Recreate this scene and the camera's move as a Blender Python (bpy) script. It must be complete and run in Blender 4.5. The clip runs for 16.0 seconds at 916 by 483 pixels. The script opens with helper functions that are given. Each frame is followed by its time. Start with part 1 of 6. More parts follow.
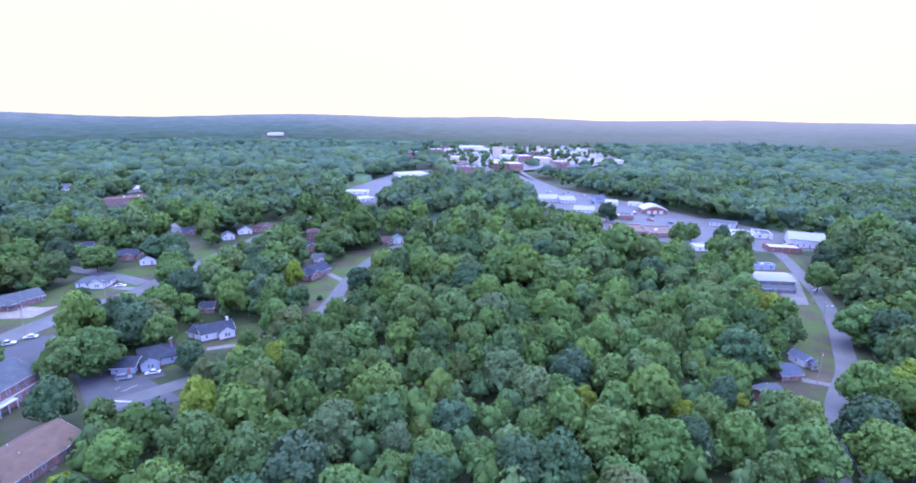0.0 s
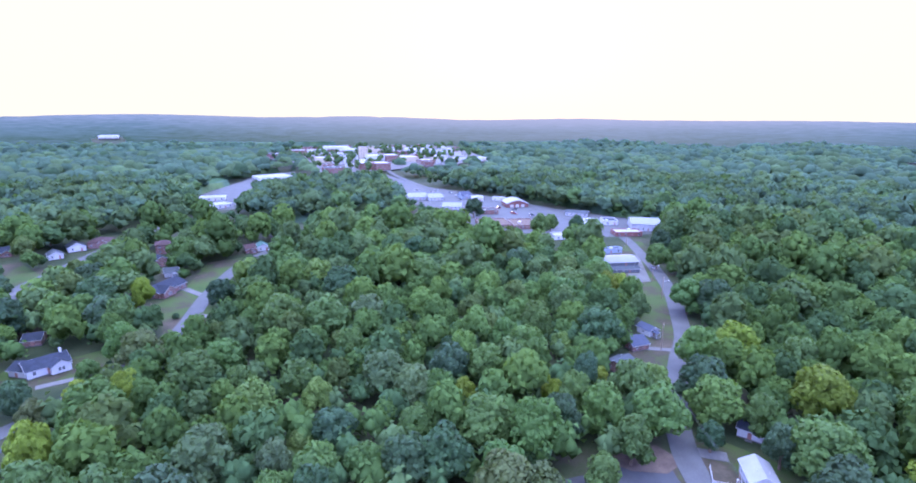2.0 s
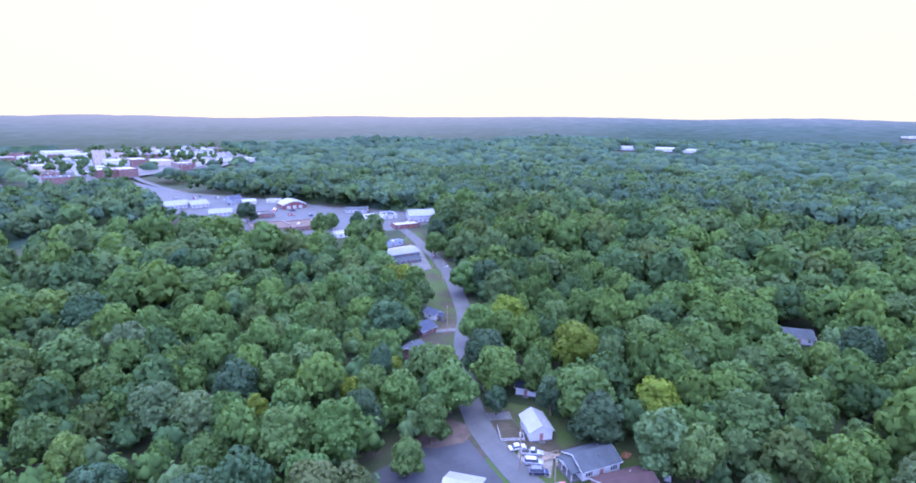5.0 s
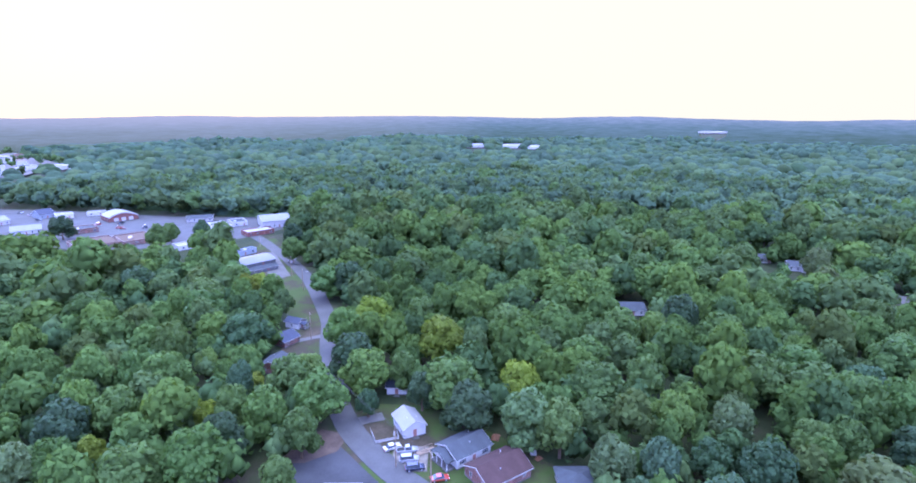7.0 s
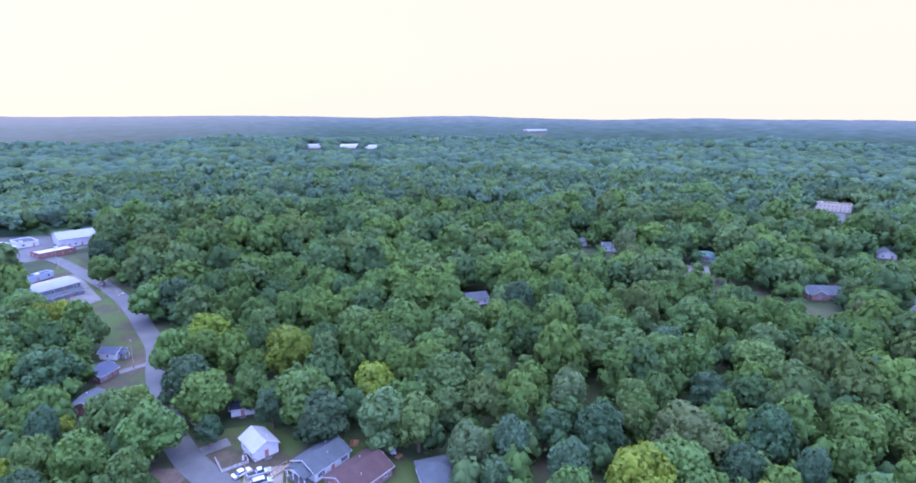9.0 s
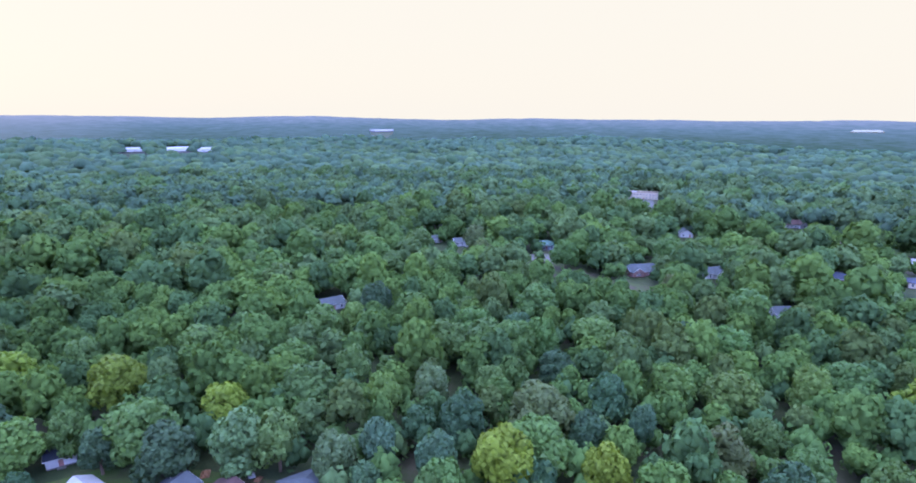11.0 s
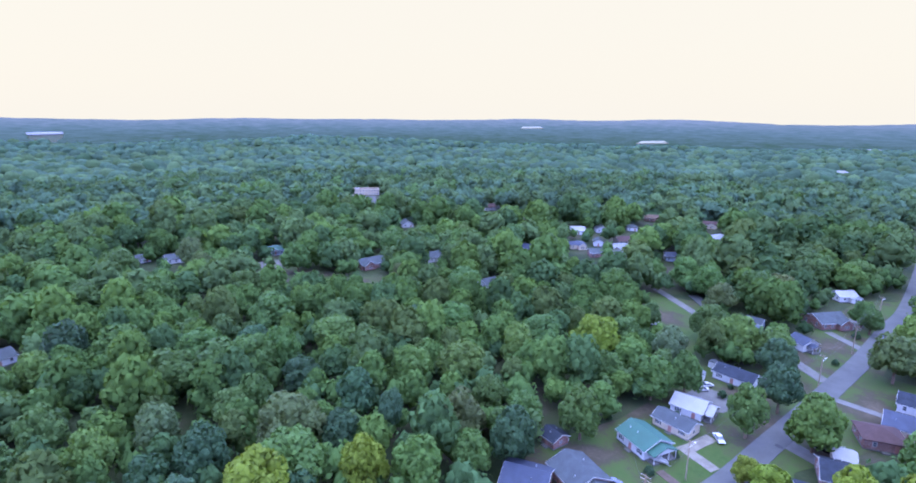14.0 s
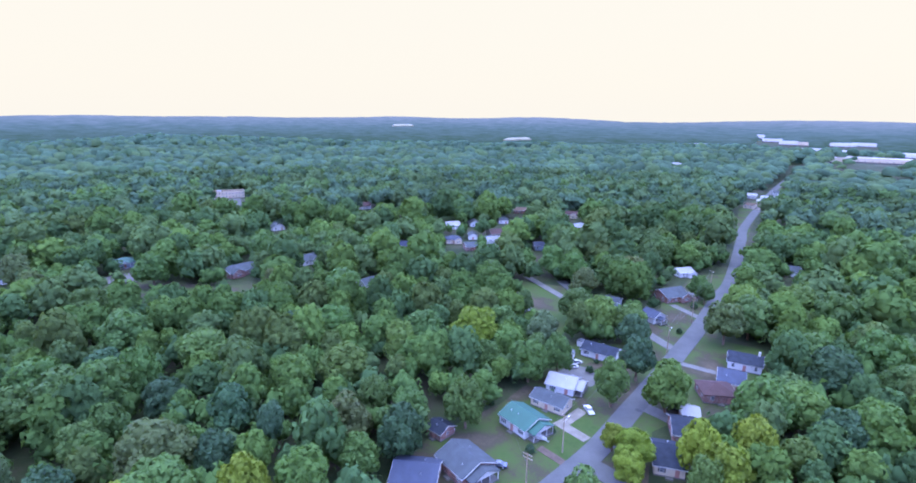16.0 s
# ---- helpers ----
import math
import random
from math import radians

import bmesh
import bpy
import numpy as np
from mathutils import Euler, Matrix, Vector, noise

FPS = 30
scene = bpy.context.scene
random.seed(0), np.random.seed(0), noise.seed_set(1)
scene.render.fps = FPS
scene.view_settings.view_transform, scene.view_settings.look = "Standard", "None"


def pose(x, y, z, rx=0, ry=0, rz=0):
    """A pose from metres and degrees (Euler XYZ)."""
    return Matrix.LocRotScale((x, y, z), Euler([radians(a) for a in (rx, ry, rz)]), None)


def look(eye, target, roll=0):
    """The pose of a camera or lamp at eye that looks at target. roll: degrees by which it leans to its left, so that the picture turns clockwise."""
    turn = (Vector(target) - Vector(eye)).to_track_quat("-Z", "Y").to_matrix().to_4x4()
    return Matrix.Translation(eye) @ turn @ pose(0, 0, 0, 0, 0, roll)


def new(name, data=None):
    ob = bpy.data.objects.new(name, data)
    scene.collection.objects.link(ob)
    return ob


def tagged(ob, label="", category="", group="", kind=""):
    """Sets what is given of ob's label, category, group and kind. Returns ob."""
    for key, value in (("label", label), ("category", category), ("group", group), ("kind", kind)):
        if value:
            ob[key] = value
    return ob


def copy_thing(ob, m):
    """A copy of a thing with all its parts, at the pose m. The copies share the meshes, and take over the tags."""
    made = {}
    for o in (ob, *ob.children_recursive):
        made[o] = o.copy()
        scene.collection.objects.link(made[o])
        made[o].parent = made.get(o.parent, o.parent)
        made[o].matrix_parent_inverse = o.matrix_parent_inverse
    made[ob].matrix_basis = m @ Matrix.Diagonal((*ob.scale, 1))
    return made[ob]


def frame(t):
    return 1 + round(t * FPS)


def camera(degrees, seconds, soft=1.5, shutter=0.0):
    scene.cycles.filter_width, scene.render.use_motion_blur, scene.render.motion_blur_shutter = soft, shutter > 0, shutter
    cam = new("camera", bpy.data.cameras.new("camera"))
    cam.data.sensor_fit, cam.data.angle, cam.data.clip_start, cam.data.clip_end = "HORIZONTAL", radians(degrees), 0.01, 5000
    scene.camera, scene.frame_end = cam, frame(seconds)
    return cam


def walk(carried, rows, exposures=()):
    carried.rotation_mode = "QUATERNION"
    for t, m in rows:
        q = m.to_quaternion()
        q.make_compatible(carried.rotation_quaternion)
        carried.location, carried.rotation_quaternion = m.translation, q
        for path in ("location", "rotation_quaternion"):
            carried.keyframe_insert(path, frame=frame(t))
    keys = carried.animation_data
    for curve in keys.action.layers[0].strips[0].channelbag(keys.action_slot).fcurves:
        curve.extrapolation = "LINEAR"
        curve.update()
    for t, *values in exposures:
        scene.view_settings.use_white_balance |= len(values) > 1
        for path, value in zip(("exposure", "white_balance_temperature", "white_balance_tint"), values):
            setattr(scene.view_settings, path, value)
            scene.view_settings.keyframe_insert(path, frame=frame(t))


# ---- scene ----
cam = camera(81.76, 16.0, soft=1.8)
PATH = [
    (0.0, pose(0, 0, 85, 76.40, -0.66, 0.00)),
    (0.5, pose(0, 0, 85, 76.41, -0.70, -3.43)),
    (1.0, pose(0, 0, 85, 76.45, -0.62, -7.00)),
    (1.5, pose(0, 0, 85, 76.47, -0.55, -10.54)),
    (2.0, pose(0, 0, 85, 76.47, -0.49, -14.26)),
    (2.5, pose(0, 0, 85, 76.47, -0.41, -18.72)),
    (3.0, pose(0, 0, 85, 76.45, -0.37, -23.11)),
    (3.5, pose(0, 0, 85, 76.47, -0.27, -27.52)),
    (4.0, pose(0, 0, 85, 76.43, -0.30, -31.41)),
    (6.5, pose(0, 0, 85, 76.35, -0.23, -49.00)),
    (7.0, pose(0, 0, 85, 76.35, -0.20, -53.54)),
    (7.5, pose(0, 0, 85, 76.33, -0.20, -58.04)),
    (8.0, pose(0, 0, 85, 76.33, -0.19, -62.48)),
    (8.5, pose(0, 0, 85, 76.34, -0.21, -66.66)),
    (9.0, pose(0, 0, 85, 76.37, -0.23, -70.68)),
    (11.5, pose(0, 0, 85, 76.49, -0.41, -91.91)),
    (12.0, pose(0, 0, 85, 76.52, -0.41, -97.62)),
    (12.5, pose(0, 0, 85, 76.56, -0.32, -103.14)),
    (13.0, pose(0, 0, 85, 76.58, -0.38, -108.15)),
    (13.5, pose(0, 0, 85, 76.61, -0.38, -112.74)),
    (14.0, pose(0, 0, 85, 76.61, -0.41, -116.21)),
    (14.5, pose(0, 0, 85, 76.59, -0.49, -119.41)),
    (15.0, pose(0, 0, 85, 76.55, -0.44, -122.73)),
    (15.5, pose(0, 0, 85, 76.52, -0.44, -126.17)),
    (16.0, pose(0, 0, 85, 76.47, -0.55, -129.78)),
]
walk(cam, PATH, ((0.0, 0.15, 6450, 16), (4.0, 0.14, 6450, 16), (9.0, 0.07, 6400, 15), (12.5, -0.03, 6350, 12), (16.0, 0.02, 6350, 12)))

# ---- light: a pale, hazy evening sky, the sun all but set ----
SUN_AZ = 20.7
world = bpy.data.worlds.new("evening_sky")
scene.world = world
world.use_nodes = True
wt = world.node_tree
wt.nodes.clear()
w_out = wt.nodes.new("ShaderNodeOutputWorld")
w_sky = wt.nodes.new("ShaderNodeTexSky")
w_sky.sky_type = 'NISHITA'
w_sky.sun_disc = False
w_sky.sun_elevation = radians(6)
w_sky.sun_rotation = radians(SUN_AZ)
w_sky.air_density = 1.2
w_sky.dust_density = 2.0
w_bg = wt.nodes.new("ShaderNodeBackground")
w_bg.inputs["Strength"].default_value = 0.008
# thin overcast: pale and warm near the horizon, brighter and bluer overhead
w_tc = wt.nodes.new("ShaderNodeTexCoord")
w_sep = wt.nodes.new("ShaderNodeSeparateXYZ")
w_up = wt.nodes.new("ShaderNodeValToRGB")
w_up.color_ramp.interpolation = 'EASE'
w_up.color_ramp.elements[0].position, w_up.color_ramp.elements[0].color = 0.195, (0.97, 0.925, 0.82, 1)
w_up.color_ramp.elements[1].position, w_up.color_ramp.elements[1].color = 0.9, (4.6, 5.6, 9.4, 1)
w_mid = w_up.color_ramp.elements.new(0.42)
w_mid.color = (3.3, 4.6, 13.2, 1)
w_haze = wt.nodes.new("ShaderNodeBackground")
w_add = wt.nodes.new("ShaderNodeAddShader")
wt.links.new(w_tc.outputs["Generated"], w_sep.inputs[0])
wt.links.new(w_sep.outputs["Z"], w_up.inputs["Fac"])
wt.links.new(w_up.outputs["Color"], w_haze.inputs["Color"])
wt.links.new(w_sky.outputs[0], w_bg.inputs["Color"])
wt.links.new(w_bg.outputs[0], w_add.inputs[0])
wt.links.new(w_haze.outputs[0], w_add.inputs[1])
wt.links.new(w_add.outputs[0], w_out.inputs["Surface"])

sun = new("sun", bpy.data.lights.new("sun", 'SUN'))
sun.data.energy = 0.9
sun.data.angle = radians(14)
sun.data.color = (1.0, 0.86, 0.74)
s_az, s_el = radians(SUN_AZ), radians(9)
sun.matrix_world = look((0, 0, 200), (-math.sin(s_az) * 1000, -math.cos(s_az) * 1000, 200 - 1000 * math.tan(s_el)))
scene.view_settings.exposure = 0.0


# ---- materials ----
def material(name, rough=0.8, spec=0.3, metal=0.0):
    m = bpy.data.materials.new(name)
    m.use_nodes = True
    b = m.node_tree.nodes["Principled BSDF"]
    b.inputs["Roughness"].default_value = rough
    b.inputs["Specular IOR Level"].default_value = spec
    b.inputs["Metallic"].default_value = metal
    return m, m.node_tree, b


def node(nt, kind, **values):
    n = nt.nodes.new(kind)
    for k, v in values.items():
        n.inputs[k].default_value = v
    return n


def scaled(c, k):
    return (c[0] * k, c[1] * k, c[2] * k, 1)


def mottled(name, colour, dark=0.75, light=1.2, scale=0.8, fine=9.0, rough=0.8, spec=0.3, metal=0.0, bump=0.15, bands=None):
    """Colour broken up at two scales, with a fine relief. bands: courses of that many per metre (siding, seams)."""
    m, nt, b = material(name, rough, spec, metal)
    tc = nt.nodes.new("ShaderNodeTexCoord")
    big = node(nt, "ShaderNodeTexNoise", Scale=scale, Detail=4.0, Roughness=0.6)
    small = node(nt, "ShaderNodeTexNoise", Scale=fine, Detail=3.0)
    for n in (big, small):
        nt.links.new(tc.outputs["Object"], n.inputs["Vector"])
    mix = nt.nodes.new("ShaderNodeMath")
    mix.operation = 'MULTIPLY_ADD'
    mix.inputs[1].default_value = 0.45
    nt.links.new(small.outputs["Fac"], mix.inputs[0])
    nt.links.new(big.outputs["Fac"], mix.inputs[2])
    ramp = nt.nodes.new("ShaderNodeValToRGB")
    ramp.color_ramp.elements[0].position, ramp.color_ramp.elements[1].position = 0.5, 0.95
    ramp.color_ramp.elements[0].color, ramp.color_ramp.elements[1].color = scaled(colour, dark), scaled(colour, light)
    nt.links.new(mix.outputs[0], ramp.inputs["Fac"])
    nt.links.new(ramp.outputs["Color"], b.inputs["Base Color"])
    bp = node(nt, "ShaderNodeBump", Strength=bump, Distance=0.05)
    nt.links.new(small.outputs["Fac"], bp.inputs["Height"])
    nt.links.new(bp.outputs["Normal"], b.inputs["Normal"])
    if bands:
        wv = node(nt, "ShaderNodeTexWave", Scale=bands / 2, Distortion=0.0)
        wv.bands_direction = 'Z'
        wv.wave_profile = 'SAW'
        nt.links.new(tc.outputs["Object"], wv.inputs["Vector"])
        b2 = node(nt, "ShaderNodeBump", Strength=0.5, Distance=0.03)
        nt.links.new(wv.outputs["Fac"], b2.inputs["Height"])
        nt.links.new(bp.outputs["Normal"], b2.inputs["Normal"])
        nt.links.new(b2.outputs["Normal"], b.inputs["Normal"])
    return m


def brickwork(name, colour):
    m, nt, b = material(name, 0.85, 0.2)
    tc = nt.nodes.new("ShaderNodeTexCoord")
    mp = nt.nodes.new("ShaderNodeMapping")
    mp.inputs["Rotation"].default_value = (radians(90), 0, 0)
    br = node(nt, "ShaderNodeTexBrick", Scale=1.0, Color1=scaled(colour, 1.15), Color2=scaled(colour, 0.7), Mortar=(0.2, 0.18, 0.165, 1))
    br.inputs["Brick Width"].default_value, br.inputs["Row Height"].default_value, br.inputs["Mortar Size"].default_value = 0.23, 0.076, 0.008
    n = node(nt, "ShaderNodeTexNoise", Scale=0.7, Detail=4.0)
    nt.links.new(tc.outputs["Object"], mp.inputs["Vector"])
    nt.links.new(mp.outputs[0], br.inputs["Vector"])
    nt.links.new(tc.outputs["Object"], n.inputs["Vector"])
    mx = nt.nodes.new("ShaderNodeMix")
    mx.data_type, mx.blend_type = 'RGBA', 'OVERLAY'
    mx.inputs["Factor"].default_value = 0.4
    nt.links.new(br.outputs["Color"], mx.inputs["A"])
    nt.links.new(n.outputs["Fac"], mx.inputs["B"])
    nt.links.new(mx.outputs["Result"], b.inputs["Base Color"])
    return m


def foliage(name, per_object, grain=2.2, depth=0.35, swing=0.26):
    """Leaves: the tree's own colour, broken up from clump to clump and over the crown."""
    m, nt, b = material(name, 0.65 if per_object else 0.85, 0.15 if per_object else 0.04)
    geo = nt.nodes.new("ShaderNodeNewGeometry")
    isl = node(nt, "ShaderNodeMath")
    isl.operation = 'MULTIPLY_ADD'
    isl.inputs[1].default_value, isl.inputs[2].default_value = swing, 1 - swing / 2
    nt.links.new(geo.outputs["Random Per Island"], isl.inputs[0])
    if per_object:
        src = nt.nodes.new("ShaderNodeObjectInfo").outputs["Color"]
    else:
        at = nt.nodes.new("ShaderNodeAttribute")
        at.attribute_name = "leaf_colour"
        src = at.outputs["Color"]
    n = node(nt, "ShaderNodeTexNoise", Scale=0.22, Detail=2.0)
    fine = node(nt, "ShaderNodeTexNoise", Scale=grain, Detail=3.0, Roughness=0.6)
    for q in (n, fine):
        nt.links.new(geo.outputs["Position"], q.inputs["Vector"])
    bp = node(nt, "ShaderNodeBump", Strength=0.5, Distance=depth)
    nt.links.new(fine.outputs["Fac"], bp.inputs["Height"])
    nt.links.new(bp.outputs["Normal"], b.inputs["Normal"])
    add = nt.nodes.new("ShaderNodeMath")
    add.operation = 'MULTIPLY_ADD'
    add.inputs[1].default_value = 0.7
    nt.links.new(fine.outputs["Fac"], add.inputs[0])
    nt.links.new(n.outputs["Fac"], add.inputs[2])
    mr = node(nt, "ShaderNodeMapRange")
    mr.inputs["From Min"].default_value, mr.inputs["From Max"].default_value = 0.6, 1.15
    mr.inputs["To Min"].default_value, mr.inputs["To Max"].default_value = 0.84, 1.18
    nt.links.new(add.outputs[0], mr.inputs["Value"])
    vm = nt.nodes.new("ShaderNodeVectorMath")
    vm.operation = 'SCALE'
    nt.links.new(src, vm.inputs[0])
    both = node(nt, "ShaderNodeMath")
    both.operation = 'MULTIPLY'
    nt.links.new(mr.outputs["Result"], both.inputs[0])
    nt.links.new(isl.outputs[0], both.inputs[1])
    nt.links.new(both.outputs[0], vm.inputs["Scale"])
    nt.links.new(vm.outputs[0], b.inputs["Base Color"])
    tr = nt.nodes.new("ShaderNodeBsdfTranslucent")
    thr = nt.nodes.new("ShaderNodeVectorMath")
    thr.operation = 'MULTIPLY'
    thr.inputs[1].default_value = (1.4, 1.3, 0.8)
    nt.links.new(vm.outputs[0], thr.inputs[0])
    nt.links.new(thr.outputs[0], tr.inputs["Color"])
    mix = nt.nodes.new("ShaderNodeMixShader")
    mix.inputs["Fac"].default_value = 0.38
    nt.links.new(b.outputs[0], mix.inputs[1])
    nt.links.new(tr.outputs[0], mix.inputs[2])
    nt.links.new(mix.outputs[0], nt.nodes["Material Output"].inputs["Surface"])
    return m


def ground_material():
    """Mown grass, worn earth and leaf litter in broad patches."""
    m, nt, b = material("ground", 0.95, 0.1)
    geo = nt.nodes.new("ShaderNodeNewGeometry")
    n1 = node(nt, "ShaderNodeTexNoise", Scale=0.045, Detail=6.0, Roughness=0.6)
    n2 = node(nt, "ShaderNodeTexNoise", Scale=1.3, Detail=5.0, Roughness=0.7)
    for n in (n1, n2):
        nt.links.new(geo.outputs["Position"], n.inputs["Vector"])
    mixf = nt.nodes.new("ShaderNodeMath")
    mixf.operation = 'MULTIPLY_ADD'
    mixf.inputs[1].default_value = 0.35
    nt.links.new(n2.outputs["Fac"], mixf.inputs[0])
    nt.links.new(n1.outputs["Fac"], mixf.inputs[2])
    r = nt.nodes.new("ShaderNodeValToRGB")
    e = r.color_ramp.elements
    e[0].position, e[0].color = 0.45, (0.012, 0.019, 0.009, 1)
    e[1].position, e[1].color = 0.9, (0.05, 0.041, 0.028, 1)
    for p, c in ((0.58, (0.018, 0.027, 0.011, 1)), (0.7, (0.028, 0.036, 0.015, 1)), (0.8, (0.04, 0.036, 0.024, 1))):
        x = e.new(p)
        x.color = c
    nt.links.new(mixf.outputs[0], r.inputs["Fac"])
    nt.links.new(r.outputs["Color"], b.inputs["Base Color"])
    bp = node(nt, "ShaderNodeBump", Strength=0.6, Distance=0.2)
    nt.links.new(n2.outputs["Fac"], bp.inputs["Height"])
    nt.links.new(bp.outputs["Normal"], b.inputs["Normal"])
    return m


def lawn_material():
    """Yard grass, thin and dry in places, worn to brown earth in others."""
    m, nt, b = material("lawn", 0.95, 0.1)
    geo = nt.nodes.new("ShaderNodeNewGeometry")
    n1 = node(nt, "ShaderNodeTexNoise", Scale=0.06, Detail=5.0, Roughness=0.6)
    n2 = node(nt, "ShaderNodeTexNoise", Scale=1.1, Detail=5.0, Roughness=0.7)
    for n in (n1, n2):
        nt.links.new(geo.outputs["Position"], n.inputs["Vector"])
    mixf = nt.nodes.new("ShaderNodeMath")
    mixf.operation = 'MULTIPLY_ADD'
    mixf.inputs[1].default_value = 0.3
    nt.links.new(n2.outputs["Fac"], mixf.inputs[0])
    nt.links.new(n1.outputs["Fac"], mixf.inputs[2])
    r = nt.nodes.new("ShaderNodeValToRGB")
    e = r.color_ramp.elements
    e[0].position, e[0].color = 0.42, (0.022, 0.042, 0.010, 1)
    e[1].position, e[1].color = 0.86, (0.064, 0.050, 0.034, 1)
    for q, c in ((0.57, (0.034, 0.056, 0.014, 1)), (0.66, (0.038, 0.048, 0.017, 1)), (0.72, (0.036, 0.031, 0.020, 1))):
        x = e.new(q)
        x.color = c
    nt.links.new(mixf.outputs[0], r.inputs["Fac"])
    nt.links.new(r.outputs["Color"], b.inputs["Base Color"])
    bp = node(nt, "ShaderNodeBump", Strength=0.6, Distance=0.12)
    nt.links.new(n2.outputs["Fac"], bp.inputs["Height"])
    nt.links.new(bp.outputs["Normal"], b.inputs["Normal"])
    return m


def own_colour(name, rough, spec, metal=0.0, coat=0.0):
    m, nt, b = material(name, rough, spec, metal)
    b.inputs["Coat Weight"].default_value = coat
    oi = nt.nodes.new("ShaderNodeObjectInfo")
    nt.links.new(oi.outputs["Color"], b.inputs["Base Color"])
    return m


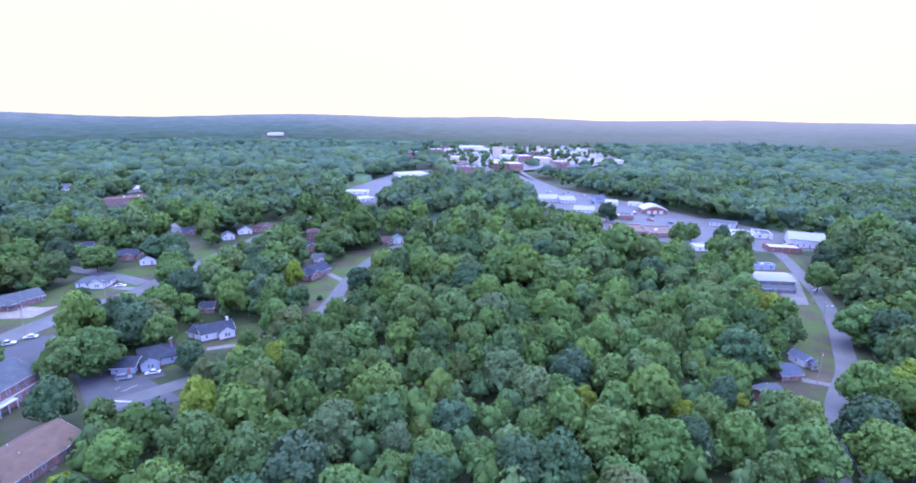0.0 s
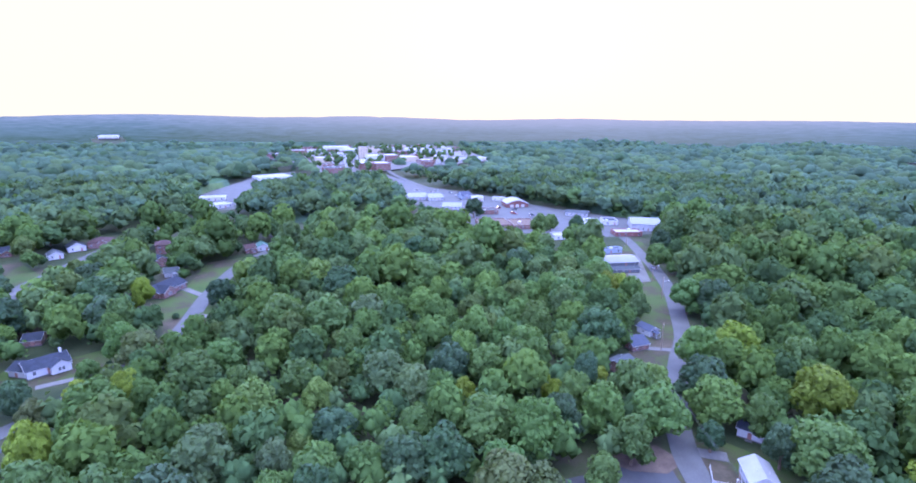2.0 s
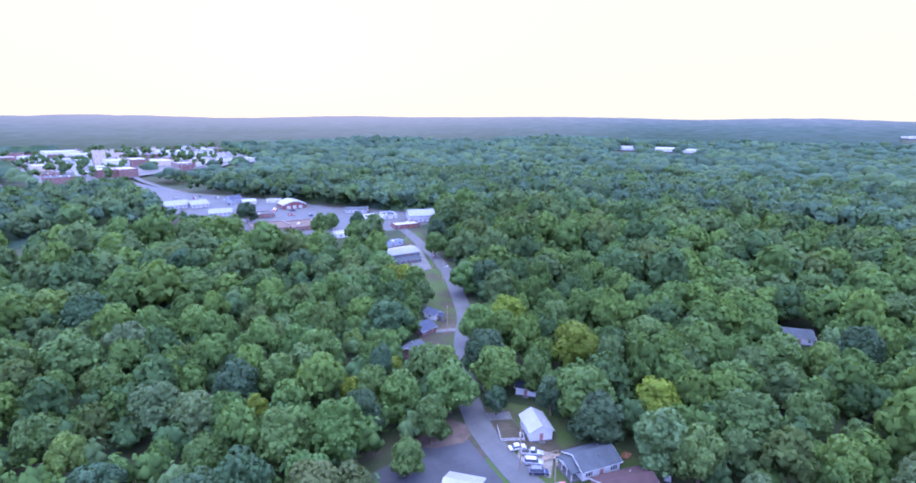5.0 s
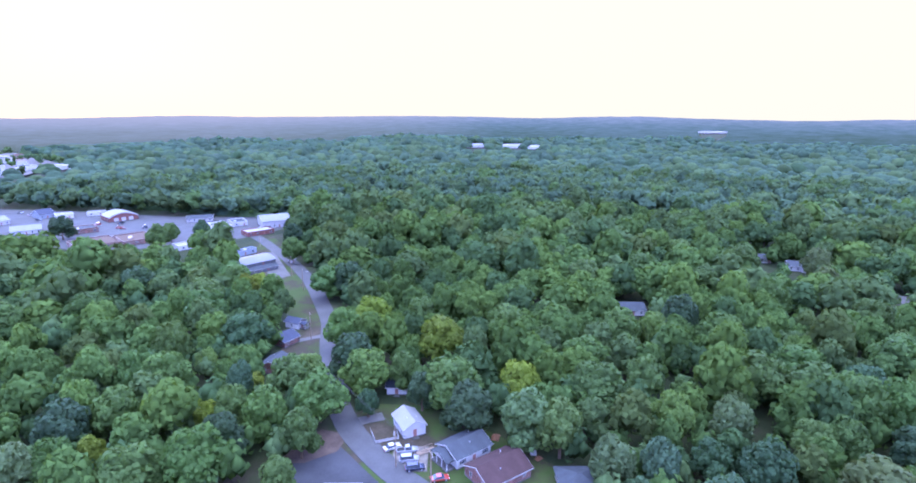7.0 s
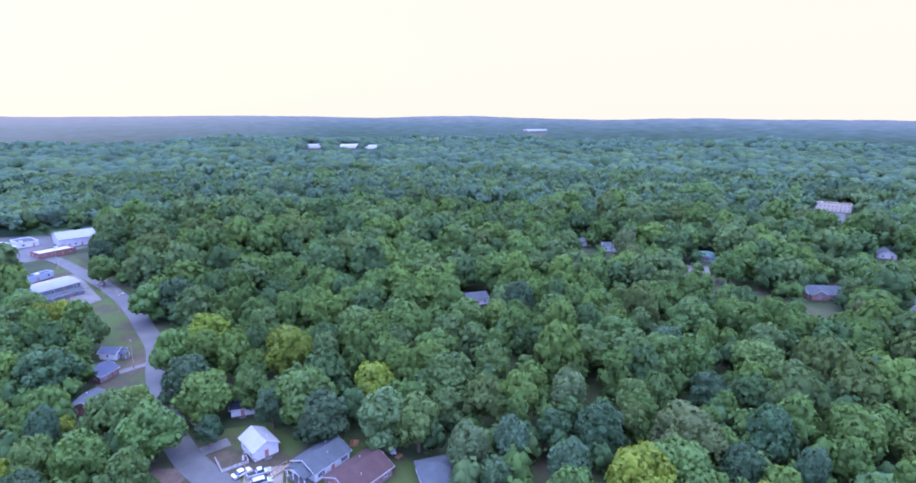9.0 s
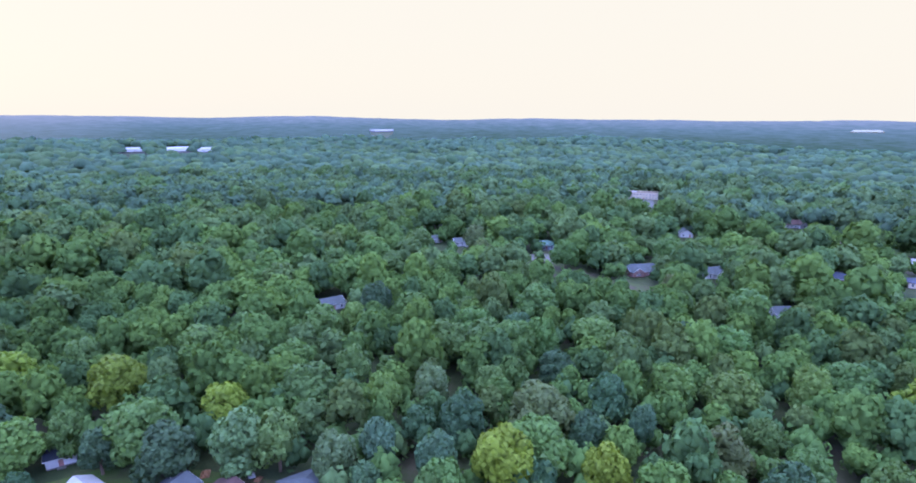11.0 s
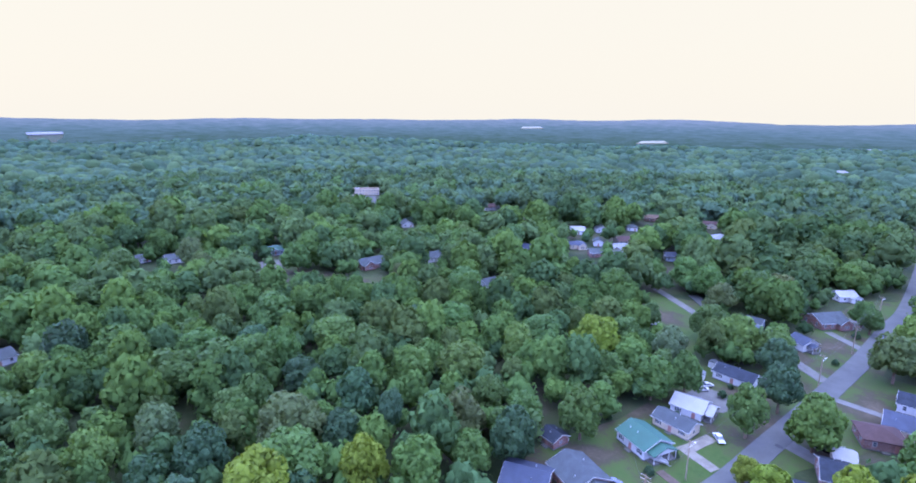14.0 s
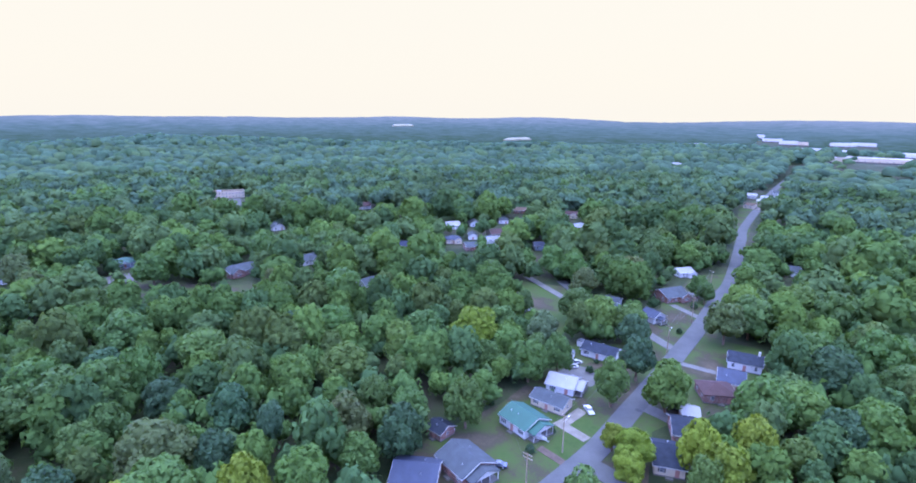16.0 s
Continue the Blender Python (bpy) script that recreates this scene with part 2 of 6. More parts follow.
MAT = {
    'ground': ground_material(),
    'lawn': lawn_material(),
    'asphalt': mottled("asphalt", (0.058, 0.059, 0.057), 0.8, 1.2, 0.12, 2.5, 0.9, 0.2),
    'darkasphalt': mottled("dark_asphalt", (0.036, 0.038, 0.040), 0.75, 1.25, 0.15, 2.5, 0.9, 0.2),
    'drygrass': mottled("dry_grass", (0.15, 0.145, 0.10), 0.8, 1.15, 0.05, 1.0, 0.95, 0.1),
    'concrete': mottled("concrete", (0.088, 0.085, 0.078), 0.7, 1.15, 0.3, 3.0, 0.9, 0.2),
    'gravel': mottled("gravel", (0.135, 0.120, 0.098), 0.7, 1.2, 0.4, 4.0, 0.95, 0.1, bump=0.5),
    'earth': mottled("bare_earth", (0.075, 0.055, 0.042), 0.7, 1.25, 0.3, 3.0, 0.95, 0.1, bump=0.5),
    'paint': mottled("road_paint", (0.30, 0.29, 0.27), 0.6, 1.1, 1.5, 6.0, 0.8, 0.2),
    'bark': mottled("bark", (0.12, 0.085, 0.06), 0.6, 1.3, 1.5, 12.0, 0.95, 0.1, bump=0.6),
    'deadwood': mottled("dead_wood", (0.16, 0.125, 0.11), 0.7, 1.2, 1.2, 8.0, 0.95, 0.1),
    'bluesheet': mottled("blue_sheet", (0.03, 0.11, 0.26), 0.8, 1.2, 1.0, 6.0, 0.45, 0.4),
    'rust': mottled("rusty_scrap", (0.15, 0.07, 0.035), 0.5, 1.5, 2.0, 9.0, 0.8, 0.3, bump=0.5),
    'timber': mottled("pole_timber", (0.20, 0.15, 0.11), 0.7, 1.2, 1.2, 10.0, 0.9, 0.2),
    'white': mottled("white_siding", (0.38, 0.38, 0.37), 0.85, 1.05, 0.5, 5.0, 0.7, 0.3, bands=6),
    'tan': mottled("tan_siding", (0.36, 0.30, 0.22), 0.85, 1.1, 0.5, 5.0, 0.75, 0.3, bands=6),
    'bluewall': mottled("pale_blue_siding", (0.19, 0.225, 0.26), 0.85, 1.1, 0.5, 5.0, 0.7, 0.3, bands=6),
    'redwall': mottled("red_cladding", (0.15, 0.06, 0.05), 0.8, 1.15, 0.5, 5.0, 0.7, 0.3, bands=4),
    'metal': mottled("metal_cladding", (0.33, 0.33, 0.34), 0.85, 1.1, 0.4, 3.0, 0.45, 0.5),
    'brick': brickwork("red_brick", (0.14, 0.062, 0.05)),
    'trim': mottled("white_trim", (0.34, 0.34, 0.33), 0.9, 1.03, 1.0, 8.0, 0.6, 0.3),
    'darkroof': mottled("dark_shingles", (0.019, 0.023, 0.031), 0.7, 1.35, 0.5, 5.0, 0.92, 0.1, bump=0.5),
    'greyroof': mottled("grey_shingles", (0.040, 0.047, 0.051), 0.75, 1.2, 0.4, 5.0, 0.9, 0.18, bump=0.5),
    'brownroof': mottled("brown_shingles", (0.066, 0.042, 0.027), 0.8, 1.2, 0.4, 5.0, 0.85, 0.25, bump=0.5),
    'redroof': mottled("faded_red_shingles", (0.046, 0.027, 0.025), 0.75, 1.25, 0.4, 5.0, 0.9, 0.15, bump=0.5),
    'blueroof': mottled("blue_shingles", (0.024, 0.030, 0.048), 0.75, 1.25, 0.4, 5.0, 0.8, 0.3, bump=0.5),
    'tealroof': mottled("teal_metal_roof", (0.016, 0.060, 0.042), 0.85, 1.12, 0.4, 3.0, 0.6, 0.25),
    'metalroof': mottled("grey_metal_roof", (0.07, 0.075, 0.083), 0.8, 1.15, 0.25, 3.0, 0.45, 0.5),
    'whiteroof': mottled("white_roof", (0.17, 0.17, 0.17), 0.8, 1.06, 0.25, 3.0, 0.5, 0.4),
    'glass': mottled("window_glass", (0.035, 0.045, 0.06), 0.8, 1.2, 0.6, 2.0, 0.08, 0.8, bump=0.0),
    'door': mottled("painted_door", (0.22, 0.10, 0.08), 0.85, 1.1, 1.0, 6.0, 0.5, 0.4),
    'steel': mottled("galvanised_steel", (0.45, 0.46, 0.47), 0.85, 1.1, 1.0, 8.0, 0.4, 0.5, 0.6),
    'tyre': mottled("tyre_rubber", (0.02, 0.02, 0.02), 0.8, 1.2, 3.0, 20.0, 0.9, 0.2),
    'car_paint': own_colour("car_paint", 0.25, 0.5, 0.1, 0.6),
    'lamp_glass': mottled("lamp_glass", (0.6, 0.6, 0.55), 0.9, 1.1, 3.0, 10.0, 0.15, 0.5, bump=0.0),
    'tail_glass': mottled("tail_glass", (0.35, 0.02, 0.02), 0.9, 1.1, 3.0, 10.0, 0.2, 0.5, bump=0.0),
    'cable': mottled("cable", (0.03, 0.03, 0.03), 0.9, 1.1, 1.0, 5.0, 0.6, 0.3),
    'tree_leaves': foliage("tree_leaves", True),
    'near_wood_leaves': foliage("near_wood_leaves", False, 2.0, 0.3),
    'wood_leaves': foliage("wood_leaves", False, 0.45, 0.7, 0.2),
}
# leaf colours: mid, light, dark, yellow-green, olive, grey-green, blue-green, and far green with distance haze tinted
# in
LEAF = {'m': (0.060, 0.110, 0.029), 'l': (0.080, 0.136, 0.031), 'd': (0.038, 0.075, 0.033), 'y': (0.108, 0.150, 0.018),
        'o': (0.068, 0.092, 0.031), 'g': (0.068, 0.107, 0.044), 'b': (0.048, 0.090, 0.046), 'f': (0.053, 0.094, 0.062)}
LEAF_WORDS = {'m': "broadleaf tree with a full mid-green crown", 'l': "broadleaf tree with a light green lobed crown",
              'd': "broadleaf tree with a dense dark green crown", 'y': "broadleaf tree with a yellow-green crown",
              'o': "broadleaf tree with an olive crown turning brown", 'g': "broadleaf tree with a pale grey-green crown",
              'b': "slender tree with a bluish green crown"}


# ---- mesh helpers ----
def box(bm, x0, x1, y0, y1, z0, z1):
    v = [bm.verts.new((x, y, z)) for z in (z0, z1) for y in (y0, y1) for x in (x0, x1)]
    for f in ((0, 2, 3, 1), (4, 5, 7, 6), (0, 1, 5, 4), (2, 6, 7, 3), (0, 4, 6, 2), (1, 3, 7, 5)):
        bm.faces.new([v[i] for i in f])
    return bm


def prism(bm, outline, axis, a, b):
    """An outline of (u, w) pushed from a to b along 'x' or 'y' (u is the other level axis, w is up) or 'z' (u, w are x, y)."""
    def at(u, w, s):
        return (s, u, w) if axis == 'x' else (u, s, w) if axis == 'y' else (u, w, s)
    lo = [bm.verts.new(at(u, w, a)) for u, w in outline]
    hi = [bm.verts.new(at(u, w, b)) for u, w in outline]
    n = len(outline)
    bm.faces.new(lo[::-1])
    bm.faces.new(hi)
    for i in range(n):
        bm.faces.new((lo[i], lo[(i + 1) % n], hi[(i + 1) % n], hi[i]))
    return bm


def tube(bm, p, q, r0, r1, sides=8):
    p, q = Vector(p), Vector(q)
    d = (q - p).normalized()
    a = d.orthogonal().normalized()
    b = d.cross(a)
    ring = [[bm.verts.new(c + (a * math.cos(k) + b * math.sin(k)) * r) for k in (2 * math.pi * i / sides for i in range(sides))]
            for c, r in ((p, r0), (q, r1))]
    for i in range(sides):
        j = (i + 1) % sides
        bm.faces.new((ring[0][i], ring[0][j], ring[1][j], ring[1][i]))
    bm.faces.new(ring[0][::-1])
    bm.faces.new(ring[1])
    return bm


def mesh_of(bm, name, mat):
    bmesh.ops.recalc_face_normals(bm, faces=bm.faces[:])
    me = bpy.data.meshes.new(name)
    bm.to_mesh(me)
    bm.free()
    me.materials.append(MAT[mat])
    return me


def part(name, bm, mat, parent, label="", at=None):
    me = bm if isinstance(bm, bpy.types.Mesh) else mesh_of(bm, name, mat)
    ob = new(name, me)
    ob.parent = parent
    if at is not None:
        ob.matrix_basis = at
    return tagged(ob, label)


def thing(name, x, y, turn, label, category, group="", kind="", z=0.0):
    ob = new(name)
    ob.matrix_basis = pose(x, y, z, 0, 0, turn)
    return tagged(ob, label, category, group, kind)


def numpy_mesh(name, verts, tris, mat, colours=None, smooth=False):
    me = bpy.data.meshes.new(name)
    n, t = len(verts), len(tris)
    me.vertices.add(n)
    me.vertices.foreach_set("co", np.asarray(verts, np.float32).ravel())
    me.loops.add(3 * t)
    me.loops.foreach_set("vertex_index", np.asarray(tris, np.int32).ravel())
    me.polygons.add(t)
    me.polygons.foreach_set("loop_start", np.arange(0, 3 * t, 3, dtype=np.int32))
    me.polygons.foreach_set("use_smooth", np.full(t, smooth))
    if colours is not None:
        at = me.color_attributes.new("leaf_colour", 'FLOAT_COLOR', 'POINT')
        at.data.foreach_set("color", np.c_[colours, np.ones(n)].astype(np.float32).ravel())
    me.update(calc_edges=True)
    me.materials.append(MAT[mat])
    return me


# ---- plan: roads and open ground ----
ROADS = {
    'main_road': (12.0, 'asphalt', [(-179, 132), (-173, 173), (-171, 184), (-165, 210), (-154, 235), (-150, 256), (-143, 304), (-135, 359), (-125, 434)]),
    'corner_road': (8.0, 'asphalt', [(-157, 254), (-179, 265), (-212, 278), (-255, 291)]),
    'side_road': (7.0, 'asphalt', [(-103, 139), (-81, 161), (-72, 186), (-59, 213), (-56, 261), (-49, 308), (-35, 342), (-11, 386)]),
    'town_road': (7.0, 'asphalt', [(76, 38), (79, 62), (80, 74), (82, 85), (87, 101), (97, 119), (109, 135), (121, 150), (134, 165), (146, 184), (165, 217),
                                   (181, 253), (194, 289), (205, 322), (209, 347), (208, 379), (197, 410), (186, 452), (153, 533), (120, 614), (100, 747),
                                   (100, 862), (123, 971)]),
    'street': (6.6, 'asphalt', [(66, -62), (67, -80), (68, -90), (70, -107), (75, -130), (80, -153), (86, -179), (93, -209), (105, -252), (112, -280),
                                (130, -331), (152, -390), (177, -462), (251, -731), (315, -1018)]),
    'cross_street': (6.2, 'asphalt', [(69, -99), (60, -100), (50, -94), (26, -82)]),
}
OPEN = {
    'main_road_lawns': [(-164, 176), (-154, 198), (-140, 241), (-140, 305), (-171, 345), (-200, 331), (-178, 284), (-189, 273), (-195, 239), (-195, 213)],
    'brick_lot': [(-106, 107), (-91, 115), (-102, 128), (-98, 137), (-78, 142), (-91, 160), (-112, 160), (-145, 167), (-157, 167)],
    'cottage_yards': [(-112, 158), (-93, 164), (-95, 182), (-82, 180), (-73, 186), (-78, 207), (-90, 200), (-106, 199)],
    'side_street': [(-79, 160), (-70, 183), (-58, 210), (-45, 228), (-57, 272), (-35, 335), (-67, 322), (-69, 272), (-76, 252), (-63, 213), (-76, 189)],
    'strip': [(84, 787), (111, 635), (164, 549), (209, 444), (267, 366), (240, 332), (204, 325), (160, 335), (113, 373), (97, 459), (77, 517)],
    'stores': [(-107, 498), (-77, 500), (-72, 700), (-18, 718), (-40, 841), (-86, 801), (-129, 605)],
    'downtown': [(-108, 1064), (-36, 1426), (358, 1451), (325, 1016), (232, 892), (149, 863), (95, 804), (-2, 748), (-23, 923)],
    'road_verge': [(146, 255), (206, 319), (215, 320), (184, 252), (160, 206), (145, 174), (113, 139), (110, 142), (116, 165), (157, 234)],
    'road_houses': [(89, 139), (107, 160), (127, 181), (137, 181), (117, 149), (106, 139)],
    'near_houses': [(55, 99), (78, 100), (90, 106), (101, 104), (109, 91), (109, 67), (106, 46), (104, 34)],
    'street': [(91, -52), (102, -76), (102, -103), (105, -117), (118, -150), (104, -168), (113, -204), (131, -280), (121, -293), (133, -338), (127, -335), (108, -277), (83, -202), (67, -206), (57, -182), (62, -147), (65, -125), (52, -101)],
    'back_lots': [(184, -195), (164, -206), (140, -194), (133, -180), (119, -148), (152, -167)],
    'field': [(297, -23), (303, -47), (273, -65), (260, -91), (248, -87), (259, -59), (283, -37)],
    'tan_lot': [(549, -146), (546, -178), (475, -159), (477, -135)],
    'street_far': [(128, -322), (123, -328), (157, -415), (192, -523), (224, -681), (253, -746), (209, -521), (164, -407)],
}
PAVED = {
    'brick_building_lot': ('darkasphalt', [(-126, 160), (-107, 138), (-92, 137), (-82, 144), (-103, 159), (-112, 160)]),
    'roadside_lot': ('darkasphalt', [(-165, 181), (-156, 191), (-139, 176), (-126, 162), (-145, 167), (-156, 164)]),
    'gravel_lot': ('gravel', [(-192, 205), (-204, 223), (-182, 219), (-176, 221), (-177, 207)]),
    'bend_lot': ('darkasphalt', [(49, 100), (70, 101), (80, 97), (77, 84), (74, 70), (49, 73)]),
    'street_lot': ('concrete', [(104, -131), (105, -141), (92, -144), (91, -133), (94, -128)]),
    'warehouse_lot': ('concrete', [(182, 285), (190, 284), (165, 233), (152, 233)]),
    'strip_lot': ('asphalt', [(87, 768), (113, 635), (166, 547), (208, 449), (266, 368), (241, 337), (205, 331), (163, 341), (117, 379), (99, 461), (79, 519)]),
    'store_lot': ('asphalt', [(-107, 502), (-79, 504), (-67, 700), (-22, 720), (-40, 822), (-82, 793), (-125, 605)]),
    'downtown_paving': ('concrete', [(-102, 1071), (-36, 1409), (356, 1459), (319, 1031), (230, 907), (149, 875), (93, 814), (1, 753), (-20, 929)]),
    'pale_forecourt': ('concrete', [(322, -24), (323, -43), (303, -40), (308, -25)]),
    'shopping_lot': ('concrete', [(205, -1140), (300, -1120), (310, -1165), (215, -1190)]),
    'tan_building_lot': ('asphalt', [(556, -148), (550, -172), (511, -160), (484, -146), (500, -138)]),
}
DRIVES = [('gravel', 3.2, (74, -108), (85, -108.3)), ('gravel', 3.4, (83.0, -107), (84, -119)), ('earth', 2.4, (71.7, -95.3), (80, -95.3)), ('concrete', 5.0, (77, -135), (61, -135)),
          ('concrete', 3.0, (81, -171), (61, -176)), ('concrete', 4.5, (106, -187), (89, -180)), ('concrete', 3.5, (114, -225), (98, -219)),
          ('concrete', 3.0, (119, -248), (104, -246)), ('concrete', 4.0, (87, 104), (97, 98)), ('gravel', 9.0, (83, 76), (91, 82)),
          ('concrete', 3.0, (-71, 187), (-91, 179)), ('concrete', 3.0, (-59, 238), (-44, 227)), ('concrete', 3.5, (-58, 261), (-69, 274)),
          ('darkasphalt', 6.0, (-107, 153), (-97, 161)), ('concrete', 4.0, (-157, 245), (-174, 249)), ('concrete', 3.0, (123, 157), (114, 161)),
          ('asphalt', 5.0, (144, -199), (170, -213)), ('concrete', 4.0, (185, -204), (151, -193)), ('concrete', 4.0, (-155, 261), (-134, 307))]


def inside(x, y, poly):
    hit, n = np.zeros_like(x, dtype=bool), len(poly)
    for i in range(n):
        (x0, y0), (x1, y1) = poly[i], poly[(i + 1) % n]
        if y0 != y1:
            hit ^= ((y0 > y) != (y1 > y)) & (x < (x1 - x0) * (y - y0) / (y1 - y0) + x0)
    return hit


def off_line(x, y, line):
    best = np.full_like(x, 1e9)
    for (x0, y0), (x1, y1) in zip(line[:-1], line[1:]):
        dx, dy = x1 - x0, y1 - y0
        k = np.clip(((x - x0) * dx + (y - y0) * dy) / (dx * dx + dy * dy), 0, 1)
        best = np.minimum(best, np.hypot(x - x0 - k * dx, y - y0 - k * dy))
    return best


def smooth_line(line, step=4.0):
    """The line rounded through its points."""
    p = [Vector((x, y, 0)) for x, y in line]
    p = [2 * p[0] - p[1]] + p + [2 * p[-1] - p[-2]]
    out = []
    for i in range(1, len(p) - 2):
        n = max(2, int((p[i + 1] - p[i]).length / step))
        for k in range(n):
            t = k / n
            a, b, c, d = p[i - 1], p[i], p[i + 1], p[i + 2]
            out.append(0.5 * ((2 * b) + (c - a) * t + (2 * a - 5 * b + 4 * c - d) * t * t + (3 * b - a - 3 * c + d) * t ** 3))
    return out + [p[-2]]


def ribbon(name, line, width, mat, z, thick, label, category, kind="structure", parent=None, shift=0.0):
    bm = bmesh.new()
    rows = []
    for i, p in enumerate(line):
        d = (line[min(i + 1, len(line) - 1)] - line[max(i - 1, 0)]).normalized()
        s = Vector((-d.y, d.x, 0))
        rows.append([bm.verts.new(p + s * (shift + k * width / 2) + Vector((0, 0, h))) for k, h in ((1, z - thick), (1, z), (-1, z), (-1, z - thick))])
    for a, b in zip(rows[:-1], rows[1:]):
        for i in range(3):
            bm.faces.new((a[i], a[i + 1], b[i + 1], b[i]))
    if parent:
        return part(name, bm, mat, parent, label)
    return tagged(new(name, mesh_of(bm, name, mat)), label, category, "", kind)


# one ground sheet to the horizon, level here, lifted far away to fit the camera's horizon line
def rise(r):
    return 56 * np.clip((r - 1400) / 1050, 0, 1) ** 1.4


def relief(x, y):
    """Low swells of the far country, level round the houses and the town."""
    r, az = np.hypot(x, y), np.degrees(np.arctan2(x, y))
    start = np.where((az > -75) & (az < 42), 1300.0, 700.0)
    roll = np.sin(x / 230 + 1.3 * np.sin(y / 310)) * np.sin(y / 190 + 1.1 * np.sin(x / 370))
    return 9 * (0.4 + roll) * np.clip((r - start) / 450, 0, 1) * (1 - 0.75 * np.clip((r - 2200) / 2000, 0, 1))


def sheet(r0, r1, rings, spokes):
    r = r0 * (r1 / r0) ** np.linspace(0, 1, rings)
    a = np.linspace(0, 2 * np.pi, spokes, endpoint=False)
    R, A = np.meshgrid(r, a, indexing='ij')
    i, j = np.meshgrid(np.arange(rings - 1), np.arange(spokes), indexing='ij')
    k = (j + 1) % spokes
    p, q, s, t = i * spokes + j, i * spokes + k, (i + 1) * spokes + k, (i + 1) * spokes + j
    tris = np.concatenate([np.stack([p, t, s], -1).reshape(-1, 3), np.stack([p, s, q], -1).reshape(-1, 3)])
    return R.ravel(), A.ravel(), tris


R, A, tris = sheet(2.0, 4950, 90, 240)
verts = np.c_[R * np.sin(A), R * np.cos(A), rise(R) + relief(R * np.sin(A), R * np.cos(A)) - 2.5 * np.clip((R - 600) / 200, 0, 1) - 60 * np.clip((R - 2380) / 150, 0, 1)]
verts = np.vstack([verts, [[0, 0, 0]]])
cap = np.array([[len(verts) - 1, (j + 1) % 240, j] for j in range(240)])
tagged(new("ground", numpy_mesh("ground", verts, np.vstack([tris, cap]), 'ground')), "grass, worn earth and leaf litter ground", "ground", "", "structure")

for n, (name, (width, mat, line)) in enumerate(ROADS.items()):
    tagged(ribbon(name, smooth_line(line), width, mat, 0.15 + 0.006 * n, 0.2, "worn grey two-lane road with grass edges", "road"))
for n, (name, (mat, poly)) in enumerate(PAVED.items()):
    bm = prism(bmesh.new(), poly, 'z', -0.1, 0.12 - 0.005 * n)
    bmesh.ops.triangulate(bm, faces=bm.faces[:])
    tagged(new(name, mesh_of(bm, name, mat)), "worn open paved lot beside buildings", "pavement", "", "structure")
for n, (mat, width, a, b) in enumerate(DRIVES):
    va, vb = Vector((*a, 0)), Vector((*b, 0))
    ribbon("driveway", [va, (va + vb) / 2, vb], width, mat, 0.122 + 0.0016 * n, 0.2, "pale worn driveway between lawns", "driveway")
for n, (name, poly) in enumerate(OPEN.items()):
    if name in ('strip', 'stores', 'downtown', 'tan_lot', 'brick_lot'):
        continue
    bm = prism(bmesh.new(), poly, 'z', -0.1, 0.012 + 0.004 * n)
    bmesh.ops.triangulate(bm, faces=bm.faces[:])
    tagged(new("lawn", mesh_of(bm, "lawn", 'lawn')), "mown lawn with dry patches", "lawn", "", "structure")

# ---- buildings ----
FOOT = []
SEEN = [(338.6, -39.8, 0.5, 6), (-302, 480, 0.5, 15), (-108, 567, 0.5, 9), (-92, 517, 0.5, 9), (-58, 226, 0.3, 4), (-57, 240, 0.3, 4), (-55, 258, 0.3, 4), (312, -33, 0.3, 8), (262, -66, 0.3, 7), (282, -45, 0.3, 6), (163, -207, 0.3, 6), (-104, 147, 0.3, 7), (-115, 153, 0.3, 5), (-97, 145, 0.3, 5)]
WINDOW = {}


def window_mesh(w, h):
    key = (round(w, 1), round(h, 1))
    if key not in WINDOW:
        w, h = key
        f = bmesh.new()
        for x0, x1, z0, z1 in ((-w / 2, w / 2, 0, 0.09), (-w / 2, w / 2, h - 0.09, h), (-w / 2, -w / 2 + 0.09, 0.09, h - 0.09),
                               (w / 2 - 0.09, w / 2, 0.09, h - 0.09), (-w / 2 + 0.09, w / 2 - 0.09, h / 2 - 0.04, h / 2 + 0.04)):
            box(f, x0, x1, -0.07, 0.02, z0, z1)
        g = box(bmesh.new(), -w / 2 + 0.05, w / 2 - 0.05, -0.03, 0.015, 0.05, h - 0.05)
        WINDOW[key] = mesh_of(f, "window_frame", 'trim'), mesh_of(g, "pane", 'glass')
    return WINDOW[key]


def add_window(parent, x, y, z, turn, w=1.0, h=1.3):
    fr, pane = window_mesh(w, h)
    win = part("window", fr, 'trim', parent, "white framed window", pose(x, y, z, 0, 0, turn))
    part("pane", pane, 'glass', win, "dark glass pane")


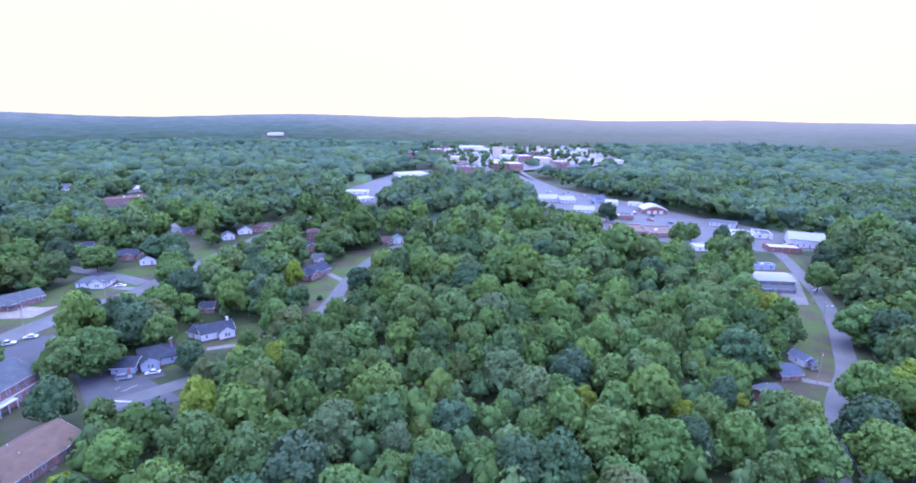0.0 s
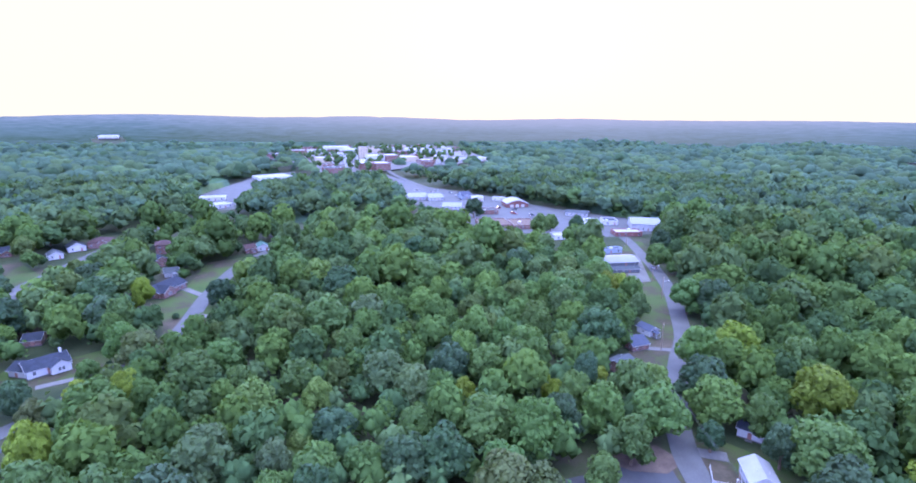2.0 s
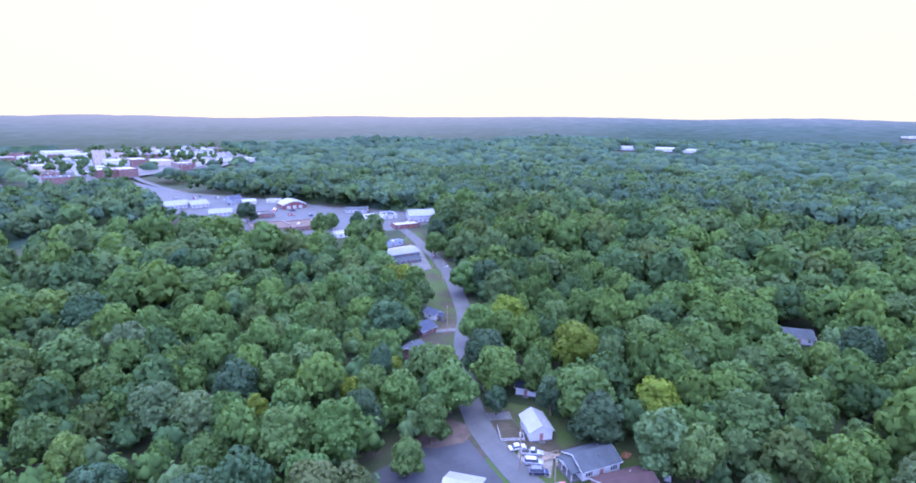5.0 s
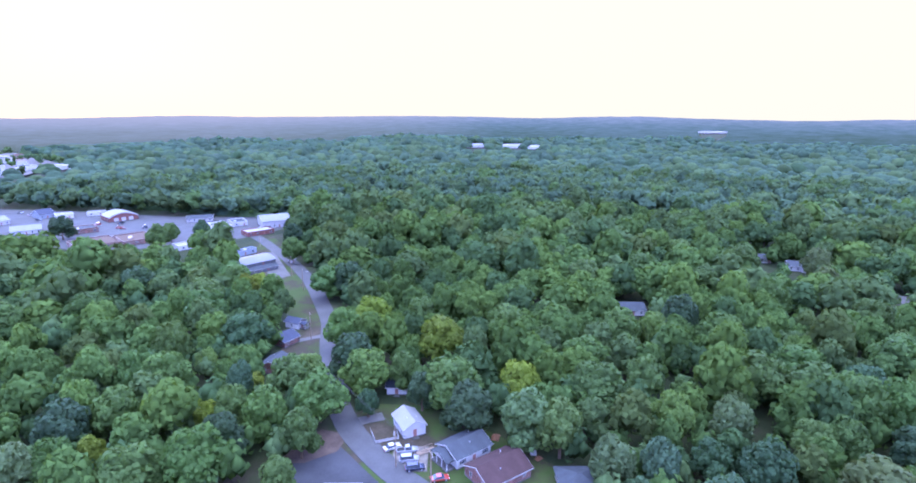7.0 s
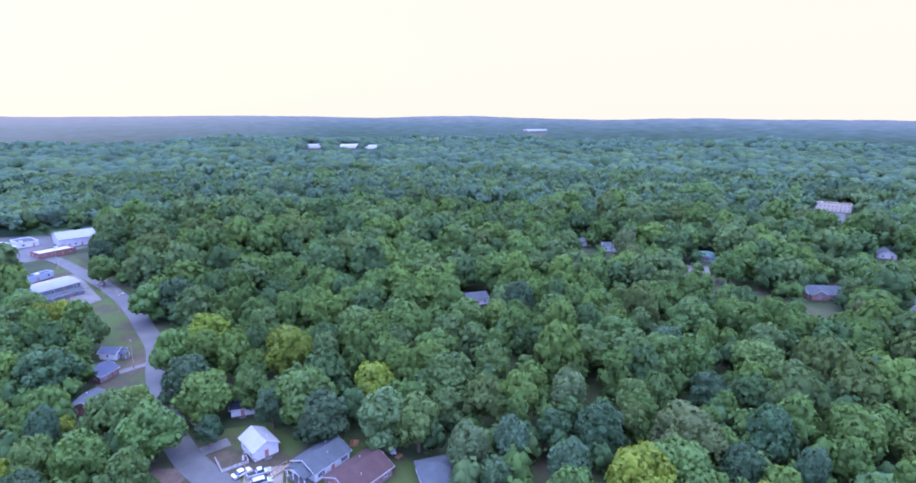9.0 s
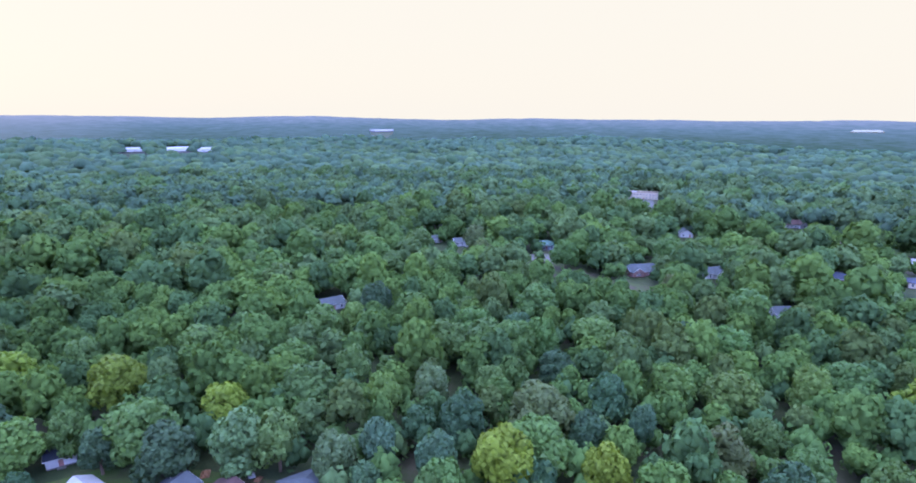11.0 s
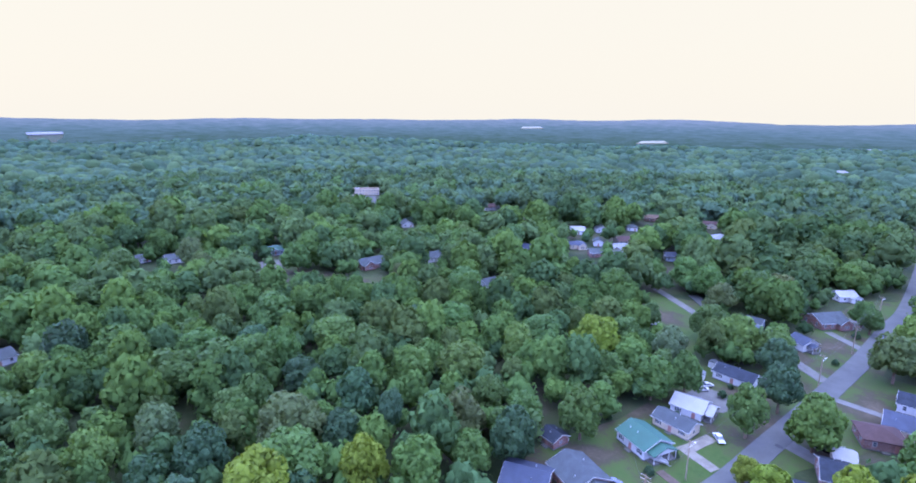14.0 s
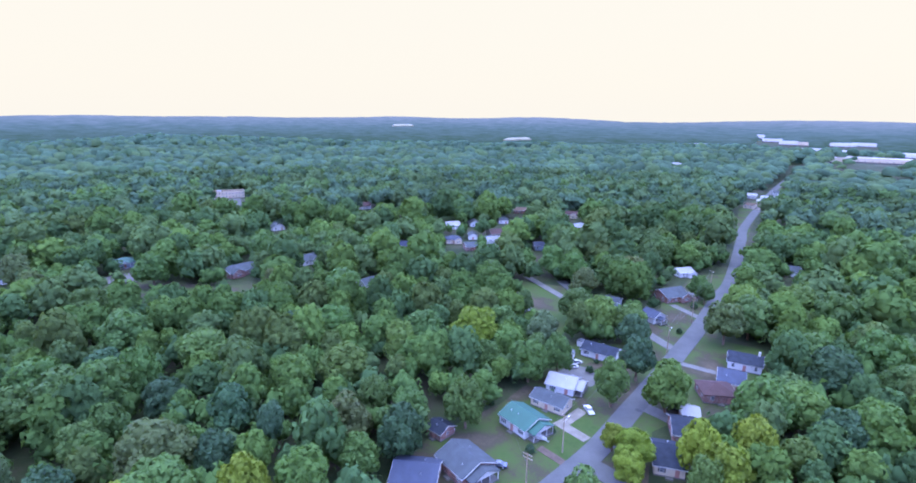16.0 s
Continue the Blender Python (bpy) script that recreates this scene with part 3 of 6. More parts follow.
def building(x, y, turn, L, D, H, kind, wall, roof, label, extras=""):
    """A house or hall L long, D deep, walls H high; its front is the local -y side. kind: gable, gablefront, hip, flat, vault."""
    rng = random.Random(int(x * 7 + y * 13))
    FOOT.append((x, y, 0.5 * math.hypot(L, D)))
    # keep the camera's sight line to this house clear, unless trees may screen it
    if math.hypot(x, y) < 720 and 'screened' not in extras:
        SEEN.append((x, y, H, (0.42 if math.hypot(x, y) < 235 else 0.12) * L))
    hall = kind in ('flat', 'vault', 'vaultx') or max(L, D) > 17 and wall in ('metal', 'redwall')
    b = thing("commercial_building" if hall else "house", x, y, turn, label, "building" if hall else "house", z=float(rise(math.hypot(x, y)) + relief(x, y)))
    w, d = L / 2, D / 2
    over = 0.15 if kind in ('flat', 'vault', 'vaultx') else 0.45
    t = 0.18
    part("foundation", box(bmesh.new(), -w - 0.05, w + 0.05, -d - 0.05, d + 0.05, -0.3 if math.hypot(x, y) < 600 else -3.2, 0.35), 'concrete', b)
    if kind == 'flat':
        part("wall", box(bmesh.new(), -w, w, -d, d, 0.35, H), wall, b)
        part("roof", box(bmesh.new(), -w + 0.3, w - 0.3, -d + 0.3, d - 0.3, H + 0.003, H + 0.12), roof, b, "flat roof")
        bm = bmesh.new()
        for q in ((-w - 0.05, w + 0.05, -d - 0.05, -d + 0.25), (-w - 0.05, w + 0.05, d - 0.25, d + 0.05), (-w - 0.05, -w + 0.25, -d + 0.25, d - 0.25), (w - 0.25, w + 0.05, -d + 0.25, d - 0.25)):
            box(bm, *q, H + 0.003, H + 0.7)
        part("parapet", bm, wall, b)
        for k in range(1 + int(L * D / 350)):
            ux, uy = rng.uniform(-0.6, 0.6) * w, rng.uniform(-0.6, 0.6) * d
            part("rooftop_unit", box(bmesh.new(), ux - 0.9, ux + 0.9, uy - 0.7, uy + 0.7, H + 0.125, H + 1.2), 'steel', b)
    elif kind == 'vaultx':
        n, rr = 14, 0.1 * D
        arc = [(-d + D * i / n, H + rr * math.sin(math.pi * i / n)) for i in range(n + 1)]
        part("wall", prism(bmesh.new(), [(d, 0.35), (-d, 0.35)] + [(u, v - 0.05) for u, v in arc], 'x', -w, w), wall, b)
        out_ = [(u * 1.02, v + 0.14) for u, v in arc]
        part("roof", prism(bmesh.new(), arc + out_[::-1], 'x', -w - 0.4, w + 0.4), roof, b, "shallow arched metal roof")
        part("fascia", prism(bmesh.new(), [(u, v - 0.35) for u, v in arc] + [(u, v + 0.16) for u, v in arc[::-1]], 'x', w + 0.41, w + 0.47), 'trim', b, "white curved edge")
    elif kind == 'vault':
        n, rr = 14, 0.16 * D + 0.5
        arc = [(-w + L * i / n, H + rr * math.sin(math.pi * i / n)) for i in range(n + 1)]
        part("wall", prism(bmesh.new(), [(w, 0.35), (-w, 0.35)] + [(u, v - 0.05) for u, v in arc], 'y', -d, d), wall, b)
        out = [(u * 1.02, v + 0.14) for u, v in arc]
        part("roof", prism(bmesh.new(), arc + out[::-1], 'y', -d - 0.4, d + 0.4), roof, b, "arched metal roof")
        part("fascia", prism(bmesh.new(), [(u, v - 0.8) for u, v in arc] + [(u, v + 0.16) for u, v in arc[::-1]], 'y', -d - 0.5, -d - 0.41), 'trim', b, "white curved edge")
        for u in (-0.5, 0.0, 0.5):
            part("door", box(bmesh.new(), u * w - 1.6, u * w + 1.6, -d - 0.08, -d + 0.02, 0.36, min(H - 0.9, 3.4)), 'trim', b, "wide white roller door")
    else:
        across = kind == 'gablefront'
        half, run = (w, d) if across else (d, w)
        rise_ = half * (0.42 if kind == 'hip' else 0.55 if across else 0.45)
        if wall == 'metal':
            rise_ = half * 0.25
        ax = 'y' if across else 'x'
        if kind == 'hip':
            part("wall", box(bmesh.new(), -w, w, -d, d, 0.35, H), wall, b)
            bm = bmesh.new()
            rid = max(0.3, w - d)
            ex, ey = w + over, d + over
            zz = H - 0.12
            lo = [bm.verts.new(p) for p in ((-ex, -ey, zz), (ex, -ey, zz), (ex, ey, zz), (-ex, ey, zz))]
            mid = [bm.verts.new(p) for p in ((-ex, -ey, zz + t), (ex, -ey, zz + t), (ex, ey, zz + t), (-ex, ey, zz + t))]
            top = [bm.verts.new((-rid, 0, H + rise_)), bm.verts.new((rid, 0, H + rise_))]
            bm.faces.new(lo[::-1])
            for i in range(4):
                bm.faces.new((lo[i], lo[(i + 1) % 4], mid[(i + 1) % 4], mid[i]))
            bm.faces.new((mid[0], mid[1], top[1], top[0]))
            bm.faces.new((mid[2], mid[3], top[0], top[1]))
            bm.faces.new((mid[1], mid[2], top[1]))
            bm.faces.new((mid[3], mid[0], top[0]))
            part("roof", bm, roof, b)
        else:
            part("wall", prism(bmesh.new(), [(-half, 0.35), (half, 0.35), (half, H), (0, H + rise_), (-half, H)], ax, -run, run), wall, b)
            k = rise_ / half
            e = half + over
            for s in (-1, 1):
                q = [(0, H + rise_ + 0.02), (s * e, H - over * k + 0.02), (s * e, H - over * k + 0.02 + t), (0, H + rise_ + 0.02 + t)]
                part("roof", prism(bmesh.new(), q, ax, -run - over, run + over), roof, b)
            for s in (-1, 1):
                u0 = s * e
                q = [(u0 - 0.04, H - over * k - 0.12), (u0 + 0.04, H - over * k - 0.12), (u0 + 0.04, H - over * k + 0.12), (u0 - 0.04, H - over * k + 0.12)]
                part("gutter", prism(bmesh.new(), q, ax, -run - over, run + over), 'trim', b)
            for s in (-1, 1):
                c = s * (run + over + 0.03)
                q = [(0, H + rise_ - 0.08), (e, H - over * k - 0.08), (e, H - over * k + 0.16), (0, H + rise_ + 0.16), (-e, H - over * k + 0.16), (-e, H - over * k - 0.08)]
                part("bargeboard", prism(bmesh.new(), q, ax, c - 0.03, c + 0.03), 'trim', b)
    # windows and doors
    floors = 2 if 'storeys' in extras else 1
    if H > 20:
        floors = 7
    fh = (H - 0.3) / floors
    big = kind in ('flat', 'vault', 'vaultx') and floors == 1
    step = 9.0 if math.hypot(x, y) > 700 and H < 20 else 4.5 if big or H > 20 else 2.9
    for f in range(floors):
        z = 0.35 + f * fh + (0.8 if fh > 2.4 else 0.6)
        hh = min(1.4, fh - 1.25)
        n = max(1, int((L - 1.2) / step))
        for i in range(n):
            u = -w + L * (i + 0.5) / n
            if f == 0 and i == n // 2 and kind != 'vault':
                part("door", box(bmesh.new(), u - 0.5, u + 0.5, -d - 0.06, -d + 0.02, 0.36, 2.4), 'door', b)
            elif kind != 'vault':
                add_window(b, u, -d, z, 0, 1.6 if big else 1.0, hh)
        n = max(1, int((D - 1.0) / (step + 0.6)))
        for i in range(n):
            v = -d + D * (i + 0.5) / n
            add_window(b, w, v, z, 90, 1.0, hh)
            add_window(b, -w, v, z, -90, 1.0, hh)
    if math.hypot(x, y) < 190 and not hall:
        if wall in ('white', 'tan', 'bluewall'):
            for side in (-1, 1):
                n = max(1, int((L - 1.2) / step))
                for i in range(n):
                    if i != n // 2:
                        u = -w + L * (i + 0.5) / n + side * 0.72
                        part("shutter", box(bmesh.new(), u - 0.17, u + 0.17, -d - 0.05, -d + 0.01, 1.13, 2.43), 'darkroof', b, "dark shutter")
        part("door_step", box(bmesh.new(), -0.9, 0.9, -d - 1.1, -d - 0.07, -0.1, 0.3), 'concrete', b)
        part("air_conditioner", box(bmesh.new(), w * 0.4, w * 0.4 + 0.8, d + 0.3, d + 1.1, -0.1, 0.85), 'steel', b, "grey outdoor cooling unit")
        if kind != 'hip':
            for i in range(2):
                u, v = rng.uniform(-0.6, 0.6) * run, rng.choice((-1, 1)) * rng.uniform(0.35, 0.6) * half
                zr = H + rise_ * (1 - abs(v) / half)
                p = (v, u) if across else (u, v)
                part("vent_pipe", tube(bmesh.new(), (*p, zr), (*p, zr + 0.65), 0.09, 0.09, 8), 'steel', b)
    if 'band' in extras:
        part("storey_band", box(bmesh.new(), -w, w, -d - 0.1, -d - 0.003, H * 0.47, H * 0.47 + 0.45), 'trim', b, "white band between the storeys")
        part("canopy", box(bmesh.new(), -w, w * 0.2, -d - 1.8, -d - 0.11, H * 0.40, H * 0.45), 'trim', b, "white entrance canopy")
        for i in range(6):
            u = -w + 0.3 + i * 1.15 * w / 5
            part("column", box(bmesh.new(), u - 0.1, u + 0.1, -d - 1.75, -d - 1.55, -0.1, H * 0.40), 'trim', b)
    if 'chim' in extras:
        bm = box(bmesh.new(), w * 0.72, w * 0.72 + 0.7, -0.35, 0.35, H, H + d * 0.45 + 1.3)
        box(bm, w * 0.72 - 0.06, w * 0.72 + 0.76, -0.41, 0.41, H + d * 0.45 + 1.3, H + d * 0.45 + 1.45)
        part("chimney", bm, 'trim' if wall == 'white' else 'brick', b)
    if 'wing' in extras:
        # a cross gable that stands forward of the front wall
        wx, ww, out_ = (-0.48 if 'wingL' in extras else 0.48) * w, 0.36 * w + 0.6, 2.2
        pitch = 0.62
        ridge_ = H - 0.05 + ww * pitch
        back = -d + min(d, (ww * pitch) / max(0.1, rise_ / half)) + 0.2
        part("wing_wall", prism(bmesh.new(), [(wx - ww, 0.3), (wx + ww, 0.3), (wx + ww, H - 0.06), (wx, ridge_ - 0.06), (wx - ww, H - 0.06)], 'y', -d - out_, -d - 0.003), wall, b)
        for sd in (-1, 1):
            e = ww + 0.35
            q = [(wx, ridge_), (wx + sd * e, ridge_ - e * pitch), (wx + sd * e, ridge_ - e * pitch + 0.16), (wx, ridge_ + 0.16)]
            part("wing_roof", prism(bmesh.new(), q, 'y', -d - out_ - 0.35, back), roof, b)
        q = [(wx, ridge_ - 0.1), (wx + ww + 0.35, ridge_ - 0.1 - (ww + 0.35) * pitch), (wx + ww + 0.35, ridge_ + 0.12 - (ww + 0.35) * pitch), (wx, ridge_ + 0.12),
             (wx - ww - 0.35, ridge_ + 0.12 - (ww + 0.35) * pitch), (wx - ww - 0.35, ridge_ - 0.1 - (ww + 0.35) * pitch)]
        part("wing_bargeboard", prism(bmesh.new(), q, 'y', -d - out_ - 0.41, -d - out_ - 0.36), 'trim', b, "white gable edge")
        add_window(b, wx - 0.55, -d - out_, 1.1, 0, 0.9, 1.3)
        add_window(b, wx + 0.55, -d - out_, 1.1, 0, 0.9, 1.3)
    if 'porch' in extras:
        end = 'endporch' in extras
        turn_ = -90 if 'endporchL' in extras else 90 if end else 0
        at = pose(0, 0, 0, 0, 0, turn_)
        dd, ww = (w, d) if end else (d, w)
        pw, pd, k = (ww * 0.8 if end else min(ww * 0.5, 2.6)), 2.6, 0.42
        base, top_ = -dd - pd, H - 0.3
        part("porch_deck", box(bmesh.new(), -pw, pw, base, -dd - 0.06, -0.1, 0.45), 'concrete', b, "", at)
        for s in (-1, 1):
            q = [(0, top_ + pw * k), (s * (pw + 0.3), top_ - 0.15), (s * (pw + 0.3), top_), (0, top_ + 0.16 + pw * k)]
            part("porch_roof", prism(bmesh.new(), q, 'y', base - 0.3, -dd + 0.6), roof, b, "", at)
        for u in ((-1, -0.33, 0.33, 1) if end else (-1, 1)):
            c = u * (pw - 0.15)
            part("porch_post", box(bmesh.new(), c - 0.09, c + 0.09, base + 0.1, base + 0.28, 0.45, top_ - 0.1), 'trim', b, "", at)
        part("porch_gable", prism(bmesh.new(), [(-pw, top_ - 0.1), (pw, top_ - 0.1), (0, top_ - 0.02 + pw * k)], 'y', base, base + 0.1), 'trim', b, "", at)
    return b


building(-105.0, 113.2, 79, 19.4, 15.0, 3.2, 'gable', 'brick', 'brownroof', 'long low brick building with a brown gable roof')
building(-136.9, 137.1, 86, 24.5, 16.0, 7.0, 'gable', 'brick', 'greyroof', 'two-storey red brick building with white trim and grey roof', 'storeys band')
building(-109.9, 163.3, 7, 7.5, 8.0, 2.6, 'gable', 'bluewall', 'darkroof', 'pale blue garage wing with dark shingles')
building(-103.9, 170.4, 33, 11.5, 12.0, 3.0, 'hip', 'bluewall', 'darkroof', 'pale blue bungalow with a dark hipped roof', 'chim wingL')
building(-93.6, 192.1, 37, 12.0, 9.0, 3.0, 'gable', 'white', 'darkroof', 'white clapboard cottage with dark roof and chimney', 'chim wing')
building(-98.5, 190.9, -24, 6.2, 7.0, 2.6, 'gable', 'white', 'darkroof', 'small white cottage wing with dark roof')
building(-197.4, 219.3, 60, 24.8, 11.0, 3.0, 'gable', 'brick', 'greyroof', 'long brick ranch house with grey roof and white gable', 'porch')
building(-178.6, 250.3, 9, 14.0, 9.0, 3.0, 'hip', 'white', 'greyroof', 'white frame house with grey roof beside the road', 'wing')
building(-193.6, 300.6, 13, 13.3, 12.0, 3.2, 'hip', 'brick', 'darkroof', 'red brick house with dark hipped roof', 'wing')
building(-174.5, 290.1, 19, 8.1, 9.0, 3.2, 'gablefront', 'white', 'darkroof', 'small house with a steep white front gable')
building(-231.3, 317.1, 20, 13.6, 10.0, 3.0, 'gable', 'white', 'darkroof', 'white house with dark roof among trees', 'wingL')
building(-200.8, 367.9, 25, 9.8, 11.0, 3.2, 'gablefront', 'white', 'whiteroof', 'white house with pale gable roof')
building(-188.7, 364.3, 28, 8.4, 10.0, 3.0, 'gable', 'brick', 'darkroof', 'brick house with dark shingle roof', 'wing')
building(-151.8, 369.9, 27, 9.3, 10.0, 3.2, 'gablefront', 'white', 'greyroof', 'pale house with grey gable roof')
building(-140.1, 377.0, 3, 12.4, 11.0, 4.2, 'hip', 'brick', 'redroof', 'large brick house with brown hipped roof', 'wing')
building(-155.6, 350.9, 30, 7.3, 8.0, 3.0, 'gablefront', 'white', 'greyroof', 'small white house with front gable')
building(-97.3, 352.5, 13, 9.2, 10.0, 6.0, 'hip', 'brick', 'redroof', 'two-storey red brick house', 'storeys')
building(-92.6, 321.9, 35, 10.5, 10.0, 3.2, 'gablefront', 'brick', 'darkroof', 'dark roofed house with white gables')
building(-80.5, 299.0, 13, 6.6, 8.0, 2.8, 'gable', 'white', 'greyroof', 'low pale house with flat front', 'wing')
building(-77.4, 270.4, 64, 18.6, 11.0, 3.0, 'gable', 'brick', 'darkroof', 'brick ranch house with dark roof', 'wingL')
building(-46.6, 342.9, 17, 6.2, 9.0, 3.0, 'gable', 'brick', 'redroof', 'small brick house behind trees', 'wing')
building(-39.5, 346.5, 16, 7.1, 9.0, 3.0, 'gablefront', 'white', 'tealroof', 'white house with teal metal roof among trees')
building(-107.7, 217.6, 9, 5.7, 7.0, 2.6, 'gable', 'brick', 'darkroof', 'low dark shed under trees')
building(-306.0, 486.0, 44, 40.0, 16.0, 6.0, 'flat', 'brick', 'brownroof', 'long low brick school building')
building(-406.9, 554.1, 22, 13.7, 12.0, 6.0, 'gable', 'white', 'greyroof', 'large white house among trees', 'storeys')
building(-343.6, 560.5, 39, 15.0, 12.0, 3.5, 'gable', 'white', 'whiteroof', 'white building behind the school')
building(165.5, 269.3, -6, 20.1, 17.0, 2.6, 'vaultx', 'metalroof', 'metalroof', 'metal warehouse with a shallow vaulted pale metal roof')
building(173.4, 291.2, 6, 16.5, 5.0, 2.9, 'flat', 'bluewall', 'blueroof', 'blue roofed rear wing of the warehouse')
building(161.1, 252.0, -8, 15.2, 4.5, 2.3, 'gable', 'metalroof', 'greyroof', 'low lean-to front of the warehouse')
building(123.0, 172.7, 12, 4.8, 6.5, 2.8, 'gablefront', 'white', 'blueroof', 'small white house with blue roof and front gable', 'porch screened')
building(110.9, 163.3, 7, 7.2, 8.0, 2.5, 'gable', 'brick', 'blueroof', 'house with dark blue roof under trees', 'screened')
building(96.2, 147.6, 26, 7.8, 8.0, 2.8, 'gable', 'brick', 'greyroof', 'red brick house with grey roof', 'screened')
building(112.0, 106.0, -53, 6.1, 10.0, 2.8, 'gable', 'white', 'darkroof', 'small white house with dark roof under trees', 'screened')
building(96.7, 87.8, -27, 6.2, 8.4, 3.2, 'gablefront', 'white', 'whiteroof', 'white clapboard house with a white metal roof')
building(96.9, 69.3, -16, 10.8, 8.2, 3.0, 'gable', 'white', 'greyroof', 'white house with grey shingle roof and deep porch', 'endporchL')
building(94.8, 57.8, -19, 12.6, 9.6, 2.8, 'gable', 'brick', 'redroof', 'brick house with faded red roof')
building(101.9, 40.1, -53, 9.4, 9.0, 2.7, 'hip', 'white', 'greyroof', 'house with grey hipped roof at the wood edge')
building(64.1, 79.4, -53, 7.8, 10.0, 3.0, 'gable', 'white', 'whiteroof', 'pale roofed building beside the parking lot')
building(221.1, 69.0, -53, 10.1, 9.0, 2.8, 'gable', 'white', 'greyroof', 'small white house with grey roof in a clearing')
building(343.0, 15.0, -75, 13.0, 9.0, 3.0, 'gable', 'white', 'greyroof', 'white house with grey roof in a clearing', 'wing')
building(338.6, -39.8, -96, 10.3, 9.0, 3.5, 'hip', 'bluewall', 'tealroof', 'small pale blue house with hipped roof', 'porch')
building(285.5, -84.9, -79, 15.9, 11.0, 3.0, 'gable', 'brick', 'greyroof', 'low house with grey roof beside a field', 'wingL')
building(282.7, -120.4, -73, 14.8, 10.0, 3.0, 'gable', 'white', 'greyroof', 'white gabled house with grey roof', 'wing')
building(223.4, -127.7, -85, 7.9, 10.0, 2.8, 'gable', 'white', 'greyroof', 'pale roofed house behind trees')
building(561.0, -163.0, -106, 31.0, 12.0, 6.5, 'flat', 'tan', 'brownroof', 'long tan two-storey building with flat roof', 'storeys')
building(381.6, -143.6, -95, 9.0, 9.0, 3.0, 'gablefront', 'white', 'greyroof', 'white house with grey roof and front gable')
building(423.5, -241.3, -80, 19.8, 12.0, 3.2, 'hip', 'white', 'redroof', 'pale house with reddish roof', 'wing')
building(89.4, -99.6, 177, 10.2, 9.3, 3.0, 'gable', 'white', 'tealroof', 'white house with a teal metal roof and porch', 'endporch')
building(91.5, -113.7, -168, 10.5, 6.5, 2.8, 'gable', 'tan', 'greyroof', 'tan brick house with weathered grey roof')
building(96.2, -125.0, -158, 8.7, 8.5, 2.7, 'gable', 'white', 'whiteroof', 'white house with white metal roof and carport', 'endporch')
building(102.5, -154.0, -166, 12.2, 8.0, 2.8, 'gable', 'white', 'darkroof', 'white house with dark shingle roof')
building(109.1, -200.0, -101, 7.0, 7.0, 3.0, 'gablefront', 'white', 'blueroof', 'small white house with steep blue roof', 'porch')
building(119.4, -232.2, -107, 13.0, 11.0, 3.0, 'gable', 'brick', 'greyroof', 'brick house with grey roof facing the street', 'wing')
building(134.5, -273.2, -114, 8.9, 8.0, 2.8, 'gable', 'white', 'whiteroof', 'white house with pale roof facing the street', 'wing')
building(101.0, -79.0, -172, 5.1, 5.5, 2.5, 'gable', 'brick', 'darkroof', 'small brick shed with dark roof')
building(85.6, -74.7, 177, 10.7, 10.0, 3.0, 'gable', 'brick', 'greyroof', 'brick house with grey roof and white porch gable', 'endporch')
building(89.9, -63.1, -138, 10.4, 10.0, 2.6, 'gable', 'brick', 'blueroof', 'house with dark blue roof under trees')
building(65.9, -186.2, -159, 10.4, 9.0, 3.0, 'gable', 'white', 'darkroof', 'white house with dark roof and chimney', 'chim')
building(63.1, -168.9, -157, 7.5, 10.0, 3.2, 'gable', 'tan', 'blueroof', 'beige house with slate blue roof')
building(62.8, -157.8, -137, 9.8, 9.0, 3.0, 'hip', 'brick', 'redroof', 'house with rusty red hipped roof')
building(61.6, -138.6, -144, 4.3, 8.0, 2.6, 'gable', 'white', 'whiteroof', 'white carport with flat gable')
building(59.0, -130.3, -143, 6.4, 10.0, 3.0, 'gable', 'brick', 'darkroof', 'dark brick house with slate roof')
building(55.3, -115.5, -146, 7.1, 11.0, 3.0, 'gable', 'tan', 'darkroof', 'beige house with dark roof')
building(250.0, -240.0, -122, 15.0, 11.0, 3.2, 'gable', 'white', 'metalroof', 'white house with pale grey metal roof among trees', 'wingL')
building(306.1, -250.1, -115, 10.0, 11.0, 3.2, 'gable', 'white', 'whiteroof', 'small white house among trees')
building(265.9, -259.6, -112, 13.4, 11.0, 3.0, 'gable', 'white', 'redroof', 'white house with reddish roof among trees', 'wing')
building(243.0, -325.5, -127, 10.7, 12.0, 3.2, 'hip', 'white', 'metalroof', 'pale roofed house among trees')
building(249.3, -219.0, -117, 7.7, 9.0, 3.0, 'gable', 'brick', 'greyroof', 'grey roofed house among trees')
building(97.4, -322.1, -144, 7.7, 10.0, 3.0, 'gable', 'white', 'greyroof', 'house with grey roof among trees')
building(-106.8, 564.2, 4, 23.3, 14.0, 3.1, 'flat', 'white', 'whiteroof', 'long white commercial building')
building(-94.0, 517.3, 37, 19.5, 16.0, 3.1, 'flat', 'metal', 'whiteroof', 'white flat-roofed roadside store')
building(-64.6, 734.6, 24, 42.1, 30.0, 3.9, 'flat', 'white', 'whiteroof', 'large white flat-roofed store')
building(91.7, 532.8, 4, 20.1, 22.0, 3.5, 'gable', 'metal', 'metalroof', 'white metal commercial building')
building(108.9, 526.0, 4, 14.7, 20.0, 3.5, 'gable', 'metal', 'metalroof', 'small metal commercial building')
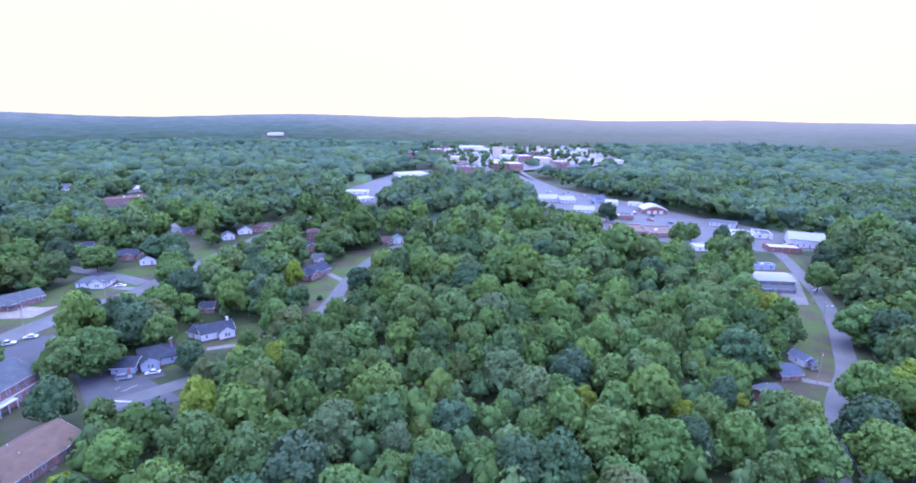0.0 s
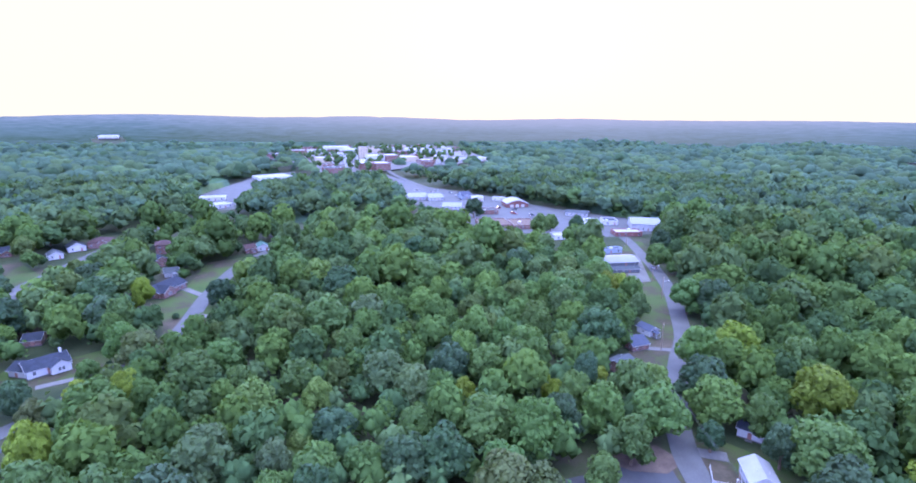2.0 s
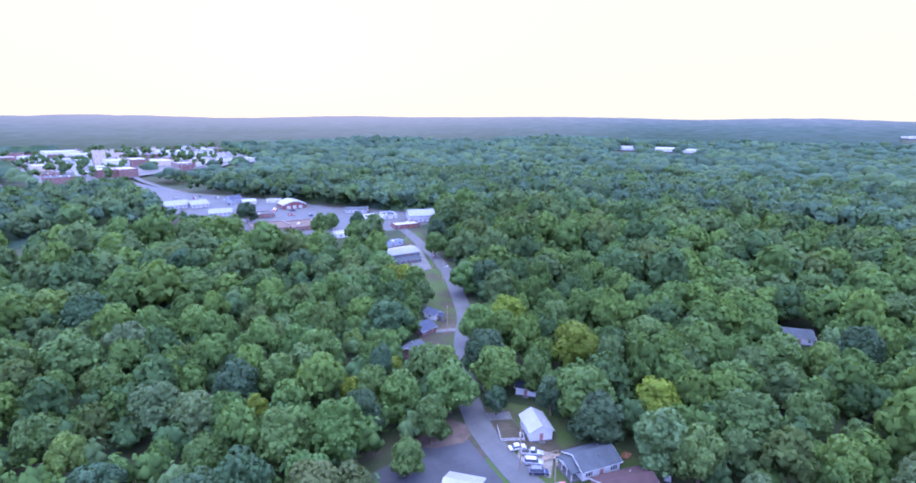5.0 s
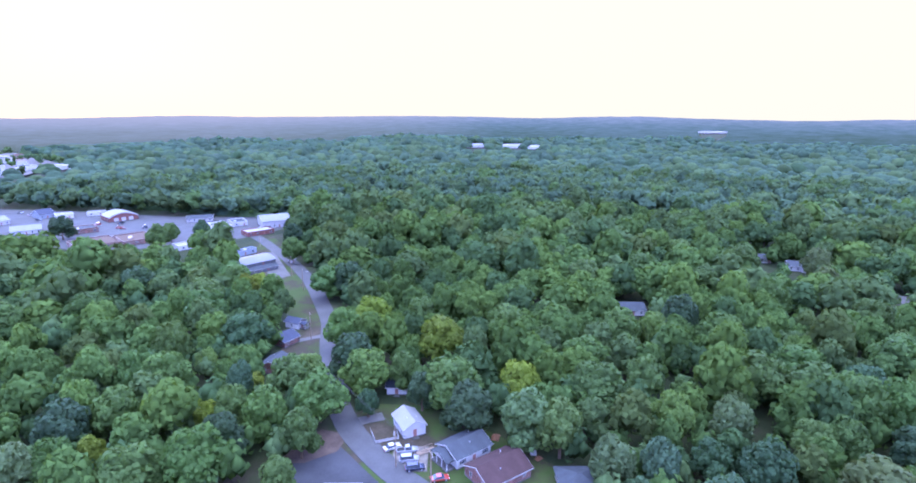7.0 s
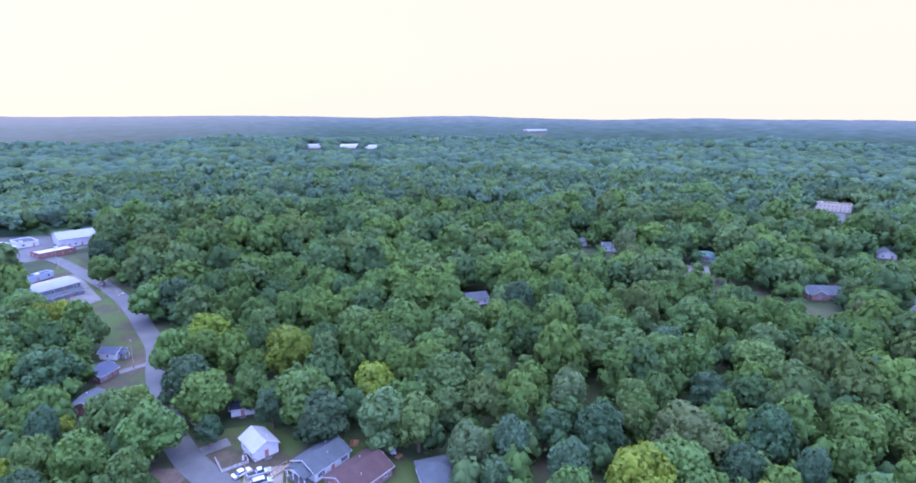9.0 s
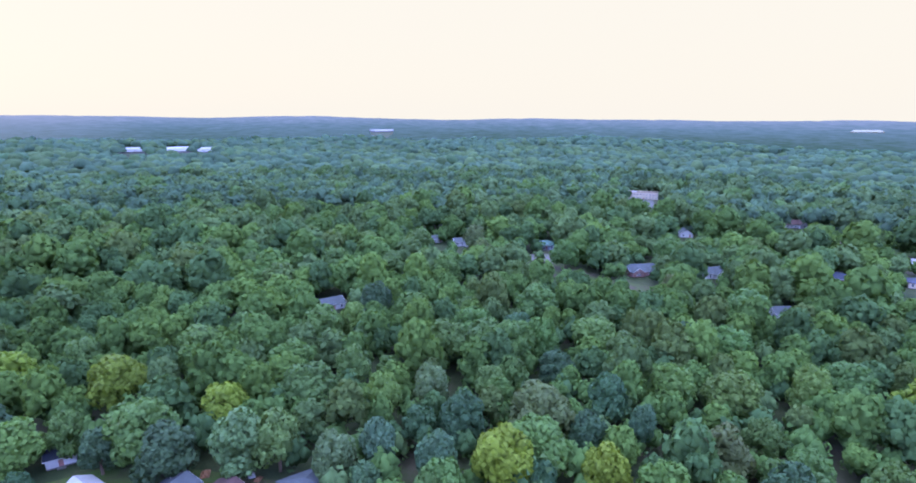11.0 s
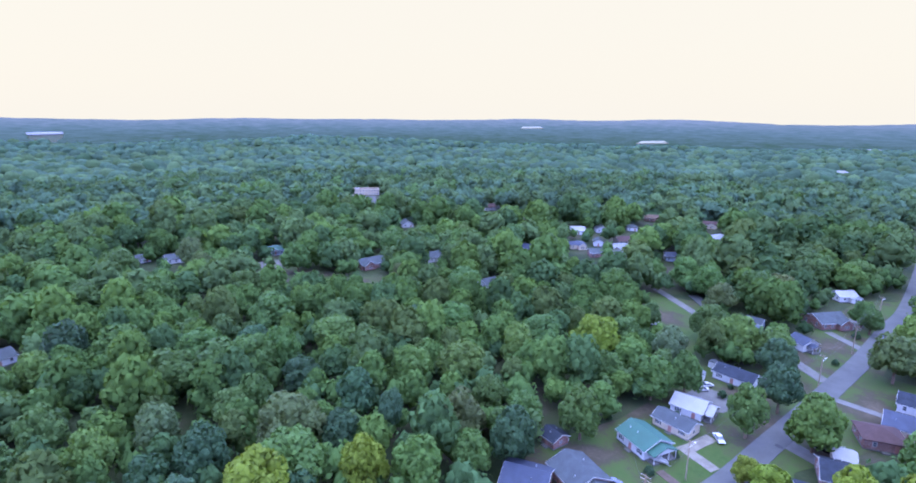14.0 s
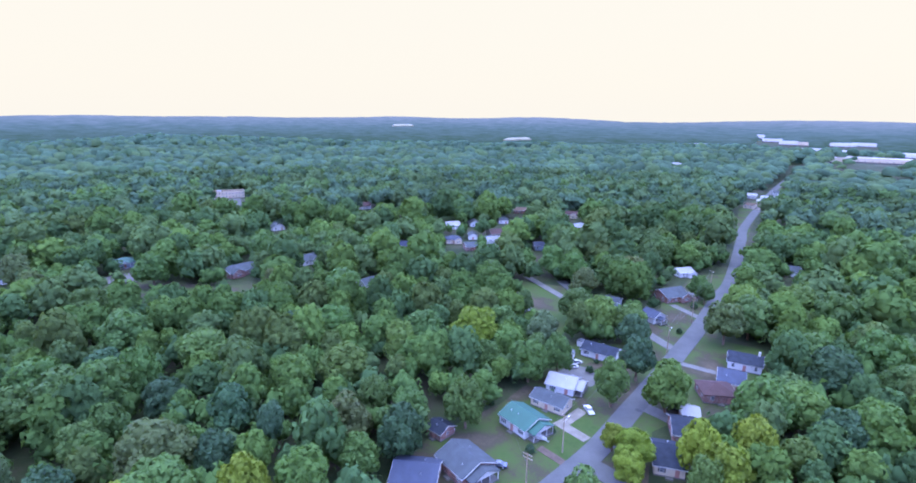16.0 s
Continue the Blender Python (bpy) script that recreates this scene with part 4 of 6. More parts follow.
building(115.0, 471.5, -16, 17.2, 18.0, 3.1, 'gable', 'metal', 'metalroof', 'low pale metal shop')
building(142.1, 528.8, 4, 10.7, 14.0, 3.9, 'gable', 'bluewall', 'blueroof', 'blue metal building on the strip')
building(151.4, 513.6, -12, 12.0, 14.0, 3.1, 'flat', 'white', 'whiteroof', 'small white shop on the strip')
building(176.5, 471.5, -4, 21.3, 18.0, 3.9, 'vault', 'redwall', 'whiteroof', 'red building with a white arched roof')
building(172.7, 506.8, -27, 13.0, 8.0, 2.8, 'flat', 'white', 'whiteroof', 'long white trailer-like building')
building(140.4, 440.9, -6, 15.2, 14.0, 3.1, 'flat', 'brick', 'greyroof', 'dark open-sided canopy building')
building(127.9, 388.5, -6, 24.0, 26.0, 2.8, 'flat', 'brick', 'brownroof', 'low building with brown flat roof')
building(150.2, 382.1, -8, 19.3, 26.0, 2.8, 'flat', 'brick', 'brownroof', 'long low building with brown flat roof')
building(160.8, 336.0, -5, 11.7, 10.0, 2.8, 'flat', 'white', 'whiteroof', 'small white building by the road')
building(213.2, 414.7, -34, 18.5, 12.0, 3.1, 'gable', 'metal', 'greyroof', 'long low grey metal shed')
building(203.7, 371.7, -12, 14.1, 18.0, 3.9, 'flat', 'white', 'whiteroof', 'white commercial building on the strip')
building(222.5, 376.8, -17, 10.9, 16.0, 3.1, 'flat', 'metal', 'greyroof', 'open metal canopy building')
building(239.1, 353.7, -25, 20.6, 24.0, 5.5, 'gable', 'metal', 'metalroof', 'large pale metal warehouse')
building(213.3, 336.2, -11, 19.3, 12.0, 2.8, 'flat', 'redwall', 'whiteroof', 'long low orange-red building')
building(-91.7, 1086.6, 8, 34.9, 40.0, 8.0, 'flat', 'brick', 'greyroof', 'red brick town block with flat roof')
building(-10.2, 1161.4, 9, 31.5, 40.0, 9.0, 'flat', 'white', 'whiteroof', 'pale rendered town building with flat white roof')
building(33.9, 1282.9, 10, 53.2, 50.0, 9.0, 'flat', 'white', 'whiteroof', 'pale rendered town building with flat white roof')
building(3.5, 978.7, 7, 28.7, 35.0, 8.0, 'flat', 'tan', 'whiteroof', 'tan masonry town building with flat roof')
building(40.7, 1023.1, 8, 43.5, 40.0, 9.0, 'flat', 'white', 'greyroof', 'pale rendered town building with flat white roof')
building(76.6, 1031.9, 8, 15.0, 14.0, 23.0, 'flat', 'tan', 'greyroof', 'tall tan tower block above the town')
building(95.5, 993.3, 7, 28.4, 40.0, 10.0, 'flat', 'white', 'whiteroof', 'pale rendered town building with flat white roof')
building(121.9, 987.4, 7, 23.9, 45.0, 11.0, 'flat', 'brick', 'whiteroof', 'red brick town block with flat roof')
building(16.4, 797.3, 6, 31.2, 35.0, 8.0, 'flat', 'brick', 'greyroof', 'red brick town block with flat roof')
building(65.6, 846.5, 6, 23.1, 40.0, 10.0, 'flat', 'brick', 'whiteroof', 'red brick town block with flat roof')
building(89.1, 840.5, 6, 22.1, 40.0, 10.0, 'flat', 'brick', 'whiteroof', 'red brick town block with flat roof')
building(207.0, 1172.1, 9, 45.5, 60.0, 9.0, 'flat', 'white', 'whiteroof', 'pale rendered town building with flat white roof')
building(250.6, 1162.7, 8, 44.1, 60.0, 9.0, 'flat', 'white', 'greyroof', 'pale rendered town building with flat white roof')
building(153.4, 977.3, 7, 31.4, 40.0, 8.0, 'flat', 'tan', 'whiteroof', 'tan masonry town building with flat roof')
building(176.3, 920.7, 7, 24.6, 30.0, 7.0, 'flat', 'brick', 'whiteroof', 'red brick town block with flat roof')
building(218.2, 1004.3, 7, 22.5, 30.0, 7.0, 'flat', 'white', 'whiteroof', 'pale rendered town building with flat white roof')
building(259.3, 997.6, 7, 14.6, 30.0, 6.0, 'flat', 'white', 'greyroof', 'pale rendered town building with flat white roof')
building(293.3, 967.3, 7, 16.4, 30.0, 6.0, 'flat', 'white', 'whiteroof', 'pale rendered town building with flat white roof')
building(-48.0, 1184.4, 9, 32.1, 30.0, 8.0, 'flat', 'brick', 'whiteroof', 'red brick town block with flat roof')
building(61.8, 1189.6, 9, 31.3, 40.0, 9.0, 'flat', 'white', 'whiteroof', 'pale rendered town building with flat white roof')
building(1026.2, 701.5, -51, 50.6, 50.0, 6.0, 'flat', 'white', 'whiteroof', 'distant factory hall with flat white roof')
building(1113.3, 664.3, -51, 76.1, 60.0, 6.0, 'flat', 'white', 'whiteroof', 'distant factory hall with flat white roof')
building(1128.3, 607.1, -51, 35.6, 50.0, 6.0, 'flat', 'white', 'whiteroof', 'distant factory hall with flat white roof')
building(1890.0, 375.0, -49, 76.0, 40.0, 5.0, 'flat', 'white', 'whiteroof', 'distant factory hall with flat white roof')
building(-544.9, 1615.1, 13, 42.6, 60.0, 6.0, 'flat', 'white', 'whiteroof', 'distant factory hall with flat white roof')


# houses of the far streets, placed to fit the camera's view and turned roughly toward it
for hx, hy, ht, hl, hd, hk, hw, hr, words in (
        (373, -248, -112, 13, 9, 'gable', 'tan', 'greyroof', "tan house with pale grey roof among trees"),
        (277, -186, -140, 9, 9, 'gable', 'brick', 'blueroof', "brick house with slate blue roof among trees"),
        (271, -222, -117, 10, 9, 'hip', 'tan', 'blueroof', "house with blue-grey hipped roof among trees"),
        (271, -240, -128, 6, 9, 'gablefront', 'white', 'greyroof', "small white house with a front gable"),
        (303, -270, -118, 8, 8, 'gablefront', 'white', 'metalroof', "small white house with pale grey gable roof"),
        (318, -341, -137, 16, 9, 'gable', 'brick', 'brownroof', "long low brick house with brown roof"),
        (280, -360, -150, 12, 9, 'gable', 'tan', 'redroof', "tan house with reddish brown roof"),
        (298, -296, -125, 8, 8, 'hip', 'white', 'greyroof', "pale house with grey hipped roof"),
        (130, -202, -160, 6, 6, 'gable', 'bluewall', 'greyroof', "small pale blue house behind garden trees"),
        (222, -255, -128, 8, 8, 'gable', 'bluewall', 'blueroof', "blue house with slate roof among trees"),
        (350, 34, -60, 8, 7, 'gable', 'white', 'greyroof', "white garage beside the clearing house"),
        (203, -537, -165, 15, 9, 'gable', 'tan', 'brownroof', "tan building beside the long street"),
        (207, -570, -150, 10, 9, 'gable', 'white', 'whiteroof', "white house beside the long street"),
        (213, -604, -158, 17, 11, 'flat', 'white', 'whiteroof', "long white shop beside the long street"),
        (232, -605, -165, 10, 9, 'gable', 'white', 'whiteroof', "white house set back from the long street"),
        (220, -650, -150, 12, 9, 'gable', 'white', 'greyroof', "pale house with grey roof at the street's end"),
        (190, -1051, -170, 13, 10, 'gable', 'white', 'whiteroof', "lone white house in the far woods"),
        (169, -986, -160, 12, 10, 'gable', 'white', 'greyroof', "lone white house with grey roof in the woods"),
        (450, -855, -140, 16, 12, 'gable', 'white', 'whiteroof', "white farm building in the far woods")):
    building(hx, hy, ht, hl, hd, 3.2, hk, hw, hr, words, 'wing' if hl > 9 and hk != 'flat' else '')

# the shopping centre beyond the end of the street
for hx, hy, ht, hl, hd, hh, hw, hr, words in (
        (251, -1173, -168, 98, 40, 6.0, 'tan', 'whiteroof', "very long low shopping centre with pale flat roof"),
        (283, -1090, -160, 30, 24, 7.0, 'tan', 'greyroof', "grey roofed hall beside the shopping centre"),
        (356, -1401, -166, 30, 30, 11.0, 'white', 'whiteroof', "tall white store block"),
        (256, -1515, -170, 62, 40, 8.0, 'white', 'whiteroof', "long white store with flat roof"),
        (437, -1680, -165, 56, 40, 7.0, 'white', 'whiteroof', "long white warehouse with flat roof"),
        (405, -1737, -167, 54, 40, 7.0, 'white', 'whiteroof', "long white warehouse with flat roof"),
        (436, -1467, -150, 52, 30, 6.0, 'white', 'whiteroof', "low white hall with flat roof"),
        (536, -1590, -161, 42, 30, 8.0, 'white', 'whiteroof', "white hall with flat roof"),
        (509, -1605, -162, 30, 26, 7.0, 'tan', 'greyroof', "tan hall with grey flat roof"),
        (653, -1712, -159, 22, 26, 9.0, 'white', 'whiteroof', "white block at the wood's edge"),
        (592, -1632, -150, 46, 26, 7.0, 'white', 'whiteroof', "long white hall with flat roof"),
        (695, -1415, -154, 38, 20, 5.0, 'metal', 'greyroof', "low grey metal shed in the woods")):
    building(hx, hy, ht, hl, hd, hh, 'flat', hw, hr, words)


# the small blocks that fill the town between the larger ones
town_rng = random.Random(21)
for i in range(230):
    bx, by = town_rng.uniform(-90, 330), town_rng.uniform(780, 1380)
    bl, bd = town_rng.uniform(13, 27), town_rng.uniform(11, 19)
    here = np.array([float(bx)]), np.array([float(by)])
    if not -0.03 < bx / by < 0.26 or not inside(*here, OPEN['downtown'])[0] or off_line(*here, ROADS['town_road'][2])[0] < 20:
        continue
    if any(math.hypot(bx - fx, by - fy) < 0.8 * (fr + 0.5 * math.hypot(bl, bd)) + 2 for fx, fy, fr in FOOT):
        continue
    kind_ = town_rng.choice((('white', 'whiteroof', "pale rendered shop building with flat white roof"), ('brick', 'greyroof', "low brick shop with flat grey roof"),
                             ('tan', 'greyroof', "tan masonry shop with flat grey roof"), ('brick', 'brownroof', "red brick shop with flat brown roof"),
                             ('metal', 'whiteroof', "low metal-clad town building with white roof")))
    building(bx, by, town_rng.choice((-8, 82)) + town_rng.uniform(-4, 4), bl, bd, town_rng.uniform(4.0, 7.5), 'flat', *kind_)


# ---- trees ----
OCT_V = np.array([(1, 0, 0), (0, 1, 0), (-1, 0, 0), (0, -1, 0), (0, 0, 1), (0, 0, -1)], float)
OCT_F = np.array([(0, 1, 4), (1, 2, 4), (2, 3, 4), (3, 0, 4), (1, 0, 5), (2, 1, 5), (3, 2, 5), (0, 3, 5)])


def unit(v):
    return v / (np.linalg.norm(v, axis=-1, keepdims=True) + 1e-9)


def crown(rng, lobes, leaves, shape, leaf=0.075, solid=None, low=1.6, size=(0.5, 0.68), lean=0.4, heads=4, spread=0.5):
    """A crown of unit radius about the origin: a tall middle head and lower side heads grown together, each an uneven egg of rounded
    leaf masses, clad in small leaf clumps that lie like scales, turned a little every way. shape: height over width. Returns verts and triangles."""
    SV, SF = solid
    ang = rng.uniform(0, 6.28) + 6.28 * (np.arange(heads) + rng.uniform(-0.25, 0.25, heads)) / max(1, heads)
    out = rng.uniform(0.8, 1.1, heads) * spread
    hc = np.vstack([[[0, 0, 0.22]], np.c_[out * np.cos(ang), out * np.sin(ang), rng.uniform(-0.42, 0.14, heads)]])
    hr = np.r_[0.74, rng.uniform(0.84, 1.08, heads) * (0.98 - spread)] if heads else np.array([0.95])
    per = np.maximum(4, (lobes * hr ** 2 / (hr ** 2).sum()).astype(int))
    c, u, lr = [], [], []
    for k, n in enumerate(per):
        i = np.arange(n) + 0.5
        z = 1 - low * i / n
        ph = i * 2.39996 + rng.uniform(0, 6)
        rad = np.sqrt(np.clip(1 - z * z, 0, 1))
        d = unit(np.c_[rad * np.cos(ph), rad * np.sin(ph), z] + rng.normal(0, 0.13, (n, 3)))
        q = rng.uniform(*size, n) * hr[k] * min(1.0, 2.6 / math.sqrt(n))
        c.append(hc[k] + d * (hr[k] - q * rng.uniform(0.85, 1.05, n))[:, None])
        u.append(d)
        lr.append(q)
    c, u, lr = np.vstack(c), np.vstack(u), np.concatenate(lr)
    lobes = len(lr)
    V, T = [hc[k] + SV * hr[k] * 0.78 for k in range(len(hr))], [SF + k * len(SV) for k in range(len(hr))]
    n = len(SV) * len(hr)
    for k in range(lobes):
        V.append(c[k] + SV * lr[k] * 0.88 * rng.uniform(0.9, 1.06, (len(SV), 1)))
        T.append(SF + n)
        n += len(SV)
    if leaves:
        share = np.repeat(np.arange(lobes), np.maximum(1, (3.2 * leaves * lr ** 2 / (lr ** 2).sum()).astype(int)))
        d = unit(rng.normal(0, 1, (len(share), 3)) + 0.5 * u[share] + [0, 0, 0.25])
        p = c[share] + d * (lr[share] * rng.uniform(0.92, 1.1, len(share)))[:, None]
        far = np.linalg.norm(p[:, None] - c[None], axis=2) / lr[None]
        far[np.arange(len(share)), share] = 9
        keep = np.nonzero((far.min(axis=1) > 0.9) & (np.linalg.norm(p, axis=1) > 0.45))[0]
        keep = rng.permutation(keep)[:leaves]
        p, d = p[keep], d[keep]
        nrm = unit(d + rng.normal(0, lean, d.shape))
        a = unit(np.cross(nrm, rng.normal(0, 1, d.shape)))
        b = np.cross(nrm, a)
        s = leaf * rng.uniform(0.65, 1.35, (len(p), 1))
        dip = nrm * s * 0.45
        V.append(np.stack([p + a * s - dip, p + b * s * 0.72 + dip * 0.3, p - a * s - dip, p - b * s * 0.72 + dip * 0.3], 1).reshape(-1, 3))
        base = n + 4 * np.arange(len(p))[:, None]
        T.append(np.concatenate([base + [0, 1, 3], base + [1, 2, 3]]))
    return np.vstack(V) * [1, 1, shape], np.vstack(T)


def trunk(seed, height, reach):
    """A tapered trunk, a little bent, that forks into limbs up into the crown."""
    rng = random.Random(seed)
    bm = bmesh.new()
    a = Vector((0, 0, -0.2))
    r = 0.36
    for k in range(4):
        b = Vector((rng.uniform(-0.25, 0.25) * (k + 1) * 0.6, rng.uniform(-0.25, 0.25) * (k + 1) * 0.6, height * (k + 1) * 0.19))
        tube(bm, a, b, r, r * 0.82, 7)
        a, r = b, r * 0.82
        if k >= 1:
            for j in range(2):
                g = rng.uniform(0, 6.28)
                e = a + Vector((math.cos(g) * reach * 0.6, math.sin(g) * reach * 0.6, height * rng.uniform(0.12, 0.26)))
                tube(bm, a, e, r * 0.55, 0.05, 5)
    return bm


KINDS = {}
rng_crown = np.random.default_rng(11)
# unit trees: crown radius 1, so the trees are scaled by their crowns
for key, lobes, leaves, shape, heads, spread in (('round', 30, 1050, 1.2, 4, 0.46), ('broad', 34, 1100, 1.0, 5, 0.52), ('tall', 34, 1050, 1.45, 4, 0.44),
                                                  ('lobed', 30, 1050, 1.25, 3, 0.5), ('slim', 26, 850, 1.9, 2, 0.36), ('full', 36, 1100, 1.2, 6, 0.5),
                                                  ('ragged', 32, 1000, 1.35, 5, 0.56), ('dome', 30, 1050, 1.1, 2, 0.4)):
    v, t = crown(rng_crown, lobes, leaves, shape, 0.08, (OCT_V, OCT_F), low=1.75, heads=heads, spread=spread)
    KINDS[key] = (numpy_mesh("crown_" + key, v, t, 'tree_leaves', None, True), shape, mesh_of(trunk(len(KINDS), 1.0, 0.7 if key != 'slim' else 0.3), "trunk", 'bark'))


def in_the_way(X, Y, RAD, tall, strict=1.0):
    """Trees in the camera's line of sight to a house or a yard, to be left out."""
    hit = np.zeros(len(X), bool)
    for x, y, z, w in SEEN:
        d = math.hypot(x, y)
        along, aside = (X * x + Y * y) / d, np.abs(X * y - Y * x) / d
        over = 85 - (85 - z) * along / d
        hit |= (along < d - 1) & (aside < strict * (w + 0.6 * RAD)) & (over < tall * (1 - 0.25 * aside / (w + RAD)))
    return hit


PLANTED = []
rng_tree = random.Random(5)


def tree(x, y, r, cls, strict=1.0):
    key = 'slim' if cls == 'b' else rng_tree.choice(('round', 'broad', 'tall', 'lobed', 'full', 'round', 'dome', 'ragged'))
    crown_mesh, shape, trunk_mesh = KINDS[key]
    tall = min(r * shape, 6.8 + 0.2 * r) * rng_tree.uniform(0.9, 1.12)
    mid = tall * 0.84 + 1.0
    if in_the_way(np.array([x]), np.array([y]), np.array([r]), mid + tall, strict)[0]:
        return
    ob = thing("tree", x, y, rng_tree.uniform(0, 360), LEAF_WORDS[cls], "tree", "trees of the wood and gardens")
    part("trunk", trunk_mesh, 'bark', ob, "", Matrix.LocRotScale((0, 0, 0), None, (1.0 + 0.04 * r, 1.0 + 0.04 * r, mid * 1.25)))
    cr = part("crown", crown_mesh, 'tree_leaves', ob, "", Matrix.LocRotScale((0, 0, mid), None, (1.06 * r, 1.06 * r, tall / shape)))
    k = rng_tree.uniform(0.82, 1.2)
    cr.color = (*[c * k * rng_tree.uniform(0.94, 1.06) for c in LEAF[cls]], 1)
    PLANTED.append((x, y, r))


def plant(cls, places):
    for x, y, r in places:
        if all(math.hypot(x - px, y - py) > 0.45 * (r + pr) for px, py, pr in PLANTED):
            tree(x, y, r, cls, 0.5)


# garden and roadside trees that stand out by themselves
plant('d', [(-162, 293, 9.0), (-119, 220, 9.5), (-227, 358, 9.5), (-108, 273, 9.5), (-85, 221, 8.5), (-50, 247, 5.2), (-125, 184, 9.5), (-89, 164, 5.2), (-94, 143, 3.3), (84, -147, 6.2)])
plant('m', [(-141, 252, 8.0), (-217, 357, 9.5), (-173, 387, 9.5), (-219, 413, 9.5), (-80, 324, 8.7), (-75, 177, 4.2), (106, -119, 8.0), (99, -86, 6.2), (129, -173, 8.0), (80, -127, 5.2), (75, -211, 9.5), (51, -194, 9.5), (46, -147, 8.5), (103, -174, 7.0), (110, -212, 5.5), (111, -243, 5.0), (179, -217, 8.0), (83, 121, 7.6)])
plant('l', [(-61, 352, 9.5), (-50, 212, 5.4), (68, -137, 7.2), (70, -244, 9.5), (52, -141, 7.0), (39, -154, 8.6), (114, -168, 8.2), (143, -188, 7.6), (103, 111, 8.2), (91, 124, 6.8)])
plant('y', [(-79, 246, 5.3), (60, -107, 5.4), (67, -109, 3.6), (48, -116, 5.4), (135, -122, 9.5)])
plant('o', [(-61, 183, 8.0), (79, -199, 8.5), (140, -231, 9.0)])
plant('m', [(-261, 322, 9.1), (-81, 331, 9.0), (-192, 272, 9.5), (-237, 280, 9.5), (-123, 153, 7.8), (-116, 158, 8.0), (-106, 178, 6.3), (-106, 232, 8.1), (-91, 217, 9.5), (-69, 190, 6.7), (-95, 127, 4.7), (-60, 109, 8.2), (-67, 101, 4.5), (-61, 144, 8.7), (-283, 338, 9.5), (-293, 402, 9.5), (-106, 139, 5.1), (-262, 336, 9.5), (-232, 268, 9.5), (-236, 344, 9.5), (-216, 365, 9.2), (-134, 242, 9.5), (-172, 385, 8.6), (-247, 392, 9.5), (-78, 217, 6.3), (150, 346, 7.8), (163, 358, 6.1), (181, 252, 7.3), (129, 224, 6.5), (-25, 313, 9.5)])
plant('m', [(-1, 320, 9.5), (19, 321, 9.5), (24, 278, 7.0), (88, 300, 9.5), (-16, 268, 8.6), (47, 249, 9.5), (73, 235, 9.5), (-31, 233, 9.5), (-18, 199, 9.5), (-1, 196, 9.5), (7, 172, 5.9), (76, 175, 6.7), (-41, 159, 8.3), (-27, 154, 5.0), (-10, 150, 6.8), (30, 136, 5.9), (37, 115, 8.2), (20, 120, 5.9), (-40, 118, 3.8), (48, 108, 8.0), (6, 108, 5.9), (-34, 172, 7.3), (-5, 109, 6.4), (60, 165, 6.3), (84, 110, 8.5), (71, 101, 5.5), (70, 115, 6.9), (67, 125, 5.5), (64, 156, 7.8), (146, 125, 6.8)])
plant('m', [(110, 83, 9.2), (158, 94, 9.5), (178, 59, 8.4), (152, 61, 8.6), (135, 50, 9.2), (150, 41, 6.1), (154, 30, 5.2), (167, 13, 8.6), (198, 28, 9.4), (173, -1, 9.3), (145, -2, 5.7), (150, -9, 5.7), (140, -14, 3.9), (261, 77, 9.5), (229, 95, 9.5), (321, 34, 8.8), (175, 86, 6.8), (120, 140, 7.4), (99, 197, 9.5), (153, 188, 9.5), (110, 49, 6.6), (59, 94, 4.6), (47, 114, 6.0), (47, 146, 6.9), (171, -20, 7.0), (76, 125, 5.0), (132, 231, 9.5), (110, 218, 9.5), (126, 239, 7.0), (111, 103, 5.0)])
plant('m', [(99, -53, 5.3), (104, -66, 6.3), (158, 27, 6.4), (160, 11, 8.5), (166, -10, 8.9), (167, -47, 7.1), (178, -39, 9.5), (173, -84, 9.5), (207, -106, 9.5), (183, 4, 9.5), (205, -22, 9.5), (332, -78, 9.5), (297, -103, 9.5), (289, -45, 9.5), (302, 70, 9.5), (247, -15, 8.5), (251, 19, 8.5), (119, -69, 5.5), (254, 47, 9.5), (312, 41, 9.5), (79, -125, 5.1), (84, -144, 5.6), (110, -167, 7.9), (128, -170, 8.5), (110, -211, 5.1), (106, -113, 9.2), (103, -130, 5.8), (95, -83, 5.8), (118, -112, 5.8), (79, -206, 9.5)])
plant('m', [(33, -210, 9.5), (55, -241, 9.5), (140, -296, 9.5), (152, -280, 9.5), (175, -211, 9.3), (164, -215, 8.3), (145, -223, 9.5), (179, -171, 8.5), (54, -316, 9.5), (135, -135, 6.7), (99, -274, 9.5), (105, -237, 4.7), (23, -193, 8.5), (147, -106, 9.5), (107, -73, 6.3)])
